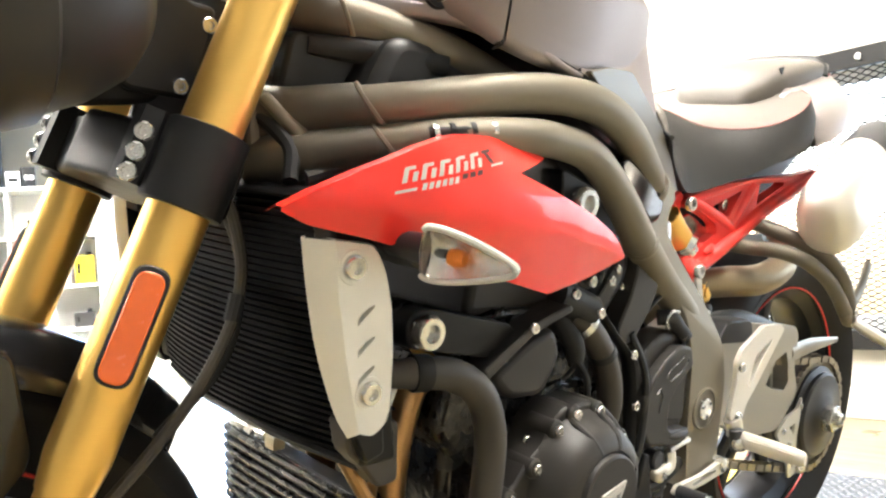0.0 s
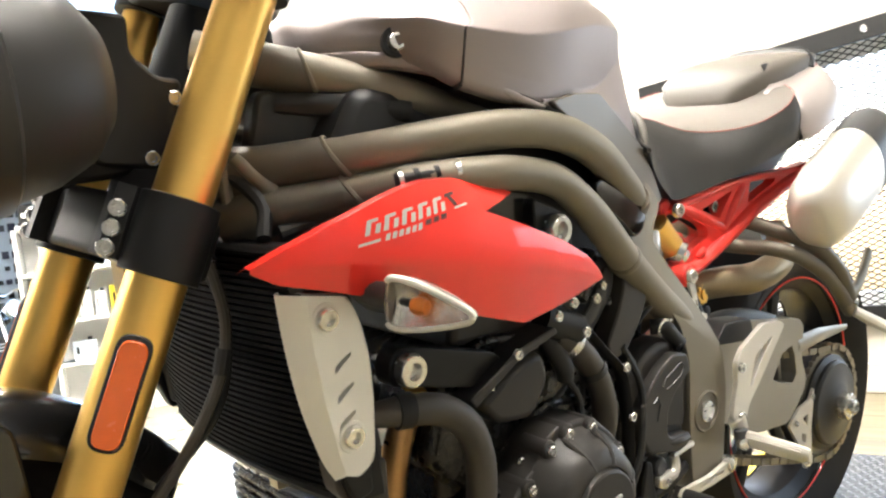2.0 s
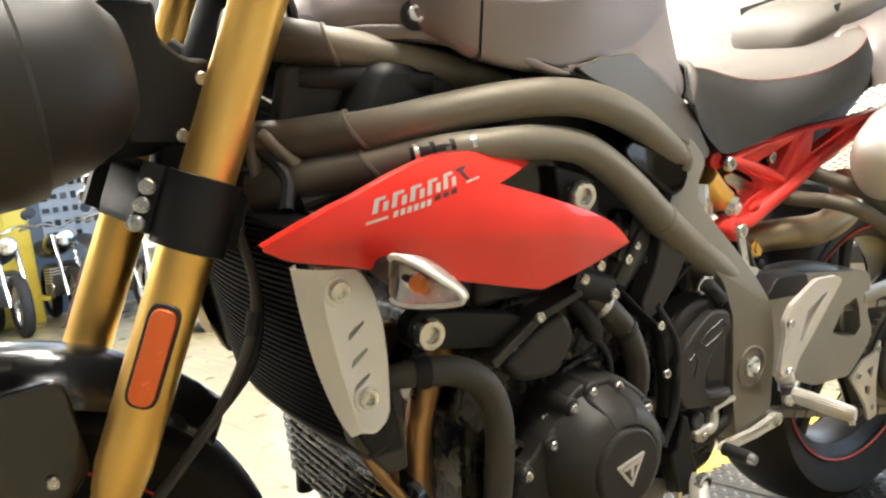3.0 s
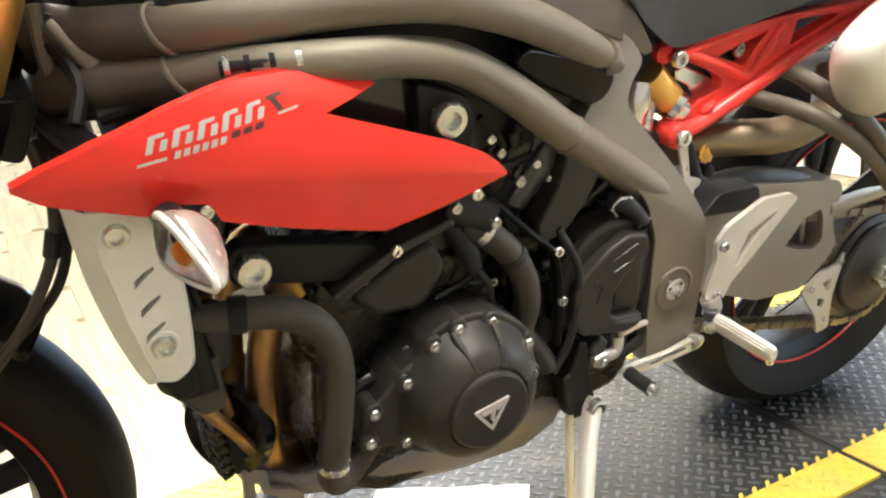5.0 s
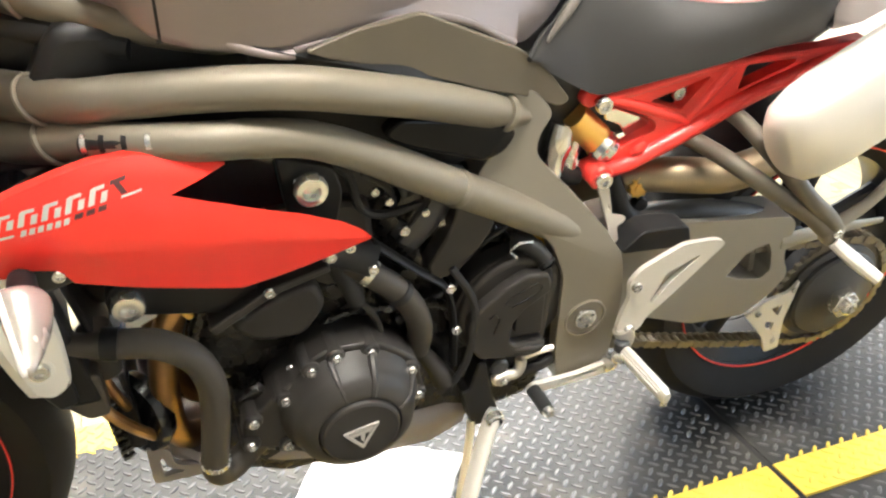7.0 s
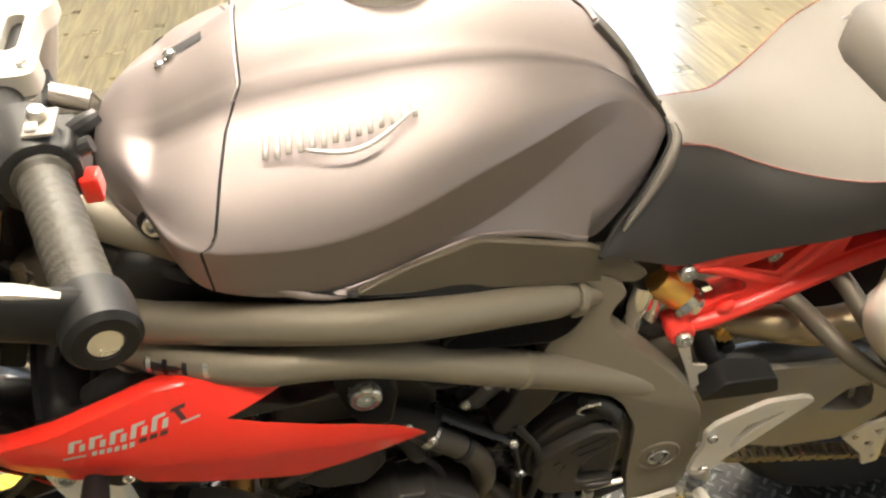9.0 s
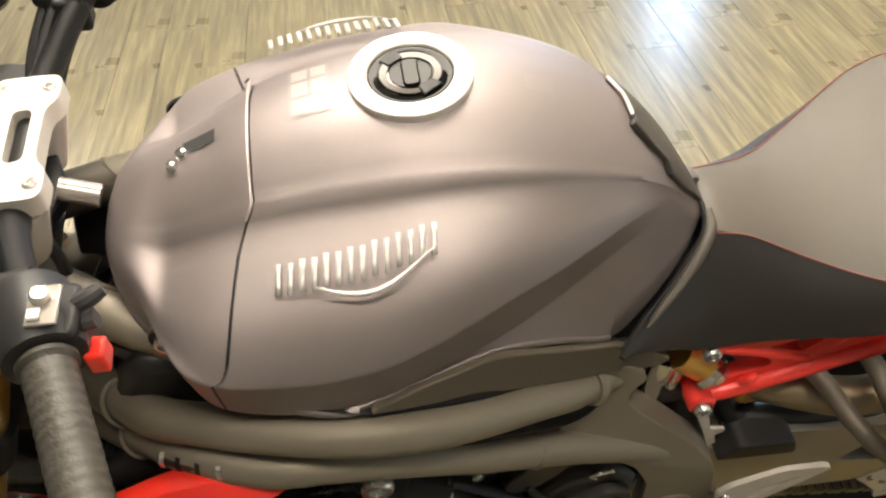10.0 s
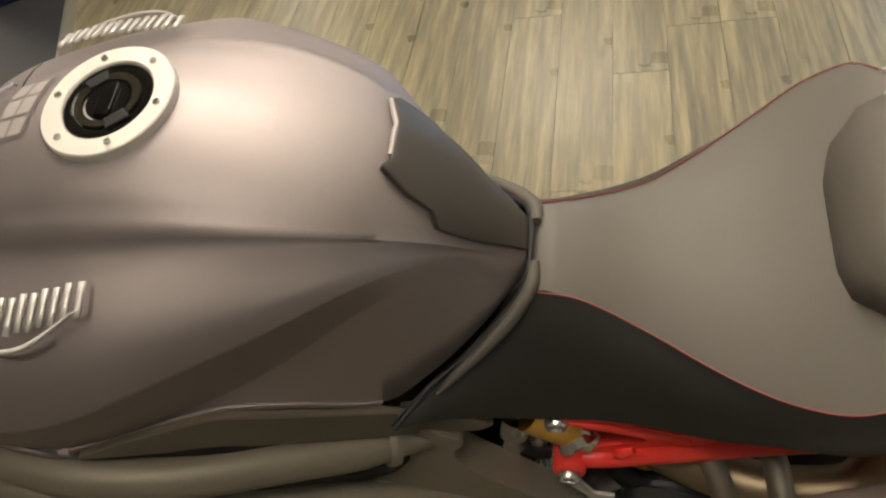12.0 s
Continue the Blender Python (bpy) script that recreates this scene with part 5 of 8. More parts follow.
# exhaust headers
for y in (-0.118, 0.0, 0.118):
    part("header_pipe", Geo().tube([(0.480, y, 0.548), (0.456, y, 0.540), (0.440, y, 0.505), (0.429, y, 0.45), (0.426, y, 0.38), (0.436, y * 0.9, 0.33), (0.47, y * 0.6, 0.29), (0.56, y * 0.3, 0.265)], 0.0170, 14, 5), HEADER, moto, "heat-tinted exhaust header pipe")
part("sensor", Geo().tube([(0.452, -0.118, 0.575), (0.462, -0.135, 0.560), (0.470, -0.145, 0.545)], [0.006, 0.008, 0.004], 10, 2), GOLD, moto)
part("sensor_tag", Geo().prism([(0.405, 0.56), (0.432, 0.566), (0.436, 0.548), (0.418, 0.54), (0.41, 0.52), (0.402, 0.53)], -0.135, -0.131), WHITE, moto)
part("horn", Geo().lathe([(0.020, -0.02), (0.05, -0.012), (0.054, 0), (0.050, 0.010), (0.02, 0.014), (0.001, 0.014)], (0.392, -0.105, 0.385), (-0.75, -0.6, 0.1), 32), GLOSSBLACK, moto, "round black horn")
part("horn_bracket", Geo().tube([(0.385, -0.12, 0.47), (0.388, -0.125, 0.43), (0.395, -0.11, 0.39)], 0.009, 8, 3, flat=0.4), BLACK, moto)
# oil cooler lines
part("oil_line", Geo().tube([(0.34, -0.15, 0.50), (0.36, -0.16, 0.46), (0.385, -0.16, 0.42), (0.41, -0.13, 0.36)], 0.007, 10, 5), HEADER, moto)
part("oil_line", Geo().tube([(0.36, -0.14, 0.53), (0.375, -0.155, 0.48), (0.385, -0.14, 0.43)], 0.0055, 10, 5), HEADER, moto)
part("reservoir_cap", Geo().tube([(0.372, -0.145, 0.56), (0.375, -0.148, 0.53), (0.376, -0.148, 0.50)], [0.018, 0.020, 0.016], 14, 2), HOSE, moto)
# belly pan
rows = []
for x, w, zb, zt in [(0.392, 0.06, 0.300, 0.335), (0.405, 0.10, 0.288, 0.33), (0.45, 0.125, 0.268, 0.312), (0.55, 0.14, 0.247, 0.31), (0.66, 0.145, 0.232, 0.31), (0.75, 0.145, 0.229, 0.312), (0.80, 0.14, 0.245, 0.312), (0.82, 0.12, 0.268, 0.31)]:
    rows.append([(x, -w, zt), (x, -w - 0.006, (zt * 2 + zb) / 3), (x, -w + 0.004, zb + 0.012), (x, -w + 0.02, zb), (x, 0, zb - 0.004), (x, w - 0.02, zb), (x, w - 0.004, zb + 0.012), (x, w + 0.006, (zt * 2 + zb) / 3), (x, w, zt)])
part("belly_pan", Geo().grid(rows), BELLY, moto, "grey belly pan under the engine", thick=0.004, sharp=50)
part("belly_bracket", Geo().prism(fillet([(0.392, 0.350), (0.418, 0.340), (0.420, 0.31), (0.45, 0.300), (0.46, 0.280), (0.392, 0.284)], 0.008), -0.135, -0.127, holes=[fillet([(0.404, 0.325), (0.408, 0.328), (0.412, 0.308), (0.432, 0.295), (0.405, 0.294)], 0.004, 3)]), BELLY, moto, "grey belly pan bracket", bevel=0.002)

# -- radiator --
XR = lambda y: 0.300 - 0.022 * (1 - (y / 0.17) ** 2)
SH = lambda z: (0.725 - z) * 0.19
part("radiator_core", Geo().grid([[(XR(y) + 0.008 + SH(z), y, z) for z in (0.504, 0.735)] for y in np.linspace(-0.175, 0.165, 15)]), BLACK, moto, thick=0.022)
for z in np.linspace(0.508, 0.730, 34):
    rows = []
    for y in np.linspace(-0.178, 0.165, 15):
        c = XR(y) - 0.007 + SH(z)
        rows.append([(c - 0.004, y, z - 0.0014), (c - 0.004, y, z + 0.0014), (c + 0.006, y, z + 0.0014), (c + 0.006, y, z - 0.0014)])
    part("radiator_fin", Geo().grid(rows, True, True), FINBLACK, moto)
part("radiator_tank", Geo().prism(fillet([(0.328, 0.515), (0.362, 0.515), (0.322, 0.735), (0.288, 0.735)], 0.006), 0.166, 0.186), BLACK, moto, bevel=0.004)
part("radiator_tank", Geo().prism(fillet([(0.330, 0.500), (0.370, 0.500), (0.335, 0.73), (0.288, 0.73)], 0.006), -0.195, -0.165), BLACK, moto, bevel=0.004)
part("radiator_edge", Geo().tube([(0.343, 0.165, 0.502), (0.323, 0.08, 0.502), (0.319, 0, 0.502), (0.323, -0.08, 0.500), (0.341, -0.178, 0.497)], 0.0065, 8, 4), BLACK, moto)
ring_ = [(-0.01 + 0.105 * math.cos(2 * math.pi * k / 24), 0.615 + 0.105 * math.sin(2 * math.pi * k / 24)) for k in range(24)]
part("fan_shroud", Geo().prism([(-0.155, 0.505), (0.155, 0.505), (0.155, 0.730), (-0.155, 0.730)], 0.330, 0.338, axis="x", warp=lambda x, y, z: (x + SH(z) + 0.004, y, z)), PLASTIC, moto, "black radiator fan shroud", bevel=0.003)
part("fan_ring", Geo().prism(ring_, 0.338, 0.362, axis="x", warp=lambda x, y, z: (x + SH(z) + 0.004, y, z)), PLASTIC, moto, bevel=0.005)
part("top_hose", Geo().tube([(0.335, -0.150, 0.715), (0.365, -0.150, 0.732), (0.410, -0.140, 0.738), (0.470, -0.110, 0.715)], 0.0165, 14, 4), RUBBER, moto)
part("wiring_loom", Geo().tube([(0.320, -0.115, 0.742), (0.350, -0.125, 0.750), (0.390, -0.130, 0.752), (0.430, -0.125, 0.745)], 0.0080, 10, 4), RUBBER, moto)
# oil cooler below and behind the radiator
part("oil_cooler", Geo().prism(fillet([(0.372, 0.362), (0.396, 0.362), (0.390, 0.448), (0.366, 0.448)], 0.004), -0.140, 0.092), BLACK, moto)
for k, z in enumerate(np.linspace(0.366, 0.446, 8)):
    x = 0.366 - (z - 0.40) * 0.07
    part("cooler_fin", Geo().tube([(x + 0.012, -0.150, z), (x, -0.144, z), (x - 0.002, 0.0, z), (x, 0.094, z), (x + 0.012, 0.100, z)], 0.0036, 8, 3), DEEP, moto)
part("cooler_boss", Geo().tube([(0.374, 0.078, 0.366), (0.375, 0.078, 0.338)], [0.010, 0.012], 12, 1), BLACK, moto)
part("cooler_union", Geo().tube([(0.368, 0.086, 0.456), (0.368, 0.060, 0.459), (0.368, 0.040, 0.456)], [0.007, 0.009, 0.006], 10, 2), BOLT, moto)
part("cooler_union", Geo().tube([(0.368, 0.030, 0.458), (0.368, 0.012, 0.460)], 0.008, 10, 1), BOLT, moto)
part("cooler_clip", Geo().prism(fillet([(0.358, 0.452), (0.372, 0.452), (0.372, 0.468), (0.358, 0.466)], 0.002), -0.012, 0.004), BRASSY, moto)
part("lower_mount", Geo().prism(fillet([(0.312, 0.545), (0.372, 0.535), (0.374, 0.478), (0.352, 0.476), (0.334, 0.499), (0.318, 0.515)], 0.006), -0.193, -0.168), HOSE, moto, "dark brown lower radiator bracket", bevel=0.003)
for s in (-1, 1):
    # silver guard at each end of the radiator
    edge = [(0.2855, 0.7010), (0.2905, 0.655), (0.300, 0.604), (0.311, 0.556), (0.3165, 0.538)]
    outer = [(0.2700, 0.184, 0.7010), (0.2750, 0.187, 0.655), (0.2840, 0.191, 0.604), (0.2980, 0.197, 0.556), (0.3080, 0.203, 0.5345)]
    o = edge + [(0.330, 0.534), (0.342, 0.541), (0.3475, 0.553), (0.3485, 0.600), (0.3455, 0.640), (0.338, 0.670), (0.329, 0.688), (0.322, 0.6955)]
    slot = lambda cx, cz: fillet([(cx - 0.0085, cz - 0.0085), (cx - 0.0080, cz - 0.0020), (cx - 0.0010, cz + 0.0035), (cx + 0.0085, cz + 0.0085), (cx + 0.0085, cz + 0.0055), (cx + 0.0005, cz - 0.0010), (cx - 0.0050, cz - 0.0055)], 0.0009, 2)
    g = Geo().prism(o, 0.2020 * s, 0.2085 * s, holes=[slot(0.3185, 0.638), slot(0.3200, 0.6115), slot(0.3205, 0.5865)])
    gd = part("radiator_guard", g, GUARDPAINT, moto, "silver radiator side guard with three slots", sharp=30)
    rows = []
    for p, q in zip(smooth([(a[0], s * 0.2085, a[1]) for a in edge], 4), smooth([(a[0], s * a[1], a[2]) for a in outer], 4)):
        rows.append([p, p * 0.94 + q * 0.06 + Vector((0, 0.0002 * s, 0)), p * 0.5 + q * 0.5 + Vector((0, 0.0006 * s, 0)), q, q + Vector((0.002, -0.004 * s, 0)), q + Vector((0.010, -0.010 * s, 0))])
    part("guard_return", Geo().grid(rows), GUARDPAINT, gd, sharp=40)
    rows = []
    for x, z in [(p.x, p.z) for p in smooth([(0.2855, 0, 0.7010), (0.304, 0, 0.6985), (0.322, 0, 0.6955), (0.329, 0, 0.688), (0.338, 0, 0.670), (0.3455, 0, 0.640), (0.3485, 0, 0.600), (0.3475, 0, 0.553), (0.342, 0, 0.541), (0.330, 0, 0.534), (0.3165, 0, 0.538)], 4)]:
        rows.append([(x, s * 0.2085, z), (x + 0.0015, s * 0.2065, z), (x + 0.002, s * 0.200, z), (x + 0.001, s * 0.190, z)])
    part("guard_lip", Geo().grid(rows), GUARDPAINT, gd, sharp=50)
    # black sheet close behind the slots, standing in for the shade inside them
    part("guard_backing", Geo().prism(fillet([(0.285, 0.69), (0.31, 0.68), (0.335, 0.60), (0.335, 0.55), (0.31, 0.54)], 0.006), 0.1975 * s, 0.2012 * s), FINBLACK, gd)
    bolt((0.3035, 0.2075 * s, 0.6785), (0, s, 0), 1.2, gd)
    part("bolt_recess", Geo().lathe([(0.0145, 0), (0.0140, 0.0012), (0.0110, 0.0012), (0.0105, 0)], (0.3035, 0.2085 * s, 0.6785), (0, s, 0), 24, False), GUARDPAINT, gd)
    bolt((0.3245, 0.2075 * s, 0.5715), (0, s, 0), 1.2, gd)
    part("bolt_recess", Geo().lathe([(0.0145, 0), (0.0140, 0.0012), (0.0110, 0.0012), (0.0105, 0)], (0.3245, 0.2085 * s, 0.5715), (0, s, 0), 24, False), GUARDPAINT, gd)
    part("guard_bracket", Geo().prism(fillet([(0.309, 0.55), (0.346, 0.555), (0.350, 0.512), (0.330, 0.506)], 0.005), 0.182 * s, 0.202 * s), BLACK, moto, bevel=0.003)

# -- red side panels --
def lerp(tab, x):
    return np.interp(x, [p[0] for p in tab], [p[1] for p in tab])


def red_panel(s):
    top = [(0.240, 0.7275), (0.264, 0.742), (0.301, 0.758), (0.351, 0.775), (0.381, 0.7825), (0.41, 0.787), (0.45, 0.787), (0.49, 0.7785), (0.520, 0.7695)]
    low = [(0.240, 0.7240), (0.258, 0.714), (0.299, 0.7045), (0.327, 0.697), (0.341, 0.705), (0.370, 0.701), (0.379, 0.684), (0.416, 0.671), (0.47, 0.655), (0.521, 0.6405), (0.585, 0.652), (0.649, 0.6670)]
    rear_top = [(0.470, 0.7557), (0.52, 0.738), (0.583, 0.714), (0.62, 0.6955), (0.640, 0.680), (0.649, 0.6690)]
    fold = [(0.240, 0.7255), (0.30, 0.7265), (0.36, 0.7215), (0.40, 0.716), (0.45, 0.709), (0.534, 0.697), (0.594, 0.683), (0.649, 0.668)]
    wide = [(0.240, 0.202), (0.27, 0.218), (0.32, 0.2315), (0.38, 0.2385), (0.44, 0.2405), (0.50, 0.2395), (0.56, 0.236), (0.61, 0.230), (0.649, 0.224)]

    def section(x, zt, zb, tt=0.0):
        zf, w = lerp(fold, x), lerp(wide, x)
        row = []
        for t in np.linspace(0, 1, 21):
            z = zt + (zb - zt) * t
            if z >= zf:
                u = (z - zf) / max(1e-6, 0.065)
                y = w - 0.020 * min(u, 1.3) ** 2.6
            else:
                u = (zf - z) / 0.07
                y = w - 0.011 * min(u, 1.6)
            row.append((x, s * y, z))
        return row
    g = Geo()
    g.grid([section(x, lerp(top, x), lerp(low, x)) for x in np.linspace(0.240, 0.470, 44)])
    g.grid([section(x, min(lerp(rear_top, x), lerp(top, x)), lerp(low, x)) for x in np.linspace(0.470, 0.649, 30)])
    # the upper prong behind the notch
    g.grid([section(x, lerp(top, x), 0.7557 + (0.7685 - 0.7557) * (x - 0.470) / 0.050) for x in np.linspace(0.470, 0.520, 10)])
    # top returns inwards
    edge = lambda x: lerp(wide, x) - 0.020 * min(max(0.0, lerp(top, x) - lerp(fold, x)) / 0.065, 1.3) ** 2.6
    g.grid([[(x, s * edge(x), lerp(top, x)), (x, s * (edge(x) - 0.010), lerp(top, x) + 0.001), (x, s * (edge(x) - 0.024), lerp(top, x) - 0.006)] for x in np.linspace(0.240, 0.520, 30)])
    ob = part("side_panel", g, RED, moto, "gloss red radiator side panel", sharp=55)
    # name drawn as plain shapes
    def mark(x0, x1, z0, z1, slant, material):
        rows = []
        for x in np.linspace(x0, x1, 4):
            row = []
            for z in np.linspace(z0, z1, 4):
                xx = x + (z - z0) * slant
                zz = z + (x - 0.331) * 0.16
                zf, w = lerp(fold, xx), lerp(wide, xx)
                row.append((xx, s * (w - 0.020 * max(0.0, (zz - zf) / 0.065) ** 2.6 + 0.0008), zz))
            rows.append(row)
        part("name_bar", Geo().grid(rows), material, ob, "silver printed bar" if material is SILVER else "dark printed bar")
    for k in range(5):
        x = 0.3300 + k * 0.0186
        mark(x, x + 0.0050, 0.7468, 0.7590, 0.35, SILVER)
        mark(x + 0.0050, x + 0.0150, 0.7562, 0.7590, 0.35, SILVER)
        mark(x + 0.0100, x + 0.0150, 0.7468, 0.7545, 0.35, SILVER)
    mark(0.323, 0.344, 0.7395, 0.7418, 0.35, SILVER)
    for k in range(6):
        mark(0.3490 + k * 0.0068, 0.3535 + k * 0.0068, 0.7385, 0.7440, 0.35, SILVER)
    for k in range(3):
        mark(0.392 + k * 0.0095, 0.399 + k * 0.0095, 0.7405, 0.7450, 0.35, DARKPRINT)
    mark(0.424, 0.437, 0.7565, 0.7595, 0.35, DARKPRINT)
    mark(0.432, 0.437, 0.7475, 0.7565, -0.6, DARKPRINT)
    mark(0.431, 0.448, 0.7450, 0.7468, 0.35, SILVER)
    # black inner plate seen through the notch, and the opening round the indicator stalk
    part("panel_backing", Geo().prism([(0.40, 0.765), (0.56, 0.775), (0.60, 0.74), (0.58, 0.70), (0.45, 0.69)], 0.176 * s, 0.186 * s), GLOSSBLACK, ob)
    return ob


for s in (-1, 1):
    red_panel(s)
    part("stalk_cover", Geo().prism(fillet([(0.330, 0.697), (0.340, 0.710), (0.373, 0.706), (0.386, 0.684), (0.355, 0.675)], 0.006), 0.195 * s, 0.230 * s), PLASTIC, moto, bevel=0.004)
    bolt((0.368, 0.231 * s, 0.694), (0, s, 0), 0.7)
    # indicator
    a, b = Vector((0.3215, 0.2390 * s, 0.6985)), Vector((0.3440, 0.3465 * s, 0.6935))
    d = (b - a).normalized()
    up = (Vector((0, 0, 1)) - d * d.z).normalized()
    fw = d.cross(up) * (1 if s < 0 else -1)
    prof = [(0.235, 0.001), (0.237, 0.60), (0.245, 0.84), (0.27, 0.96), (0.33, 1.0), (0.42, 0.97), (0.54, 0.86), (0.68, 0.69), (0.82, 0.48), (0.92, 0.31), (0.97, 0.20), (0.992, 0.11), (1.0, 0.01)]
    shell_rows, lens_rows, glint_rows, rim_top, rim_low = [], [], [], [], []
    for i, (t, k) in enumerate(prof):
        c = a + (b - a) * t
        shell_rows.append([c + up * (0.0205 * k * math.cos(q)) - fw * (0.034 * k * math.sin(q) ** 0.9) for q in np.linspace(0, math.pi, 16)])
        lens_rows.append([c + up * (0.0205 * k * math.cos(q)) + fw * (0.007 * k * math.sin(q) ** 0.6) for q in np.linspace(0, math.pi, 14)])
        rim_top.append(c + up * 0.0203 * k + fw * 0.002)
        rim_low.append(c - up * 0.0203 * k + fw * 0.002)
    for i in range(19):
        t = 0.26 + 0.68 * i / 18
        k = float(np.interp(t, [p[0] for p in prof], [p[1] for p in prof]))
        c = a + (b - a) * t
        glint_rows.append([c + up * (0.0195 * k * (1 - 2 * v / 12)) - fw * (0.002 + 0.007 * k * math.sin(math.pi * v / 12) + (0.0016 if (i + v) % 2 else 0.0)) for v in range(13)])
    ind = part("indicator", Geo().grid(shell_rows), SIGNALBACK, moto, "teardrop indicator with a clear lens", thick=0.002)
    part("indicator_lens", Geo().grid(lens_rows), GLASS, ind, "clear lens")
    part("indicator_rim", Geo().tube(rim_top[2:], 0.0030, 8, 3), SIGNALRIM, ind, "pale rim")
    part("indicator_rim", Geo().tube(rim_low[2:], 0.0024, 8, 3), SIGNALRIM, ind, "pale rim")
    part("indicator_reflector", Geo().grid(glint_rows), REFLECT, ind, "faceted bright reflector", sharp=4)
    part("indicator_bulb", Geo().lathe([(0.001, -0.009), (0.006, -0.007), (0.008, 0), (0.006, 0.007), (0.001, 0.009)], tuple(a + (b - a) * 0.52 - fw * 0.003), tuple(d), 16), ORANGE, ind, "orange bulb")
    part("bulb_holder", Geo().tube([a + (b - a) * 0.30 - fw * 0.012, a + (b - a) * 0.40 - fw * 0.010], 0.004, 10, 1), CAPGREY, ind)
    part("indicator_stalk", Geo().tube([(0.350, 0.200 * s, 0.697), (0.340, 0.225 * s, 0.697), a + (b - a) * 0.25 - fw * 0.014], [0.012, 0.011, 0.014], 12, 3), PLASTIC, ind)

# -- front fork, yokes and wheel --
RAKE = Vector((-0.39, 0, -0.92)).normalized()
FX = lambda z: 0.232 + (z - 0.784) * 0.424


def on_fork(s, z):
    return Vector((FX(z), 0.110 * s, z))


for s in (-1, 1):
    g = Geo().tube([on_fork(s, 0.985), on_fork(s, 0.82), on_fork(s, 0.53), on_fork(s, 0.505)], [0.0258, 0.0258, 0.0258, 0.0220], 28, 1)
    leg = part("fork_leg", g, GOLD, moto, "gold anodised fork leg")
    part("fork_slider", Geo().tube([on_fork(s, 0.52), on_fork(s, 0.33)], 0.0205, 24, 1), GOLD, leg)
    part("axle_lug", Geo().tube([on_fork(s, 0.36), on_fork(s, 0.29)], [0.026, 0.03], 16, 1), BLACK, leg)
    part("fork_cap", Geo().tube([on_fork(s, 0.985), on_fork(s, 0.991)], [0.026, 0.022], 24, 1), BLACK, leg)
    # amber reflector on a black base
    c = on_fork(s, 0.636) + Vector((-0.012, 0.0225 * s, -0.003))
    nrm = Vector((-0.45, 0.9 * s, 0)).normalized()
    u = -RAKE
    w = u.cross(nrm).normalized()
    for nm, hl, hw, d0, d1, mt in (("reflector_base", 0.0475, 0.0145, -0.002, 0.004, PLASTIC), ("reflector", 0.0435, 0.0115, 0.003, 0.0085, AMBER)):
        out = fillet([(-hl, -hw), (hl, -hw), (hl, hw), (-hl, hw)], hw * 0.95, 6)
        part(nm, Geo().prism(out, d0, d1, warp=lambda x, y, z, c=c, u=u, w=w, nrm=nrm: tuple(c + u * x + w * z + nrm * y)), mt, leg, "amber fork reflector" if nm == "reflector" else "", bevel=0.001)
    # lower yoke clamp
    p = on_fork(s, 0.748)
    part("yoke_clamp", Geo().tube([p - RAKE * 0.034, p - RAKE * 0.033, p + RAKE * 0.033, p + RAKE * 0.034], [0.0325, 0.034, 0.034, 0.0325], 28, 1), BLACK, moto)
    part("yoke_clamp", Geo().tube([on_fork(s, 0.972) - RAKE * 0.016, on_fork(s, 0.972) + RAKE * 0.016], 0.0355, 28, 1), BLACK, moto)
    for k in (-1, 0, 1):
        q = p - RAKE * (0.0168 * k) + Vector((-0.0450, -0.006 * s, 0.014))
        bolt(tuple(q), (-0.55, 0.83 * s, 0.1), 0.88)
    part("clamp_lug", Geo().tube([p - RAKE * 0.032 + Vector((-0.034, -0.020 * s, 0.016)), p + RAKE * 0.030 + Vector((-0.034, -0.020 * s, 0.016))], 0.0155, 6, 1), BLACK, moto)
lug = [(-0.034, -0.028), (0.036, -0.028), (0.036, 0.028), (-0.034, 0.028)]
pc = Vector((FX(0.748), 0, 0.748))
g = Geo()
rows = []
for y in (-0.085, -0.06, 0, 0.06, 0.085):
    fwd = -0.004 if abs(y) > 0.05 else -0.022
    ctr = pc + Vector((0.0 - fwd * 0, y, 0))
    ux, uz = Vector((0.92, 0, -0.39)), -RAKE
    rows.append([ctr + ux * (a + (fwd if a < 0 else 0.02)) + uz * b for a, b in fillet(lug, 0.008, 3)])
part("lower_yoke", Geo().grid(rows, True, True), BLACK, moto, "black lower fork yoke", bevel=0.002)
g = Geo()
rows = []
pt = Vector((FX(0.972), 0, 0.972))
for y in (-0.10, -0.06, 0, 0.06, 0.10):
    rows.append([pt + Vector((0, y, 0)) + Vector((0.92, 0, -0.39)) * (a * 0.9 + (0.022 if abs(y) < 0.05 else 0)) - RAKE * (b * 0.5) for a, b in fillet(lug, 0.006, 3)])
part("upper_yoke", Geo().grid(rows, True, True), BLACK, moto, "black upper fork yoke", bevel=0.002)


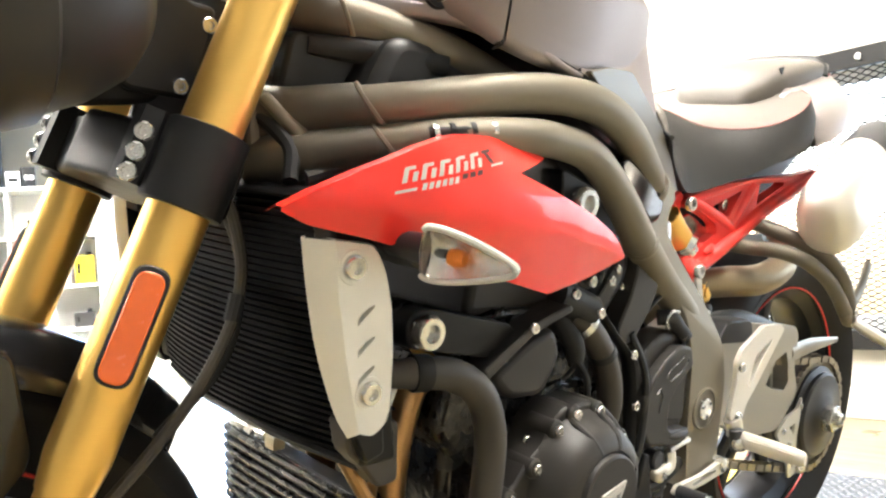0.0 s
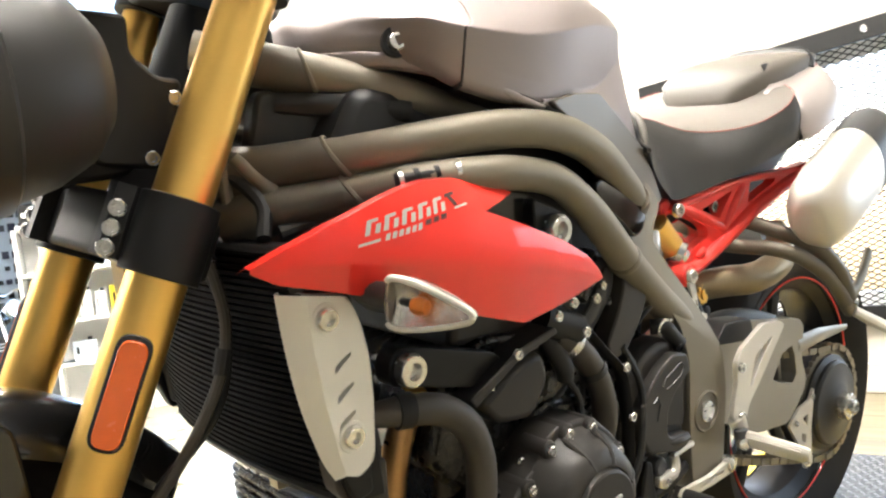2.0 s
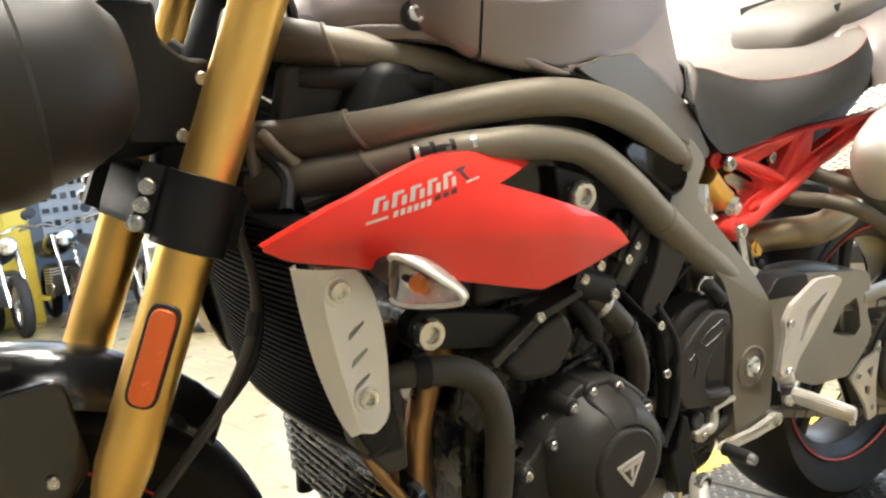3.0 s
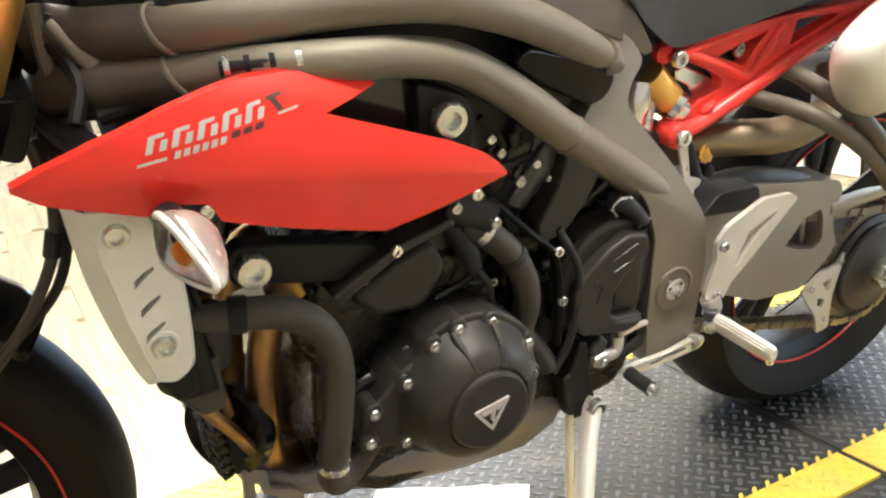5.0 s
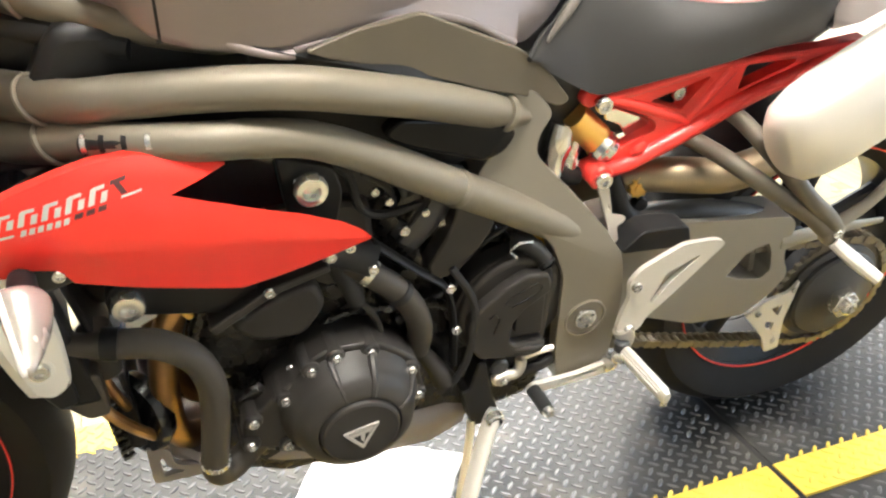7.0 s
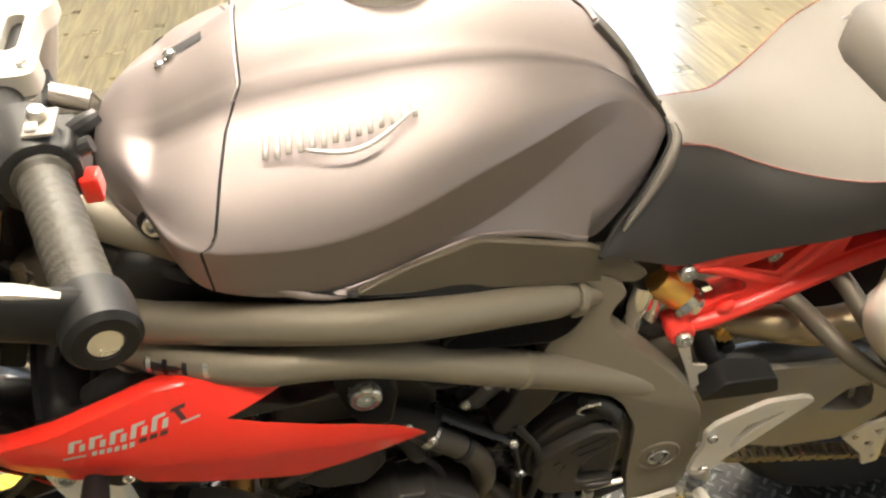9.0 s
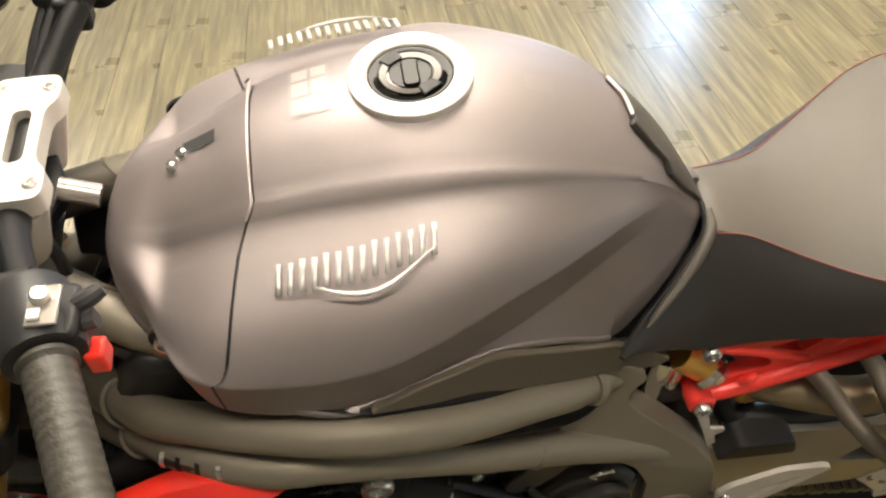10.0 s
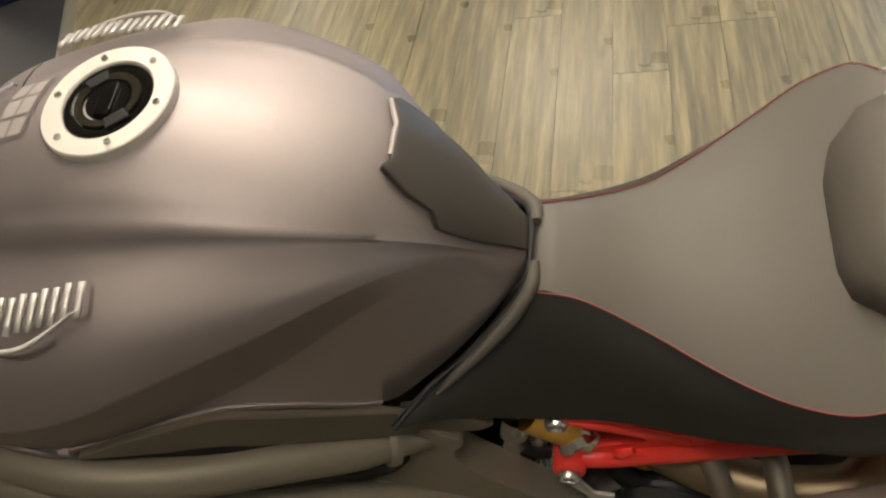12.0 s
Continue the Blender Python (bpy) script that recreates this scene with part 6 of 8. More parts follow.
def ring_wheel(name, at, r_tyre, half, r_rim, side, label):
    wh = new(name)
    wh.parent = moto
    wh.matrix_basis = Matrix.Translation(at)
    wh["label"] = label
    prof = []
    for q in np.linspace(-1, 1, 17):
        prof.append((r_tyre - half * 1.02 * (1 - math.sqrt(max(0.0, 1 - (q * 0.93) ** 2))) * 0.80, half * q))
    prof = [(r_rim - 0.004, -half * 0.62), (r_rim + 0.012, -half * 0.74), (r_rim + 0.03, -half * 0.92)] + prof + [(r_rim + 0.03, half * 0.92), (r_rim + 0.012, half * 0.74), (r_rim - 0.004, half * 0.62)]
    part("tyre", Geo().lathe(prof, (0, 0, 0), (0, 1, 0), 72, False), TYRE, wh, "black road tyre")
    rp = [(r_rim - 0.004, -half * 0.66), (r_rim, -half * 0.68), (r_rim - 0.002, -half * 0.60), (r_rim - 0.022, -half * 0.42), (r_rim - 0.030, 0), (r_rim - 0.022, half * 0.42), (r_rim - 0.002, half * 0.60), (r_rim, half * 0.68), (r_rim - 0.004, half * 0.66)]
    part("rim", Geo().lathe(rp, (0, 0, 0), (0, 1, 0), 72, False), RIMBLACK, wh, "black rim", thick=0.004)
    for sg in (-1, 1):
        part("rim_stripe", Geo().lathe([(r_rim + 0.0015, sg * half * 0.685), (r_rim + 0.0005, sg * (half * 0.685 + 0.0025)), (r_rim - 0.0015, sg * (half * 0.675 + 0.0025)), (r_rim - 0.0025, sg * half * 0.670)], (0, 0, 0), (0, 1, 0), 72, False), RED2, wh, "thin red rim stripe")
    for k in range(5):
        a = 2 * math.pi * k / 5 + 0.3
        for da in (-0.13, 0.13):
            p0 = Vector((0.035 * math.cos(a + da * 2), 0, 0.035 * math.sin(a + da * 2)))
            p1 = Vector(((r_rim - 0.02) * math.cos(a + da), 0, (r_rim - 0.02) * math.sin(a + da)))
            part("spoke", Geo().tube([p0, (p0 + p1) / 2, p1], [0.014, 0.010, 0.013], 8, 3, flat=1.5, side=(0, 1, 0)), RIMBLACK, wh)
    part("hub", Geo().lathe([(0.03, -0.06), (0.048, -0.05), (0.05, 0.05), (0.03, 0.06)], (0, 0, 0), (0, 1, 0), 28), BLACK, wh)
    return wh


fw_ = ring_wheel("front_wheel", (0, 0, 0.30), 0.302, 0.062, 0.226, 1, "front wheel with a red-striped black rim")
for s in (-1, 1):
    part("brake_disc", Geo().lathe([(0.160, -0.0025), (0.160, 0.0025), (0.118, 0.0025), (0.118, -0.0025), (0.160, -0.0025)], (0, 0.075 * s, 0), (0, 1, 0), 56, False), ALU, fw_, "steel brake disc")
    part("brake_caliper", Geo().prism(fillet([(0.08, 0.33), (0.15, 0.36), (0.165, 0.44), (0.11, 0.46), (0.085, 0.40)], 0.012), 0.06 * s, 0.115 * s), BLACK, moto, bevel=0.008)
# front mudguard
rows = []
for a in np.linspace(radians(42), radians(160), 26):
    r = 0.334 + 0.004 * math.sin(a * 2)
    rows.append([])
    for q in np.linspace(-1, 1, 15):
        rr = r - 0.042 * abs(q) ** 2.2
        wd = 0.072 if a > radians(60) else 0.060 + 0.012 * (a - radians(42)) / radians(18)
        rows[-1].append((rr * math.cos(a), wd * q, 0.30 + rr * math.sin(a)))
mg = part("front_mudguard", Geo().grid(rows), GLOSSBLACK, moto, "gloss black front mudguard", thick=0.003, sharp=60)
for s in (-1, 1):
    part("mudguard_side", Geo().prism(fillet([(-0.10, 0.60), (0.09, 0.612), (0.105, 0.52), (0.06, 0.47), (-0.02, 0.50)], 0.015), 0.060 * s, 0.076 * s), GLOSSBLACK, mg, "gloss black mudguard side", bevel=0.012, segs=4)
    bolt((0.068, 0.078 * s, 0.518), (0, s, 0), 0.7, mg)
    # brake hose
part("brake_hose", Geo().tube([(0.262, -0.070, 0.735), (0.268, -0.085, 0.70), (0.272, -0.090, 0.66), (0.262, -0.092, 0.615), (0.232, -0.090, 0.560), (0.190, -0.088, 0.51), (0.145, -0.085, 0.465), (0.12, -0.085, 0.44)], 0.0055, 10, 6), HOSE, moto, "braided brake hose")
part("hose_grommet", Geo().tube([(0.2685, -0.0905, 0.640), (0.262, -0.092, 0.617)], 0.0075, 10, 1), RUBBER, moto)
part("hose_union", Geo().tube([(0.250, -0.06, 0.745), (0.262, -0.070, 0.735), (0.266, -0.077, 0.718)], [0.008, 0.011, 0.008], 10, 2), BOLT, moto)
part("brake_hose", Geo().tube([(0.255, -0.05, 0.735), (0.275, -0.062, 0.70), (0.283, -0.07, 0.65), (0.262, -0.08, 0.58), (0.20, -0.08, 0.52)], 0.005, 10, 6), RUBBER, moto)
part("wiring_loom", Geo().tube([(0.25, 0.02, 0.90), (0.30, -0.02, 0.85), (0.335, -0.045, 0.83), (0.39, -0.05, 0.825)], 0.008, 8, 5), RUBBER, moto)
part("wiring_loom", Geo().tube([(0.25, -0.02, 0.80), (0.29, -0.06, 0.80), (0.31, -0.10, 0.77), (0.30, -0.12, 0.74)], 0.007, 8, 5), RUBBER, moto)

# -- headlights --
for s in (-1, 1):
    o = Vector((0.10, 0.098 * s, 0.872))
    hl = part("headlight", Geo().lathe([(0.02, 0.075), (0.045, 0.070), (0.066, 0.052), (0.080, 0.022), (0.087, -0.010), (0.090, -0.045), (0.090, -0.060), (0.086, -0.064)], o, (1, 0, 0.12), 44), HEADSHELL, moto, "dark grey round headlight shell")
    part("headlight_rim", Geo().lathe([(0.0880, -0.012), (0.0935, -0.016), (0.0960, -0.034), (0.0965, -0.062), (0.092, -0.069), (0.085, -0.066)], o, (1, 0, 0.12), 44, False), BEZEL, hl, "brown-grey headlight bezel")
    part("headlight_ring", Geo().lathe([(0.0925, -0.067), (0.0945, -0.071), (0.088, -0.075), (0.085, -0.068)], o, (1, 0, 0.12), 44, False), CHROME, hl, "bright headlight ring")
    part("headlight_lens", Geo().lathe([(0.086, -0.066), (0.06, -0.080), (0.001, -0.086)], o, (1, 0, 0.12), 44), GLASS, hl)
    part("headlight_bracket", Geo().prism(fillet([(0.165, 0.94), (0.216, 0.938), (0.216, 0.905), (0.238, 0.886), (0.262, 0.884), (0.258, 0.862), (0.238, 0.804), (0.18, 0.81), (0.155, 0.87)], 0.008), 0.05 * s, 0.061 * s), BLACK, moto, bevel=0.004)
    bolt((0.227, 0.062 * s, 0.815), (-0.2, s, 0), 0.8)
    bolt((0.248, 0.071 * s, 0.8665), (-0.2, s, 0), 0.8)
part("headlight_mount", Geo().prism(fillet([(0.10, 0.79), (0.22, 0.80), (0.225, 0.885), (0.14, 0.885)], 0.02), -0.05, 0.05), BLACK, moto, bevel=0.008)
part("instrument_pod", Geo().prism(fillet([(0.15, 0.99), (0.22, 1.05), (0.26, 1.03), (0.20, 0.96)], 0.012), -0.075, 0.075), PLASTIC, moto, "black instrument pod", bevel=0.008)

# -- handlebar --
bar = part("handlebar", Geo().tube([(0.452, -0.354, 1.046), (0.404, -0.215, 1.046), (0.384, -0.165, 1.038), (0.358, -0.105, 1.018), (0.348, -0.065, 1.008), (0.348, 0, 1.008), (0.348, 0.065, 1.008), (0.358, 0.105, 1.018), (0.384, 0.165, 1.038), (0.404, 0.215, 1.046), (0.452, 0.354, 1.046)], [0.011, 0.011, 0.011, 0.012, 0.014, 0.014, 0.014, 0.012, 0.011, 0.011, 0.011], 16, 5), BLACK, moto, "black tapered handlebar")
out = fillet([(0.320, -0.072), (0.321, -0.040), (0.331, -0.030), (0.331, 0.030), (0.321, 0.040), (0.320, 0.072), (0.376, 0.072), (0.376, 0.040), (0.366, 0.030), (0.366, -0.030), (0.376, -0.040), (0.376, -0.072)], 0.011)
clamp = part("bar_clamp", Geo().prism(out, 1.010, 1.030, holes=[fillet([(0.3400, -0.030), (0.3565, -0.030), (0.3565, 0.030), (0.3400, 0.030)], 0.008)], axis="z"), CASTALU, moto, "silver handlebar clamp", bevel=0.004, segs=3)
for sx in (0.328, 0.367):
    for sy in (-0.056, 0.056):
        part("clamp_bolt", Geo().lathe([(0.0062, 0), (0.0062, 0.002), (0.005, 0.003), (0.003, 0.003), (0.0028, 0), (0.001, 0)], (sx, sy, 1.0295), (0, 0, 1), 14), BOLT, clamp)
for s in (-1, 1):
    part("riser", Geo().tube([(0.348, 0.056 * s, 1.010), (0.342, 0.056 * s, 0.985), (0.33, 0.05 * s, 0.955)], [0.024, 0.022, 0.024], 18, 2), CASTALU, clamp)
part("ignition_barrel", Geo().tube([(0.36, -0.005, 0.970), (0.392, -0.008, 0.958)], 0.0105, 18, 1), SIGNALBACK, moto)
for s in (-1, 1):
    axis = Vector((0.042, 0.122 * s, -0.0005)).normalized()
    g0, g1 = Vector((0.4100, 0.232 * s, 1.0465)), Vector((0.4488, 0.3447 * s, 1.0460))
    prof = [(0, 0.0195), (0.03, 0.0195), (0.06, 0.0168)] + [(0.1 + 0.8 * k / 44, 0.0167 + (0.0005 if k % 4 in (1, 2) else 0.0)) for k in range(45)] + [(0.94, 0.0172), (1.0, 0.0172)]
    part("grip", Geo().lathe([(r, t * (g1 - g0).length) for t, r in prof], g0, axis, 24), GRIP, bar, "ribbed dark rubber grip")
    part("bar_weight", Geo().lathe([(0.016, 0), (0.0215, 0.003), (0.0225, 0.012), (0.0215, 0.034), (0.018, 0.038), (0.0105, 0.038), (0.0095, 0.033), (0.001, 0.033)], g1 + axis * 0.002, axis, 30), BLACK, bar, "black bar-end weight")
    part("weight_screw", Geo().lathe([(0.0095, 0.033), (0.0095, 0.037), (0.001, 0.037)], g1 + axis * 0.002, axis, 18), BOLT, bar)
    # mirror arm
    p = g1 + axis * 0.018
    part("mirror_arm", Geo().tube([p, p + Vector((-0.03, 0.004 * s, 0.014)), p + Vector((-0.085, 0.006 * s, 0.030)), p + Vector((-0.16, 0.004 * s, 0.040)), p + Vector((-0.22, 0.0, 0.045))], [0.021, 0.018, 0.016, 0.015, 0.015], 12, 4, flat=0.60), BLACK, bar, "black bar-end mirror arm")
    # bright strip that draws the silver highlight along the arm
    part("mirror_arm_inlay", Geo().tube([p + Vector((-0.012, 0.003 * s, 0.0175)), p + Vector((-0.035, 0.003 * s, 0.0235)), p + Vector((-0.085, 0.004 * s, 0.0365)), p + Vector((-0.20, 0.002 * s, 0.0500))], [0.009, 0.0135, 0.0135, 0.012], 10, 4, flat=0.55), ALU, bar)
    # switch housing
    h0 = Vector((0.4000, 0.204 * s, 1.0450))
    ax = Vector((0.34, s, 0.0)).normalized()
    sw = part("switch_housing", Geo().lathe([(0.018, -0.032), (0.0255, -0.030), (0.0275, -0.022), (0.0275, 0.018), (0.026, 0.026), (0.021, 0.028)], h0, ax, 28), PLASTIC, bar, "black switch housing")
    part("switch_block", Geo().prism(fillet([(-0.022, -0.026), (0.020, -0.026), (0.020, 0.022), (-0.022, 0.022)], 0.008), -0.022, 0.03, warp=lambda x, y, z, h0=h0, s=s: (h0.x + 0.016 + z * 0.7, h0.y + x * s, h0.z - 0.006 + y * 0.8)), PLASTIC, sw, bevel=0.004)
    if s < 0:
        part("switch_panel", Geo().box((0.404, -0.222, 1.0715), (0.424, -0.192, 1.0745)), SIGNALBACK, sw, bevel=0.001)
        part("dip_switch", Geo().lathe([(0.0065, 0), (0.0065, 0.005), (0.005, 0.007), (0.001, 0.007)], (0.412, -0.202, 1.074), (0.2, 0, 1), 14), ALU, sw)
        part("mode_button", Geo().box((0.406, -0.219, 1.0745), (0.414, -0.211, 1.0775)), WHITE, sw, bevel=0.001)
        part("signal_switch", Geo().tube([(0.424, -0.198, 1.056), (0.438, -0.196, 1.062), (0.446, -0.192, 1.064)], [0.006, 0.0065, 0.005], 10, 3), CAPGREY, sw)
        part("signal_switch", Geo().tube([(0.424, -0.208, 1.048), (0.440, -0.207, 1.052)], 0.006, 10, 1), CAPGREY, sw)
        part("horn_button", Geo().prism(fillet([(-0.010, -0.011), (0.009, -0.009), (0.009, 0.009), (-0.010, 0.011)], 0.004), -0.006, 0.007, warp=lambda x, y, z: (0.433 + y, -0.216 + x, 1.026 + z)), RED, sw, "red horn button", bevel=0.002)
    else:
        part("stop_switch", Geo().prism(fillet([(-0.014, -0.012), (0.014, -0.012), (0.014, 0.012), (-0.014, 0.012)], 0.004), 0, 0.010, warp=lambda x, y, z, h0=h0: (h0.x - 0.006 + z, h0.y + x, h0.z + 0.024 + y)), RED, sw, "red stop switch", bevel=0.002)
        part("start_button", Geo().lathe([(0.007, 0), (0.006, 0.005), (0.001, 0.005)], (0.428, 0.214, 1.05), (1, 0, 0.6), 14), RED, sw, "red start button")
        part("front_reservoir", Geo().lathe([(0.026, 0), (0.029, 0.004), (0.029, 0.040), (0.031, 0.042), (0.031, 0.052), (0.027, 0.055), (0.001, 0.055)], (0.290, 0.180, 1.030), (-0.15, 0.1, 1), 28), GLOSSBLACK, bar, "black fluid reservoir")
        part("reservoir_ring", Geo().lathe([(0.0315, 0.040), (0.0325, 0.042), (0.0325, 0.046), (0.0315, 0.048)], (0.290, 0.180, 1.030), (-0.15, 0.1, 1), 28, False), BURNT, bar)
    # lever and perch
    part("lever_perch", Geo().tube([(0.388, 0.165 * s, 1.038), (0.365, 0.168 * s, 1.041), (0.345, 0.175 * s, 1.041)], [0.016, 0.013, 0.012], 12, 2), PLASTIC, bar)
    part("lever", Geo().tube([(0.348, 0.172 * s, 1.041), (0.346, 0.23 * s, 1.040), (0.362, 0.30 * s, 1.035), (0.362, 0.345 * s, 1.032)], [0.009, 0.0075, 0.007, 0.008], 10, 5, flat=0.6), BLACK, bar, "black hand lever")
    part("control_cable", Geo().tube([(0.362, 0.16 * s, 1.04), (0.335, 0.10 * s, 1.0), (0.31, 0.08 * s, 0.95), (0.29, 0.06 * s, 0.88)], 0.0055, 8, 6), RUBBER, bar)

# cables and hoses round the steering head
for y0, pts in ((0, [(0.392, -0.188, 1.024), (0.356, -0.130, 0.998), (0.325, -0.085, 0.955), (0.300, -0.055, 0.900), (0.285, -0.045, 0.84)]), (0, [(0.385, -0.165, 1.012), (0.345, -0.12, 0.985), (0.322, -0.085, 0.945), (0.30, -0.05, 0.90)]), (0, [(0.390, 0.190, 1.026), (0.368, 0.150, 1.012), (0.345, 0.110, 0.975), (0.315, 0.07, 0.90)]), (0, [(0.350, 0.175, 1.035), (0.330, 0.130, 1.000), (0.318, 0.09, 0.95), (0.30, 0.05, 0.88)]), (0, [(0.300, -0.02, 0.985), (0.330, -0.03, 0.965), (0.352, -0.05, 0.935), (0.35, -0.06, 0.88)])):
    part("control_cable", Geo().tube(pts, 0.0058, 8, 6), RUBBER, moto)
part("cable_clip", Geo().tube([(0.354, -0.127, 0.9965), (0.359, -0.135, 1.000)], 0.0092, 12, 1), BOLT, moto)
for p in ((0.392, -0.186, 1.060), (0.386, -0.196, 1.052), (0.410, -0.190, 1.066)):
    part("switch_screw", Geo().lathe([(0.0035, 0), (0.003, 0.003), (0.0005, 0.0032)], p, (-0.2, 0.3, 1), 10), BOLT, bar)
part("bar_strap", Geo().tube([(0.392, 0.182, 1.0405), (0.395, 0.190, 1.0420)], 0.0150, 16, 1), PLASTIC, bar)
part("perch_clamp", Geo().prism(fillet([(-0.018, -0.016), (0.016, -0.018), (0.020, 0.012), (-0.012, 0.018)], 0.005), 0, 0.024, warp=lambda x, y, z: (0.372 + x, 0.150 + y, 1.030 + z)), PLASTIC, bar, bevel=0.003)

# -- swingarm, rear wheel, chain --
o = [(0.985, 0.50), (1.03, 0.530), (1.10, 0.528), (1.19, 0.514), (1.288, 0.500), (1.302, 0.482), (1.296, 0.43), (1.318, 0.388), (1.300, 0.362), (1.256, 0.326), (1.16, 0.334), (1.07, 0.372), (0.99, 0.40)]
hole = [(1.200, 0.413), (1.228, 0.450), (1.262, 0.459), (1.272, 0.440), (1.280, 0.406), (1.266, 0.393), (1.225, 0.402)]
g = Geo().prism(fillet(o, 0.014), -0.132, -0.075, holes=[fillet(hole, 0.004, 3)])
arm = part("swingarm", g, SWING, moto, "bronze-grey cast swingarm", bevel=0.016, segs=5)
part("arm_strut", Geo().prism(fillet([(1.246, 0.466), (1.256, 0.466), (1.270, 0.390), (1.260, 0.388)], 0.002), -0.112, -0.085), SWING, arm, bevel=0.002)
part("swingarm_bridge", Geo().prism(fillet([(0.97, 0.40), (0.97, 0.50), (1.06, 0.52), (1.08, 0.40)], 0.015), -0.10, 0.10), SWING, moto, bevel=0.01)
part("swingarm_top", Geo().tube([(1.02, -0.10, 0.520), (1.12, -0.105, 0.523), (1.22, -0.105, 0.500), (1.29, -0.105, 0.470)], 0.018, 12, 4), PLASTIC, arm)
part("chain_slider", Geo().prism(fillet([(1.00, 0.51), (1.03, 0.54), (1.10, 0.535), (1.11, 0.50)], 0.01), -0.148, -0.11), PLASTIC, moto, bevel=0.014, segs=4)
part("chain_guard", Geo().tube([(1.285, -0.128, 0.452), (1.36, -0.128, 0.456), (1.475, -0.127, 0.452)], [0.016, 0.014, 0.005], 8, 3, flat=0.35, side=(0, 0, 1)), SWING, moto, "grey chain guard")
part("hub_carrier", Geo().lathe([(0.05, 0), (0.085, 0.01), (0.088, 0.05), (0.07, 0.058), (0.068, 0.062)], (1.434, -0.068, 0.317), OUT, 40), HUBGREY, moto)
hubc = part("hub_cover", Geo().lathe([(0.078, 0), (0.078, 0.006), (0.074, 0.010), (0.040, 0.013), (0.034, 0.017), (0.001, 0.017)], (1.434, -0.122, 0.317), OUT, 44), HUBGREY, moto, "dark grey hub cover")
nut = [(0.025 * math.cos(a), 0.025 * math.sin(a)) for a in (math.pi / 3 * k + 0.2 for k in range(6))]
part("axle_nut", Geo().prism([(1.434 + a, 0.317 + b) for a, b in nut], -0.158, -0.138), BOLT, hubc, "large steel axle nut", bevel=0.002)
part("axle_end", Geo().lathe([(0.013, 0), (0.013, 0.028), (0.010, 0.030), (0.008, 0.030), (0.007, 0.02), (0.001, 0.02)], (1.434, -0.138, 0.317), OUT, 24), BOLT, hubc)
ring_wheel("rear_wheel", (1.434, 0.010, 0.316), 0.316, 0.084, 0.222, -1, "rear wheel with a red-striped black rim")
g = Geo()
tooth = []
for k in range(84):
    a = 2 * math.pi * k / 84
    r = 0.104 if k % 2 else 0.098
    tooth.append((1.434 + r * math.cos(a), 0.317 + r * math.sin(a)))
part("sprocket", Geo().prism(tooth, -0.114, -0.107), CHAINM, moto, "rear sprocket")
# chain: side plates and rollers, link by link
g = Geo()
PITCH = 0.0159
runs = [((0.86, 0.505), (1.414, 0.419)), ((0.87, 0.372), (1.407, 0.217))]
pts_chain = []
for (x0, z0), (x1, z1) in runs:
    L = math.hypot(x1 - x0, z1 - z0)
    m = int(L / PITCH)
    pts_chain.append([(x0 + (x1 - x0) * k / m, z0 + (z1 - z0) * k / m - 0.006 * math.sin(math.pi * k / m) * (1 if z0 < 0.4 else 0.4)) for k in range(m + 1)])
pts_chain.append([(1.434 + 0.102 * math.cos(a), 0.317 + 0.102 * math.sin(a)) for a in np.linspace(radians(97), radians(-103), 24)])
for line in pts_chain:
    for k in range(len(line) - 1):
        (xa, za), (xb, zb) = line[k], line[k + 1]
        ex, ez = (xb - xa), (zb - za)
        L = math.hypot(ex, ez)
        ex, ez = ex / L, ez / L
        off = 0.0105 if k % 2 else 0.0085
        for yy in (-0.1105 - off, -0.1105 + off):
            pl = []
            for u, v in ((-0.005, 0), (-0.002, 0.0065), (0.004, 0.0062), (L / 2, 0.0045), (L - 0.004, 0.0062), (L + 0.002, 0.0065), (L + 0.005, 0), (L + 0.002, -0.0065), (L - 0.004, -0.0062), (L / 2, -0.0045), (0.004, -0.0062), (-0.002, -0.0065)):
                pl.append((xa + ex * u - ez * v, za + ez * u + ex * v))
            g.prism(pl, yy - 0.0009, yy + 0.0009)
        g.lathe([(0.005, -0.009), (0.005, 0.009)], (xa, -0.1105, za), (0, 1, 0), 8)
tagged(part("drive_chain", g, CHAINM, moto, "oily steel drive chain", sharp=40), kind="stuff")
# lower chain fin
g = Geo().prism(fillet([(1.353, 0.365), (1.338, 0.345), (1.300, 0.338), (1.268, 0.314), (1.282, 0.298), (1.318, 0.255), (1.330, 0.222), (1.356, 0.226), (1.347, 0.290), (1.352, 0.330)], 0.005), -0.128, -0.123, holes=[fillet([(1.315, 0.318), (1.335, 0.322), (1.332, 0.300)], 0.003, 2), fillet([(1.312, 0.292), (1.330, 0.286), (1.328, 0.270), (1.316, 0.276)], 0.003, 2), fillet([(1.336, 0.250), (1.345, 0.248), (1.343, 0.238), (1.337, 0.238)], 0.002, 2)])
fin = part("chain_fin", g, CASTALU, moto, "silver lower chain fin", bevel=0.001)
bolt((1.345, -0.129, 0.350), OUT, 0.6, fin)
bolt((1.288, -0.129, 0.316), OUT, 0.6, fin)
# rear hugger
rows = []
for a in np.linspace(radians(55), radians(165), 18):
    rows.append([((0.332 - 0.04 * abs(q) ** 2.5) * math.cos(a) + 1.425, 0.088 * q, 0.318 + (0.332 - 0.04 * abs(q) ** 2.5) * math.sin(a)) for q in np.linspace(-1, 1, 11)])
part("rear_hugger", Geo().grid(rows[8:]), PLASTIC, moto, "matt black rear hugger", thick=0.003, sharp=60)

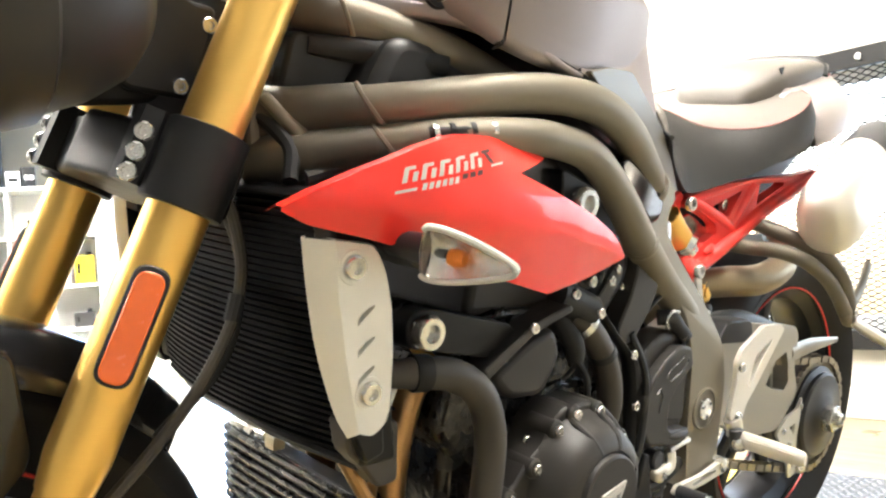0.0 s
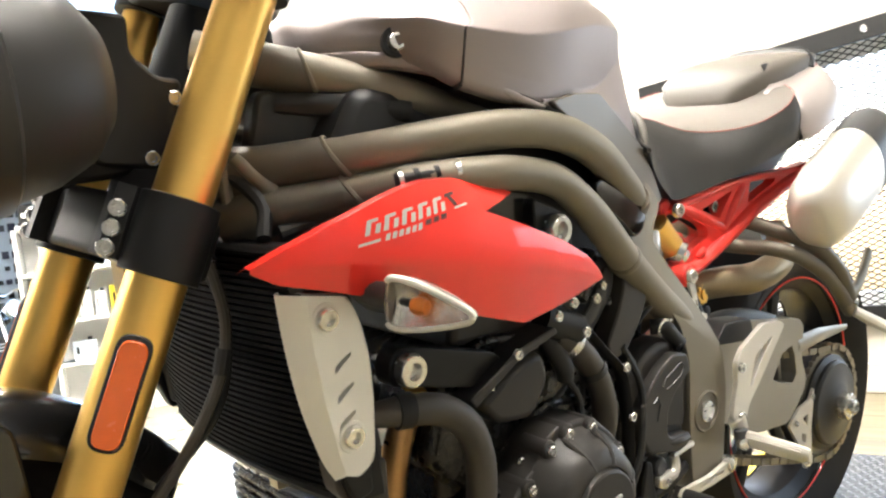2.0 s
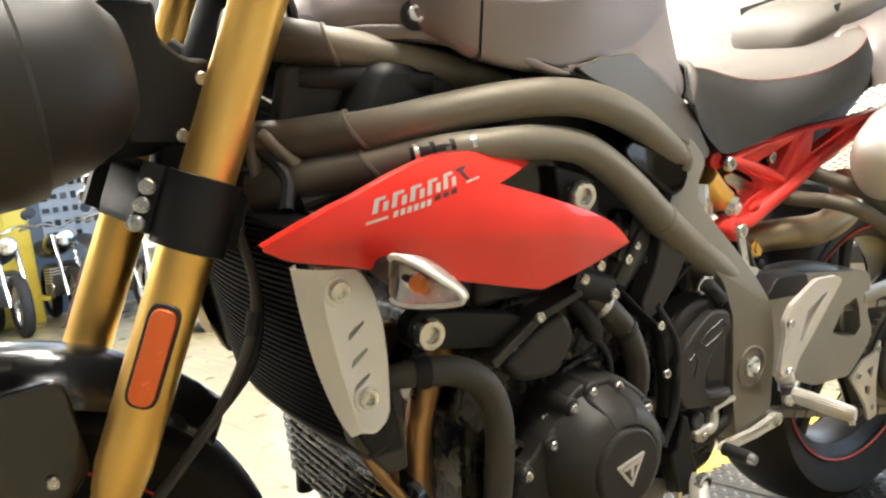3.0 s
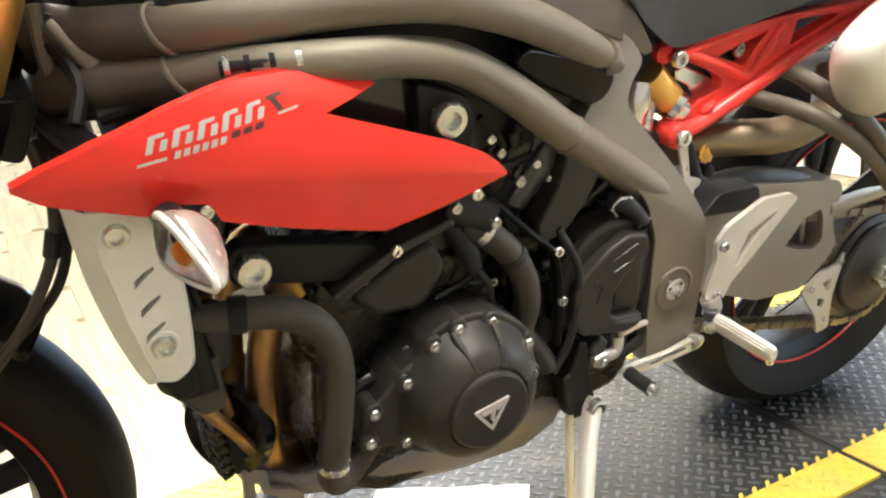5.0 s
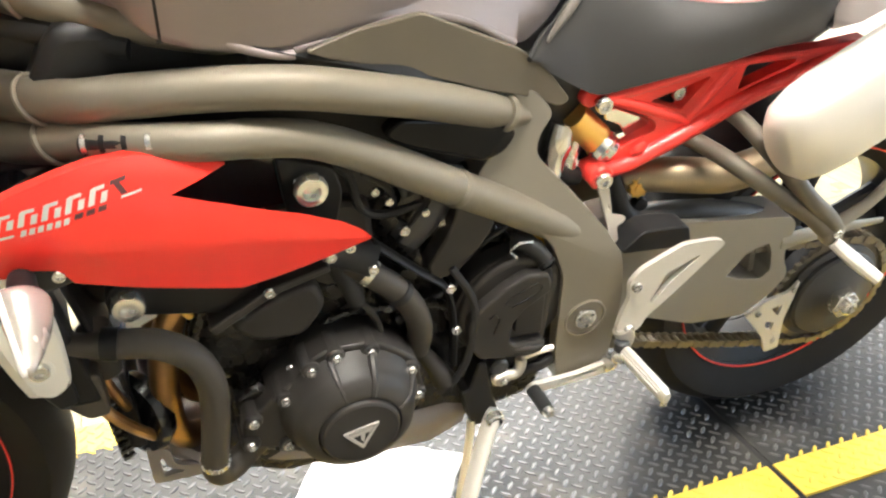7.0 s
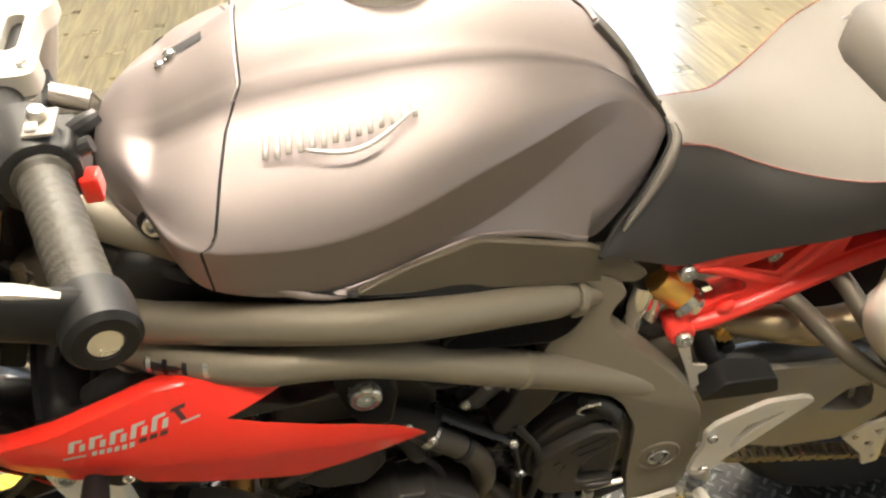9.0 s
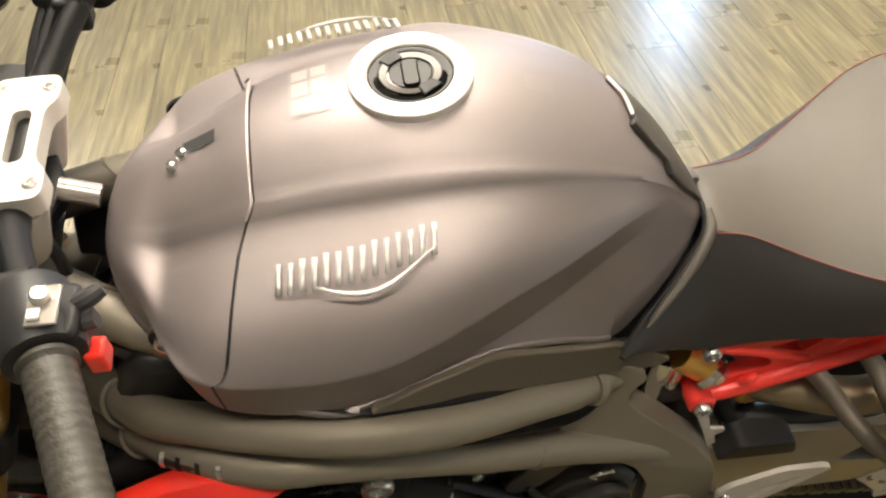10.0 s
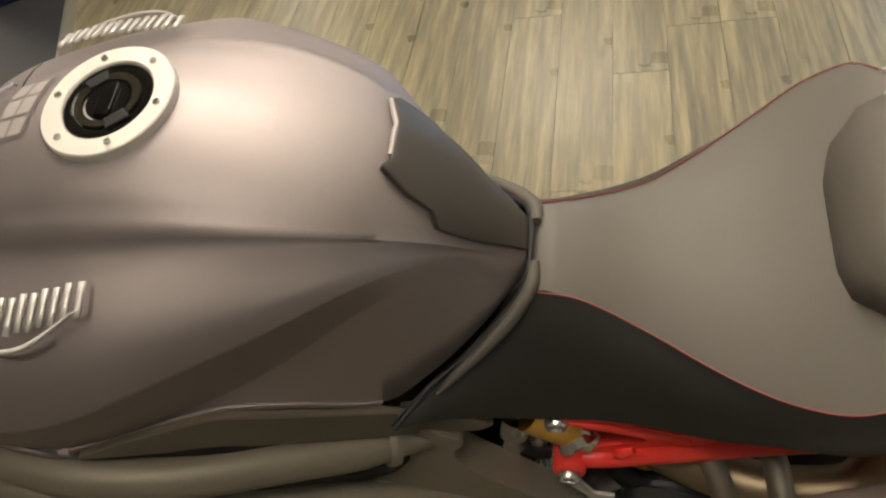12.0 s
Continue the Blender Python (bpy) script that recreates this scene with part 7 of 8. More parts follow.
# -- rider footrest, shift lever, stand --
o = [(1.135, 0.524), (1.120, 0.533), (1.070, 0.536), (1.012, 0.509), (0.998, 0.490), (1.003, 0.462), (0.996, 0.440), (0.992, 0.412), (1.006, 0.402), (1.028, 0.404), (1.036, 0.424), (1.066, 0.452), (1.106, 0.494)]
slot = [(1.100, 0.514), (1.052, 0.494), (1.036, 0.450), (1.042, 0.448), (1.060, 0.476)]
hg = part("footrest_hanger", Geo().prism(fillet(o, 0.007), -0.183, -0.176, holes=[fillet(slot, 0.004, 3)]), CASTALU, moto, "silver footrest hanger plate", bevel=0.0015)
bolt((1.008, -0.184, 0.484), OUT, 0.85, hg)
bolt((1.010, -0.184, 0.412), OUT, 0.85, hg)
part("hanger_foot", Geo().tube([(1.004, -0.180, 0.410), (1.010, -0.182, 0.395), (1.006, -0.184, 0.382)], [0.014, 0.013, 0.011], 12, 3, flat=0.8), ALU, hg)
part("footrest_pivot", Geo().lathe([(0.0105, -0.014), (0.0105, 0.014), (0.008, 0.016), (0.001, 0.016)], (1.000, -0.193, 0.382), (0, 0.2, 1), 18), CAPGREY, hg)
part("footrest_pivot", Geo().lathe([(0.0085, -0.004), (0.0085, 0.004), (0.006, 0.0055), (0.001, 0.0055)], (0.992, -0.199, 0.379), (-0.5, -0.85, 0.1), 16), BOLT, hg)
g = Geo().tube([(1.000, -0.190, 0.3850), (1.001, -0.202, 0.3850), (1.008, -0.245, 0.3815), (1.013, -0.280, 0.3790), (1.0135, -0.285, 0.3790)], [0.009, 0.0125, 0.0130, 0.0115, 0.0085], 12, 1, flat=0.62)
fr = part("footrest", g, CASTALU, moto, "ribbed silver footrest", sharp=30)
rib = None
for k in range(6):
    x, z = 1.0005 - 0.0085 + k * 0.0034, 0.3925
    rib = part("rib", Geo().tube([(0, -0.204, 0), (0.0055, -0.240, -0.0025), (0.011, -0.276, -0.0055)], 0.0012, 6, 2), CASTALU, fr) if rib is None else share(rib, Matrix.Identity(4), fr)
    rib.location = (x, 0, z - 0.0011 * (k - 2.5) ** 2 / 2.5)
# black box on top, coloured as the shade of an uncut slot
part("slot", Geo().box((1.0035, -0.252, 0.3880), (1.0075, -0.226, 0.3903)), BLACK, fr)
part("hero_pin", Geo().tube([(1.0135, -0.279, 0.376), (1.0135, -0.281, 0.364)], 0.0045, 8, 1), BOLT, hg)
lever = part("shift_lever", Geo().prism(fillet([(1.012, 0.338), (1.004, 0.348), (0.95, 0.338), (0.884, 0.337), (0.876, 0.328), (0.886, 0.322), (0.95, 0.324), (1.006, 0.328)], 0.004), -0.176, -0.168, holes=[fillet([(0.92, 0.328), (0.98, 0.334), (0.98, 0.338), (0.92, 0.333)], 0.0015, 2)]), CASTALU, moto, "silver shift lever", bevel=0.0015)
part("toe_peg", Geo().tube([(0.884, -0.176, 0.330), (0.886, -0.216, 0.330)], 0.0095, 14, 1), RUBBER, lever, "black rubber toe peg")
part("toe_peg_tip", Geo().tube([(0.886, -0.216, 0.330), (0.8865, -0.224, 0.330)], [0.0085, 0.007], 14, 1), BOLT, lever)
part("shift_joint", Geo().lathe([(0.011, -0.01), (0.011, 0.010), (0.006, 0.012), (0.001, 0.012)], (1.000, -0.168, 0.340), OUT, 16), BOLT, lever)
part("shift_rod", Geo().tube([(0.862, -0.170, 0.390), (0.885, -0.170, 0.394), (0.908, -0.170, 0.396)], 0.0042, 8, 2), ALU, moto)
part("shift_shaft", Geo().lathe([(0.013, -0.01), (0.013, 0.006), (0.010, 0.009), (0.001, 0.009)], (0.832, -0.166, 0.384), OUT, 20), CAPGREY, moto)
part("shift_arm", Geo().prism(fillet([(0.822, 0.372), (0.846, 0.378), (0.850, 0.364), (0.836, 0.354), (0.822, 0.360)], 0.004), -0.180, -0.168), ALU, moto, bevel=0.003)
part("shift_arm", Geo().tube([(0.842, -0.174, 0.368), (0.856, -0.175, 0.370), (0.862, -0.173, 0.380), (0.862, -0.171, 0.390)], 0.0075, 10, 3), ALU, moto)
bolt((0.836, -0.181, 0.366), OUT, 0.55)
part("cable", Geo().tube([(0.80, -0.15, 0.35), (0.85, -0.15, 0.335), (0.90, -0.15, 0.345), (0.93, -0.15, 0.36)], 0.008, 10, 4), RUBBER, moto)
part("stand_bracket", Geo().prism(fillet([(0.802, 0.400), (0.814, 0.396), (0.826, 0.338), (0.836, 0.306), (0.820, 0.282), (0.800, 0.283), (0.792, 0.310), (0.782, 0.352), (0.793, 0.356)], 0.004), -0.172, -0.148), BLACK, moto, "black steel stand bracket", bevel=0.003)
stand = part("side_stand", Geo().tube([(0.829, -0.180, 0.312), (0.822, -0.184, 0.300), (0.790, -0.219, 0.258), (0.735, -0.290, 0.183), (0.690, -0.348, 0.122), (0.672, -0.371, 0.098)], [0.011, 0.0135, 0.0135, 0.0125, 0.012, 0.012], 14, 4, flat=0.7, side=(0, 1, 0)), CASTALU, moto, "silver side stand, folded out")
part("stand_foot", Geo().lathe([(0.024, 0), (0.024, 0.006), (0.015, 0.011), (0.001, 0.011)], (0.6660, -0.3800, 0.0789), (0, 0.19, 0.98), 24), CASTALU, stand)
part("stand_bolt", Geo().lathe([(0.0125, -0.004), (0.0125, 0.006), (0.0105, 0.008), (0.0085, 0.008), (0.0080, 0.002), (0.001, 0.002)], (0.8247, -0.1880, 0.3051), OUT, 24), BOLT, stand)
# black disc in the bolt's socket, coloured as the shade inside
part("bolt_recess", Geo().lathe([(0.0078, 0.0025), (0.0074, 0.0055), (0.001, 0.0055)], (0.8247, -0.1880, 0.3051), OUT, 20), BLACK, stand)
part("stand_spring", Geo().tube([(0.800, -0.168, 0.290), (0.795, -0.178, 0.262), (0.772, -0.215, 0.222), (0.752, -0.246, 0.190)], 0.0055, 10, 3), BRASSY, stand)
# grips on the frame near the head: clamp for the fuel lines
part("hose_joint", Geo().tube([(0.407, -0.1740, 0.7850), (0.437, -0.1885, 0.7890), (0.466, -0.1985, 0.7915)], [0.0085, 0.0090, 0.0085], 12, 3), PLASTIC, moto)
for k, x in enumerate((0.409, 0.424, 0.442, 0.461)):
    y, z = -0.1752 - (x - 0.407) * 0.42, 0.7853 + (x - 0.407) * 0.11
    part("hose_clip", Geo().tube([(x, y, z), (x + 0.0045, y - 0.0015, z + 0.0006)], 0.0105, 16, 1), BOLT if k in (0, 3) else BLACK, moto)


# ---- the room ----
FLOOR_Z = -0.10
X0, X1, Y0, Y1, H = -6.0, 3.15, -4.0, 10.5, 3.1


def structure(name, g, material, label="", **k):
    return tagged(part(name, g, material, None, label, **k), kind="structure")


structure("wall_south", Geo().box((X0 - 0.15, Y0 - 0.15, FLOOR_Z), (X1 + 0.15, Y0, H)), GREYWALL, "grey painted wall")
structure("wall_north", Geo().box((X0 - 0.15, Y1, FLOOR_Z), (X1 + 0.15, Y1 + 0.15, H)), BLUEWALL, "blue-grey painted wall at the far end of the hall")
structure("wall_west", Geo().box((X0 - 0.15, Y0, FLOOR_Z), (X0, Y1, H)), GREYWALL, "grey painted wall")
# east wall with the large window behind the mesh screen
WY0, WY1, WZ0, WZ1 = -2.4, 1.22, 0.22, 1.19
V0, V1, VZ0, VZ1 = 4.9, 5.8, 0.25, 2.35
g = Geo().box((X1, Y0, FLOOR_Z), (X1 + 0.15, WY0, H)).box((X1, WY1, FLOOR_Z), (X1 + 0.15, V0, H)).box((X1, V1, FLOOR_Z), (X1 + 0.15, Y1, H)).box((X1, V0, FLOOR_Z), (X1 + 0.15, V1, VZ0)).box((X1, V0, VZ1), (X1 + 0.15, V1, H)).box((X1, WY0, FLOOR_Z), (X1 + 0.15, WY1, WZ0)).box((X1, WY0, WZ1), (X1 + 0.15, WY1, H))
structure("wall_east", g, WALLPAINT, "cream painted wall with a large window opening")
structure("ceiling", Geo().box((X0 - 0.15, Y0 - 0.15, H), (X1 + 0.15, Y1 + 0.15, H + 0.15)), WHITE, "white ceiling")
structure("baseboard", Geo().box((X1 - 0.015, Y0, FLOOR_Z), (X1, Y1, FLOOR_Z + 0.11)), WALLPAINT, "cream baseboard", bevel=0.003)

# ceiling light panels, all out of view
def ceiling_light(x, y, lx, ly):
    t = thing("ceiling_light", Matrix.Translation((x, y, H)), "unseen white rectangular ceiling light panel", "ceiling light", "ceiling lights of the showroom")
    part("frame", Geo().prism([(-lx / 2 - 0.03, -ly / 2 - 0.03), (lx / 2 + 0.03, -ly / 2 - 0.03), (lx / 2 + 0.03, ly / 2 + 0.03), (-lx / 2 - 0.03, ly / 2 + 0.03)], -0.05, -0.004, holes=[[(-lx / 2, -ly / 2), (lx / 2, -ly / 2), (lx / 2, ly / 2), (-lx / 2, ly / 2)]], axis="z"), WHITE, t)
    part("diffuser", Geo().box((-lx / 2, -ly / 2, -0.04), (lx / 2, ly / 2, -0.03)), LIGHT, t, "glowing diffuser")
    return t


LIGHT = glow("lamp_diffuser", (1.0, 0.90, 0.76), LAMP)
# the panel at y -1.20 is fill added for the machine's left side
for x, y, lx, ly in ((0.66, 1.05, 1.7, 1.0), (2.2, 2.9, 1.05, 0.65), (0.80, -1.20, 1.35, 0.38), (-3.8, 3.6, 1.2, 0.6), (0.5, 5.4, 1.2, 0.6), (-2.2, 5.4, 1.2, 0.6), (-3.0, 8.0, 1.2, 0.6)):
    ceiling_light(x, y, lx, ly)

# daylight through the window
day = bpy.data.lights.new("window_daylight", "AREA")
day.shape, day.size, day.size_y, day.energy, day.color = "RECTANGLE", WY1 - WY0, WZ1 - WZ0, 17, (0.78, 0.89, 1.0)
tagged(new("window_daylight", day), kind="structure").matrix_basis = look((X1 + 0.13, (WY0 + WY1) / 2, (WZ0 + WZ1) / 2), (0, (WY0 + WY1) / 2, (WZ0 + WZ1) / 2))
win = thing("window_1", Matrix.Identity(4), "wide window with bright daylight behind", "window", kind="structure")
part("window_frame", Geo().prism([(WY0, WZ0), (WY1, WZ0), (WY1, WZ1), (WY0, WZ1)], X1 + 0.06, X1 + 0.11, holes=[[(WY0 + 0.05, WZ0 + 0.05), (WY1 - 0.05, WZ0 + 0.05), (WY1 - 0.05, WZ1 - 0.05), (WY0 + 0.05, WZ1 - 0.05)]], axis="x"), WHITE, win)

day2 = bpy.data.lights.new("tall_window_daylight", "AREA")
day2.shape, day2.size, day2.size_y, day2.energy, day2.color = "RECTANGLE", V1 - V0, VZ1 - VZ0, 125, (0.36, 0.62, 1.0)
tagged(new("tall_window_daylight", day2), kind="structure").matrix_basis = look((X1 + 0.13, (V0 + V1) / 2, (VZ0 + VZ1) / 2), (0, (V0 + V1) / 2, (VZ0 + VZ1) / 2))
win2 = thing("window_2", Matrix.Identity(4), "tall narrow window with bluish daylight", "window", kind="structure")
part("window_frame", Geo().prism([(V0, VZ0), (V1, VZ0), (V1, VZ1), (V0, VZ1)], X1 + 0.06, X1 + 0.11, holes=[[(V0 + 0.05, VZ0 + 0.05), (V1 - 0.05, VZ0 + 0.05), (V1 - 0.05, VZ1 - 0.05), (V0 + 0.05, VZ1 - 0.05)]], axis="x"), WHITE, win2)

# black-framed wire mesh screen in front of the window
scr = thing("mesh_screen", Matrix.Identity(4), "wire mesh display screen in a black bolted frame on the wall", "mesh screen")
PX, PY0, PY1, PZ0, PZ1 = X1 - 0.02, -2.5, 1.30, 0.16, 1.25
for a, b in (((PY0, PZ1 - 0.07), (PY1, PZ1)), ((PY0, PZ0), (PY1, PZ0 + 0.07)), ((PY1 - 0.07, PZ0 + 0.07), (PY1, PZ1 - 0.07)), ((PY0, PZ0 + 0.07), (PY0 + 0.07, PZ1 - 0.07))):
    part("frame_bar", Geo().box((PX - 0.03, a[0], a[1]), (PX, b[0], b[1])), BLACK, scr, "black steel frame bar", bevel=0.003)
for k in range(7):
    for z in (PZ0 + 0.035, PZ1 - 0.035):
        o = new("frame_bolt", BOLTHEAD.data)
        o.parent, o.matrix_basis = scr, frame_to((PX - 0.03, PY1 - 0.14 - 0.42 * k, z), (-1, 0, 0)) @ Matrix.Diagonal((1.6, 1.6, 1.6, 1))
g = Geo()
dy, dz = 0.046, 0.022
y = PY0 + 0.07
span, hgt = PY1 - PY0 - 0.14, PZ1 - PZ0 - 0.14
n = int((span + hgt * dy / dz) / dy)
for k in range(n + 1):
    for sg in (1, -1):
        # one wire of the diamond lattice, clipped to the frame
        base = PY0 + 0.07 + k * dy - (hgt * dy / dz if sg > 0 else 0)
        pts = []
        for zz in (0.0, hgt):
            pts.append((base + sg * zz * dy / dz, zz))
        (ya, za), (yb, zb) = pts
        lo_, hi_ = PY0 + 0.07, PY1 - 0.07
        ts = sorted([(lo_ - ya) / (yb - ya), (hi_ - ya) / (yb - ya)])
        t0, t1 = max(0.0, ts[0]), min(1.0, ts[1])
        if t1 - t0 < 0.01:
            continue
        p = [Vector((PX - 0.012 - 0.003 * sg, ya + (yb - ya) * t, PZ0 + 0.07 + za + (zb - za) * t)) for t in (t0, t1)]
        g.tube(p, 0.0024, 4, 1, cap=False)
tagged(part("wire_mesh", g, BLACK, scr, "black diamond wire mesh"), kind="stuff")

# ---- lift table ----
lift = thing("lift_table", Matrix.Identity(4), "chequer-plate motorcycle lift table with yellow edge stripes", "lift table")
LX0, LX1, SLOT = -0.55, 2.05, 1.328
YI0, YO0, YI1, YO1 = -0.225, -0.302, 0.253, 0.33
part("table_plate", Geo().box((LX0, YI0, -0.006), (SLOT - 0.006, YI1, 0.0)), PLATE, lift, "worn chequer-plate deck")
part("table_plate", Geo().box((SLOT + 0.006, YI0, -0.006), (LX1, YI1, 0.0)), PLATE, lift, "worn chequer-plate tail deck")
for a, b in ((YO0, YI0), (YI1, YO1)):
    part("edge_stripe", Geo().box((LX0, a, -0.006), (SLOT - 0.006, b, 0.0)), YELLOW, lift, "yellow painted edge stripe")
    part("edge_stripe", Geo().box((SLOT + 0.006, a, -0.006), (LX1, b, 0.0)), YELLOW, lift, "yellow painted edge stripe")
part("side_extension", Geo().box((LX0, -0.62, -0.010), (LX1, YO0 - 0.002, -0.004)), PLATE, lift, "chequer-plate side extension")
part("table_body", Geo().box((LX0 + 0.01, -0.60, FLOOR_Z), (LX1 - 0.01, YO1 - 0.01, -0.012)), BLACK, lift)
part("slot_strip", Geo().box((SLOT - 0.0055, YO0 - 0.01, -0.012), (SLOT + 0.0055, YO1, -0.002)), RUBBER, lift)
# raised treads of the chequer plate
def tread(g, x, y, ang, z):
    l, w, h = 0.0120, 0.0036, 0.0019
    ca, sa = math.cos(ang), math.sin(ang)
    base = [(-l, 0), (-l * 0.5, -w), (l * 0.5, -w), (l, 0), (l * 0.5, w), (-l * 0.5, w)]
    v = [(x + ca * a - sa * b, y + sa * a + ca * b, z - 0.0004) for a, b in base] + [(x + ca * a * 0.72 - sa * b * 0.5, y + sa * a * 0.72 + ca * b * 0.5, z + h) for a, b in base]
    g.add(v, [(i, (i + 1) % 6, 6 + (i + 1) % 6, 6 + i) for i in range(6)] + [(6, 7, 8, 9, 10, 11)])


deck, stripe, ext = Geo(), Geo(), Geo()
P = 0.0285
for i in range(int((LX1 - LX0) / P)):
    for j in range(-21, 12):
        for half, ang in ((0.0, 45), (0.5, -45)):
            x, y = LX0 + (i + 0.25 + half) * P, (j + 0.25 + half) * P
            if abs(x - SLOT) < 0.016:
                continue
            if YI0 + 0.006 < y < YI1 - 0.006:
                tread(deck, x, y, radians(ang), 0.0)
            elif YO0 + 0.006 < y < YO1 - 0.006:
                tread(stripe, x, y, radians(ang), 0.0)
            elif -0.60 < y < YO0 - 0.012:
                tread(ext, x, y, radians(ang), -0.004)
tagged(part("deck_treads", deck, TREAD, lift, "raised steel treads"), kind="stuff")
tagged(part("stripe_treads", stripe, YELLOW, lift, "raised yellow treads"), kind="stuff")
tagged(part("extension_treads", ext, TREAD, lift, "raised steel treads"), kind="stuff")

# sheet of paper on the deck
rng = random.Random(11)
rows = []
for i in range(15):
    rows.append([(-0.246 * i / 14 + (rng.uniform(-0.003, 0.003) if i in (0, 14) else 0), 0.205 * j / 7 + (rng.uniform(-0.002, 0.003) if j in (0, 7) else 0), 0.0016 + 0.0022 * abs(math.sin(i * 1.3 + j * 0.9)) * (1 if 0 < i < 14 else 0.3)) for j in range(8)])
sheet = tagged(part("paper_sheet", Geo().grid(rows), PAPER, thick=0.0006, sharp=12), "creased white paper sheet lying on the lift deck", "paper")
sheet.matrix_basis = Matrix.Translation((0.757, -0.181, 0.0010)) @ Matrix.Rotation(radians(-33), 4, "Z")

# ---- things round the room ----
def parked_bike(m, paint, label):
    t = thing("parked_motorcycle", m, label, "motorcycle", "motorcycles in the showroom")
    for x, nm in ((0, "front_wheel"), (1.42, "rear_wheel")):
        part(nm, Geo().lathe([(0.22, -0.05), (0.28, -0.055), (0.305, -0.03), (0.31, 0), (0.305, 0.03), (0.28, 0.055), (0.22, 0.05)], (x, 0, 0.31), (0, 1, 0), 32, False), TYRE, t)
        part(nm.replace("wheel", "rim"), Geo().lathe([(0.225, -0.045), (0.20, 0), (0.225, 0.045)], (x, 0, 0.31), (0, 1, 0), 32, False), CHROME, t, thick=0.006)
        for k in range(5):
            a = 2 * math.pi * k / 5
            part("spoke", Geo().tube([(x + 0.03 * math.cos(a), 0, 0.31 + 0.03 * math.sin(a)), (x + 0.21 * math.cos(a), 0, 0.31 + 0.21 * math.sin(a))], 0.012, 8, 1), CHROME, t)
    for s in (-1, 1):
        part("fork_leg", Geo().tube([(0.0, 0.09 * s, 0.31), (0.27, 0.09 * s, 0.95)], 0.024, 12, 1), CHROME, t)
        part("exhaust_pipe", Geo().tube([(0.5, 0.12 * s, 0.5), (0.45, 0.14 * s, 0.38), (0.6, 0.16 * s, 0.28), (1.2, 0.18 * s, 0.30), (1.6, 0.19 * s, 0.36)], [0.02, 0.022, 0.025, 0.04, 0.045], 12, 4), CHROME, t)
    part("engine", Geo().prism(fillet([(0.42, 0.30), (0.45, 0.62), (0.72, 0.66), (0.88, 0.50), (0.85, 0.28)], 0.03), -0.15, 0.15), ENGINE, t, bevel=0.02)
    for k in range(6):
        part("cooling_fin", Geo().box((0.44, -0.165, 0.44 + 0.03 * k), (0.74, 0.165, 0.448 + 0.03 * k)), CASTALU, t)
    rows = [[(x, w * math.cos(q), z + h * math.sin(q)) for q in (2 * math.pi * j / 20 for j in range(20))] for x, w, z, h in ((0.30, 0.06, 0.86, 0.05), (0.38, 0.13, 0.87, 0.10), (0.55, 0.16, 0.86, 0.13), (0.70, 0.14, 0.83, 0.10), (0.80, 0.08, 0.79, 0.05))]
    part("fuel_tank", Geo().grid(rows, True, True), paint, t)
    rows = [[(x, w * math.cos(q), z + 0.05 * math.sin(q)) for q in (2 * math.pi * j / 16 for j in range(16))] for x, w, z in ((0.78, 0.09, 0.78), (0.95, 0.15, 0.76), (1.15, 0.15, 0.80), (1.35, 0.12, 0.86), (1.5, 0.08, 0.88))]
    part("seat", Geo().grid(rows, True, True), SEATSIDE, t)
    part("handlebar", Geo().tube([(0.42, -0.38, 1.05), (0.32, -0.15, 1.08), (0.29, 0, 1.03), (0.32, 0.15, 1.08), (0.42, 0.38, 1.05)], 0.012, 10, 5), CHROME, t)
    part("headlight", Geo().lathe([(0.03, 0.1), (0.08, 0.05), (0.09, -0.02), (0.07, -0.04), (0.001, -0.05)], (0.12, 0, 0.9), (1, 0, 0), 24), CHROME, t)
    for s in (-1, 1):
        part("mirror", Geo().lathe([(0.01, 0.02), (0.05, 0.01), (0.055, 0), (0.001, -0.004)], (0.33, 0.30 * s, 1.20), (1, 0, 0), 20), BLACK, t)
        part("mirror_stem", Geo().tube([(0.34, 0.24 * s, 1.07), (0.34, 0.30 * s, 1.19)], 0.005, 8, 1), CHROME, t)
    return t


fl = Matrix.Translation((0, 0, FLOOR_Z))
parked_bike(fl @ pose(2.0, 7.4, 0, 0, 0, 100), GLOSSBLACK, "parked black motorcycle with chrome pipes")
parked_bike(fl @ pose(0.95, 8.1, 0, 0, 0, 95), BLUETIN, "parked dark blue motorcycle with chrome pipes")
parked_bike(fl @ pose(0.35, 8.0, 0, 0, 0, 98), BLUETIN, "parked dark blue motorcycle with chrome pipes")

parked_bike(fl @ pose(1.55, 8.6, 0, 0, 0, 92), GLOSSBLACK, "parked black motorcycle with chrome pipes")
parked_bike(fl @ pose(-0.2, 8.3, 0, 0, 0, 95), GLOSSBLACK, "parked black motorcycle with chrome pipes")

# yellow roll cabinet at the far wall
cab = thing("tool_cabinet", fl @ pose(1.08, 9.95, 0), "yellow steel tool cabinet at the far wall", "cabinet")
part("body", Geo().box((-0.27, -0.25, 0.0), (0.27, 0.25, 1.5)), YELLOWTIN, cab, bevel=0.01)
for k in range(2):
    part("door", Geo().box((-0.255 + 0.26 * k, -0.27, 0.1), (-0.005 + 0.26 * k, -0.252, 1.44)), YELLOWTIN, cab, bevel=0.004)

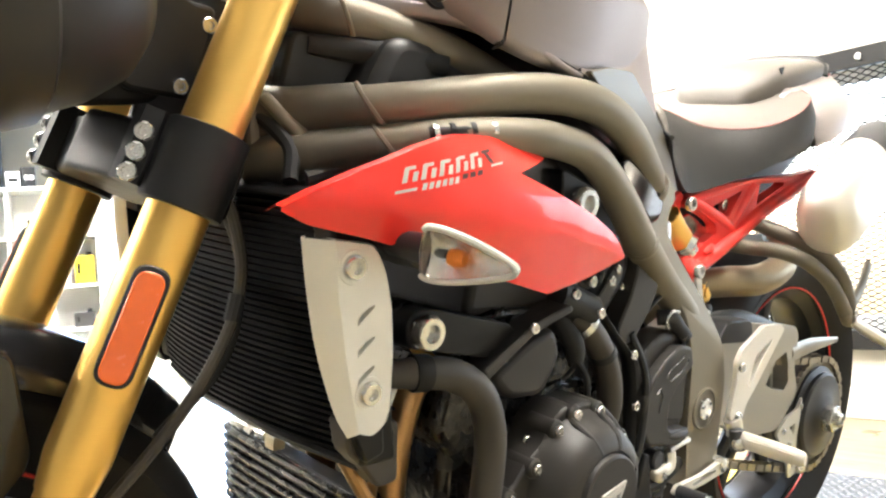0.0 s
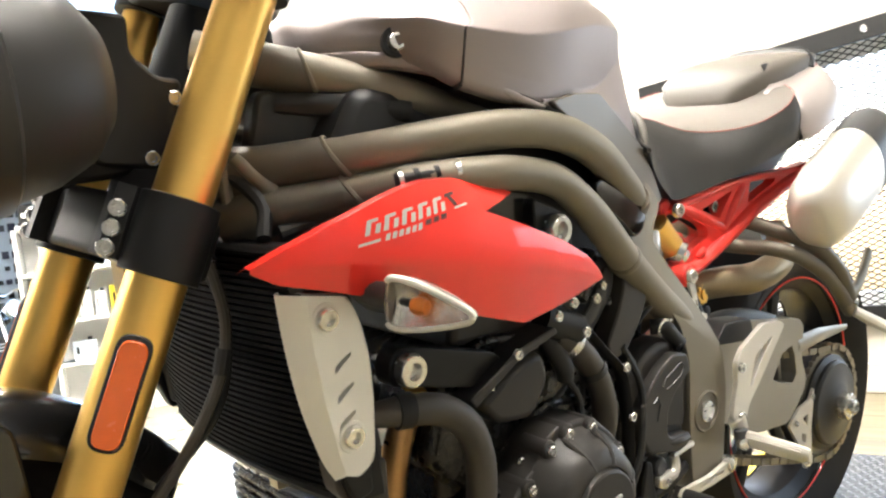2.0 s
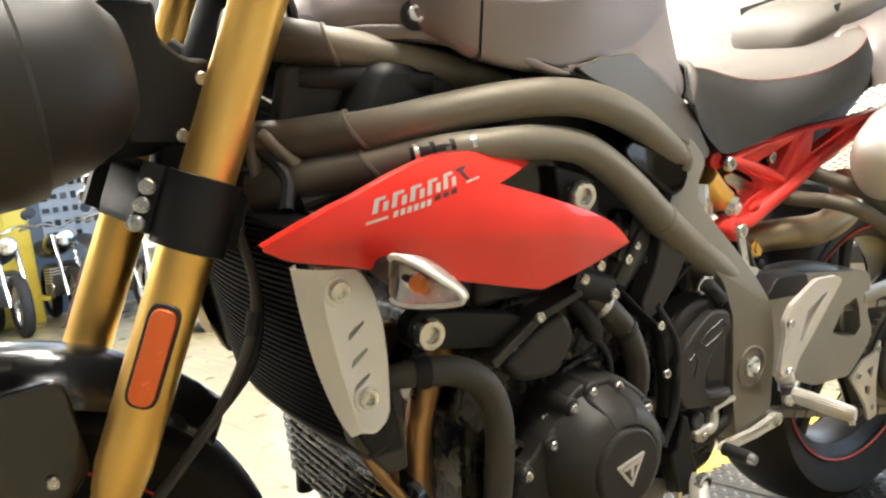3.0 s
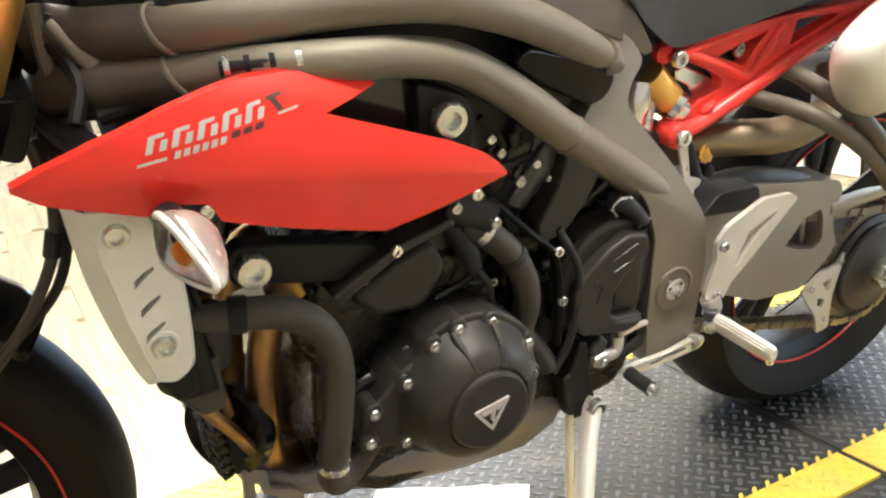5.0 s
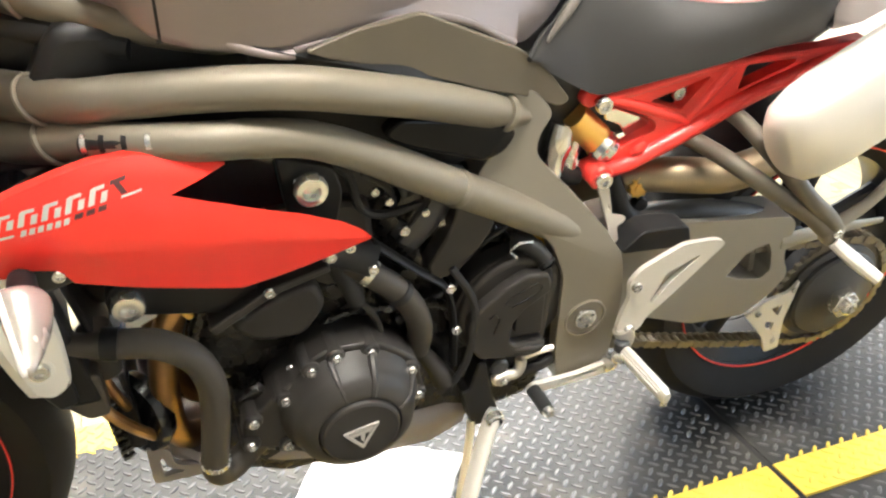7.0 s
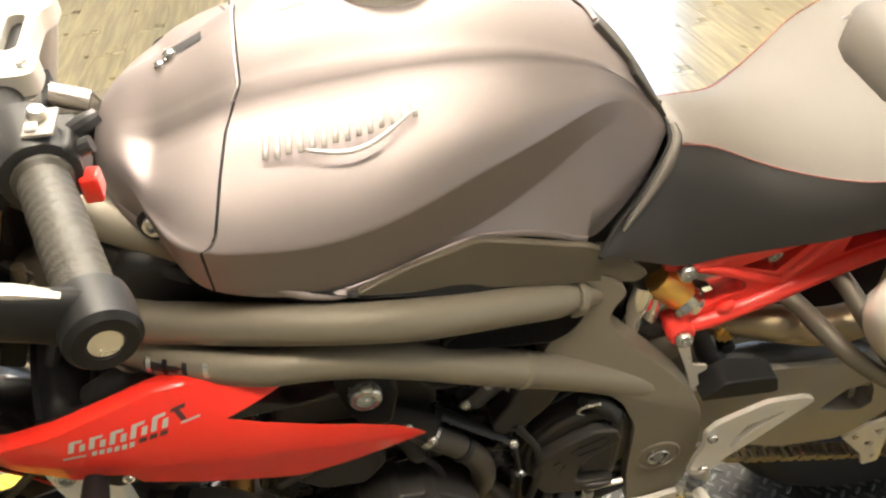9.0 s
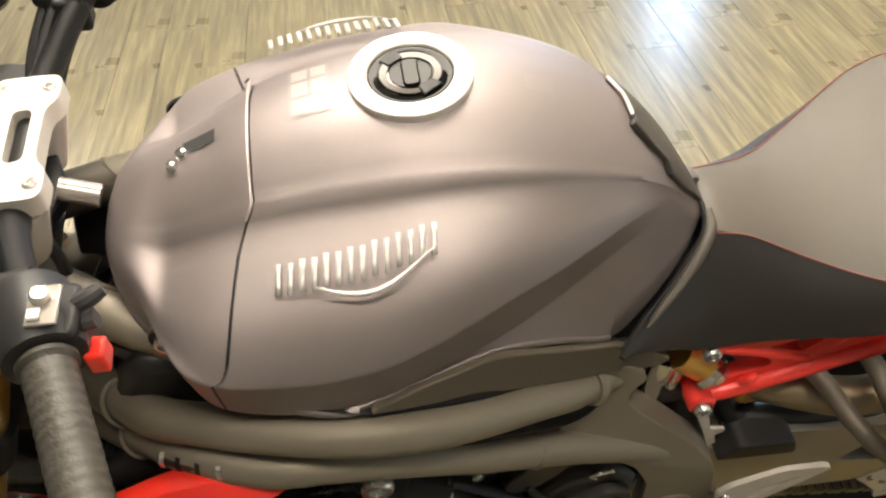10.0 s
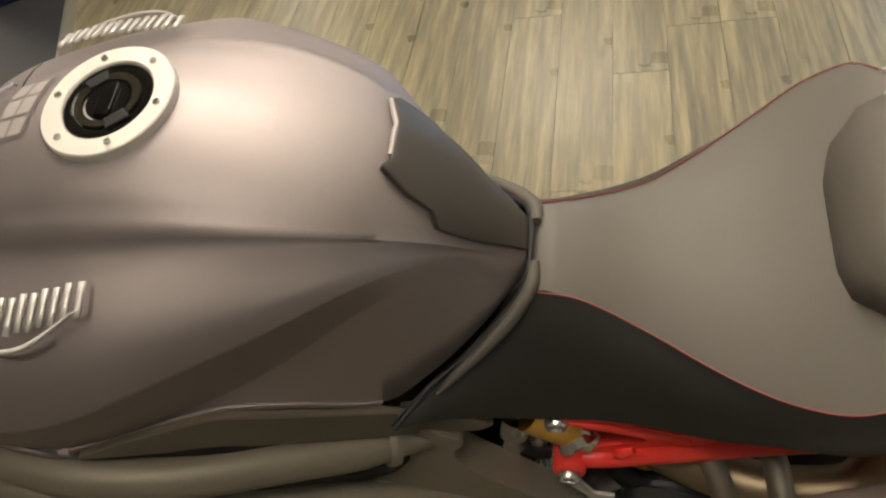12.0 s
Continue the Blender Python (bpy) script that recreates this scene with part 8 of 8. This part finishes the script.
# pale pegboard on the far wall with hanging packs
peg = thing("pegboard", Matrix.Translation((2.35, Y1 - 0.012, 1.35)), "pale blue-grey pegboard hung with small dark packs", "pegboard")
part("board", Geo().box((-0.75, -0.012, -0.62), (0.75, 0.010, 0.75)), PEGGREY, peg, bevel=0.003)
rp = random.Random(11)
for i in range(13):
    for j in range(8):
        if rp.random() < 0.8:
            w, hh = rp.uniform(0.025, 0.045), rp.uniform(0.05, 0.11)
            x, z = -0.69 + 0.115 * i, -0.50 + 0.165 * j
            part("pack", Geo().box((x - w, -0.05, z - hh / 2), (x + w, -0.014, z + hh / 2)), (BLACK, CAPGREY, BLUETIN, BLACK)[rp.randrange(4)], peg)

# white shelf unit with tins, and a locker beside it
SHELF = fl @ pose(2.13, 5.25, 0, 0, 0, -20)
shelf = thing("shelf_unit", SHELF, "white open shelf unit holding tins and pale bottles", "shelf")
for x in (-0.62, -0.46, 0.10):
    part("side_panel", Geo().box((x - 0.0125, 0.0, 0.0), (x + 0.0125, 0.38, 1.40)), WHITE, shelf, bevel=0.002)
part("back_panel", Geo().box((-0.63, 0.381, 0.0), (0.11, 0.392, 1.42)), WHITE, shelf)
for z in (0.10, 0.40, 0.705, 1.06, 1.401):
    part("board", Geo().box((-0.606, 0.004, z), (0.086, 0.378, z + 0.025)), WHITE, shelf, bevel=0.002)
locker = thing("white_locker", SHELF, "white steel locker with a small dark handle beside the shelf", "cabinet")
part("body", Geo().box((0.118, 0.01, 0.0), (0.74, 0.40, 1.32)), WHITE, locker, bevel=0.006)
for k in range(2):
    part("door", Geo().box((0.124 + 0.309 * k, -0.008, 0.04), (0.424 + 0.309 * k, 0.009, 1.29)), WHITE, locker, bevel=0.003)
    part("handle", Geo().box((0.255 + 0.309 * k, -0.016, 1.085), (0.300 + 0.309 * k, -0.0085, 1.10)), BLACK, locker, "small dark handle")


def tin(x, y, z, w, d, h, paint, label):
    t = thing("oil_tin", SHELF @ pose(x, y, z), label, "tin", "tins on the shelf")
    part("can", Geo().prism(fillet([(-w / 2, -d / 2), (w / 2, -d / 2), (w / 2, d / 2), (-w / 2, d / 2)], 0.012), 0, h, axis="z"), paint, t, bevel=0.004)
    part("cap", Geo().lathe([(0.016, 0), (0.016, 0.022), (0.001, 0.024)], (w * 0.25, 0, h), (0, 0, 1), 14), BLACK, t)
    part("label_bar", Geo().box((-w * 0.36, -d / 2 - 0.002, h * 0.35), (-w * 0.24, -d / 2 - 0.0004, h * 0.72)), BLACK, t)


for x, z, w, h, c, words in ((0.005, 0.7305, 0.135, 0.20, YELLOWTIN, "yellow oil tin on the shelf"), (-0.13, 0.7305, 0.07, 0.17, WHITE, "pale bottle on the shelf"), (-0.23, 0.7305, 0.08, 0.19, WHITE, "pale bottle on the shelf"), (-0.35, 0.7305, 0.07, 0.16, WHITE, "pale bottle on the shelf"),
                             (-0.02, 0.4255, 0.14, 0.10, CAPGREY, "dark grey tin on the low shelf"), (-0.28, 0.4255, 0.16, 0.14, PEGGREY, "blue-grey tin on the low shelf"), (-0.30, 1.0855, 0.12, 0.16, WHITE, "pale bottle on the shelf"), (-0.05, 1.0855, 0.10, 0.14, PEGGREY, "blue-grey tin on the shelf")):
    tin(x, 0.13, z, w, 0.09, h, c, words)
for x, hh, c in ((-0.54, 0.16, BLACK), (-0.42, 0.12, WHITE), (-0.32, 0.15, BLACK)):
    box = thing("carton", SHELF @ pose(x, 0.16, 1.4265, 0, 0, 8), "small black carton on top of the shelf" if c is BLACK else "small white carton on top of the shelf", "carton", "cartons on the shelf")
    part("body", Geo().box((-0.045, -0.06, 0), (0.045, 0.06, hh)), c, box, bevel=0.002)
    part("print_bar", Geo().box((-0.03, -0.0625, hh * 0.4), (0.03, -0.0605, hh * 0.6)), WHITE if c is BLACK else BLACK, box)

# display corner beyond the handlebar: plinth, white cabinet, bin, crate
pl = thing("display_plinth", fl @ pose(-0.80, 1.45, 0, 0, 0, 21), "low dark display plinth with a metal edge strip", "plinth")
part("top", Geo().box((-1.6, -1.2, 0), (0, 1.3, 0.06)), CAPGREY, pl, bevel=0.004)
part("edge_strip", Geo().box((0.001, -1.2, 0.0), (0.012, 1.3, 0.064)), ALU, pl, bevel=0.001)
cabw = thing("white_cabinet", fl @ pose(-1.0, 2.85, 0.0, 0, 0, 25), "white low cabinet with a black gauge hanging on it", "cabinet")
part("body", Geo().box((-1.2, 0, 0.0), (0.35, 0.45, 0.95)), WHITE, cabw, bevel=0.004)
part("top", Geo().box((-1.22, -0.02, 0.951), (0.37, 0.47, 0.98)), WHITE, cabw, bevel=0.004)
part("gauge", Geo().box((-0.22, -0.035, 0.62), (-0.10, -0.002, 0.78)), BLACK, cabw, bevel=0.01)
part("gauge_face", Geo().box((-0.205, -0.040, 0.65), (-0.115, -0.0355, 0.75)), CAPGREY, cabw)
part("cable", Geo().tube([(-0.22, -0.02, 0.66), (-0.28, -0.03, 0.50), (-0.12, -0.03, 0.42), (0.05, -0.03, 0.52), (0.08, -0.02, 0.75)], 0.008, 8, 6), SIGNALBACK, cabw)
crate = thing("tool_crate", fl @ pose(-1.15, 2.25, 0.0605, 0, 0, 30), "dark blue plastic tool crate on the plinth", "crate")
part("body", Geo().prism(fillet([(-0.28, -0.2), (0.28, -0.2), (0.28, 0.2), (-0.28, 0.2)], 0.03), 0, 0.34, axis="z"), BLUETIN, crate, bevel=0.01)
part("lid", Geo().prism(fillet([(-0.29, -0.21), (0.29, -0.21), (0.29, 0.21), (-0.29, 0.21)], 0.03), 0.341, 0.40, axis="z"), BLACK, crate, bevel=0.01)

# ---- wooden floor, plank by plank ----
floor = structure("floor", Geo().box((X0, Y0, FLOOR_Z - 0.1), (X1, Y1, FLOOR_Z - 0.004)), WOOD, "weathered oak vinyl plank floor")
PW, PL = 0.152, 0.92


def plank_mesh(name, w, l):
    g = Geo()
    e = 0.0005
    v = [(0, 0, -0.004), (w, 0, -0.004), (w, l, -0.004), (0, l, -0.004), (e, e, 0), (w - e, e, 0), (w - e, l - e, 0), (e, l - e, 0)]
    g.add(v, [(0, 1, 5, 4), (1, 2, 6, 5), (2, 3, 7, 6), (3, 0, 4, 7), (4, 5, 6, 7)])
    me = bpy.data.meshes.new(name)
    me.from_pydata(g.v, [], g.f)
    me.materials.append(WOOD)
    return me


plank = plank_mesh("plank", PW - 0.0004, PL - 0.0004)
rng = random.Random(4)
rest = {}
for i in range(int((X1 - X0) / PW)):
    off = rng.random() * PL
    for j in range(-1, int((Y1 - Y0) / PL) + 1):
        x, y = X0 + i * PW, Y0 + j * PL + off
        if y < Y0 or y + PL > Y1 or x + PW > X1:
            continue
        o = None
        if -1.3 < x < 2.9 and 0.0 < y < 6.2 and rest.get("n", 0) < 300:
            o = new("plank", plank)
            rest["n"] = rest.get("n", 0) + 1
            o.parent = floor
            o.location = (x, y, FLOOR_Z)
        else:
            rest.setdefault("far", []).append((x, y))
g = Geo()
for x, y in rest["far"]:
    e, w, l = 0.0005, PW - 0.0004, PL - 0.0004
    v = [(x + a, y + b, FLOOR_Z + c) for a, b, c in ((0, 0, -0.004), (w, 0, -0.004), (w, l, -0.004), (0, l, -0.004), (e, e, 0), (w - e, e, 0), (w - e, l - e, 0), (e, l - e, 0))]
    g.add(v, [(0, 1, 5, 4), (1, 2, 6, 5), (2, 3, 7, 6), (3, 0, 4, 7), (4, 5, 6, 7)])
tagged(part("far_planks", g, WOOD, floor), kind="stuff")
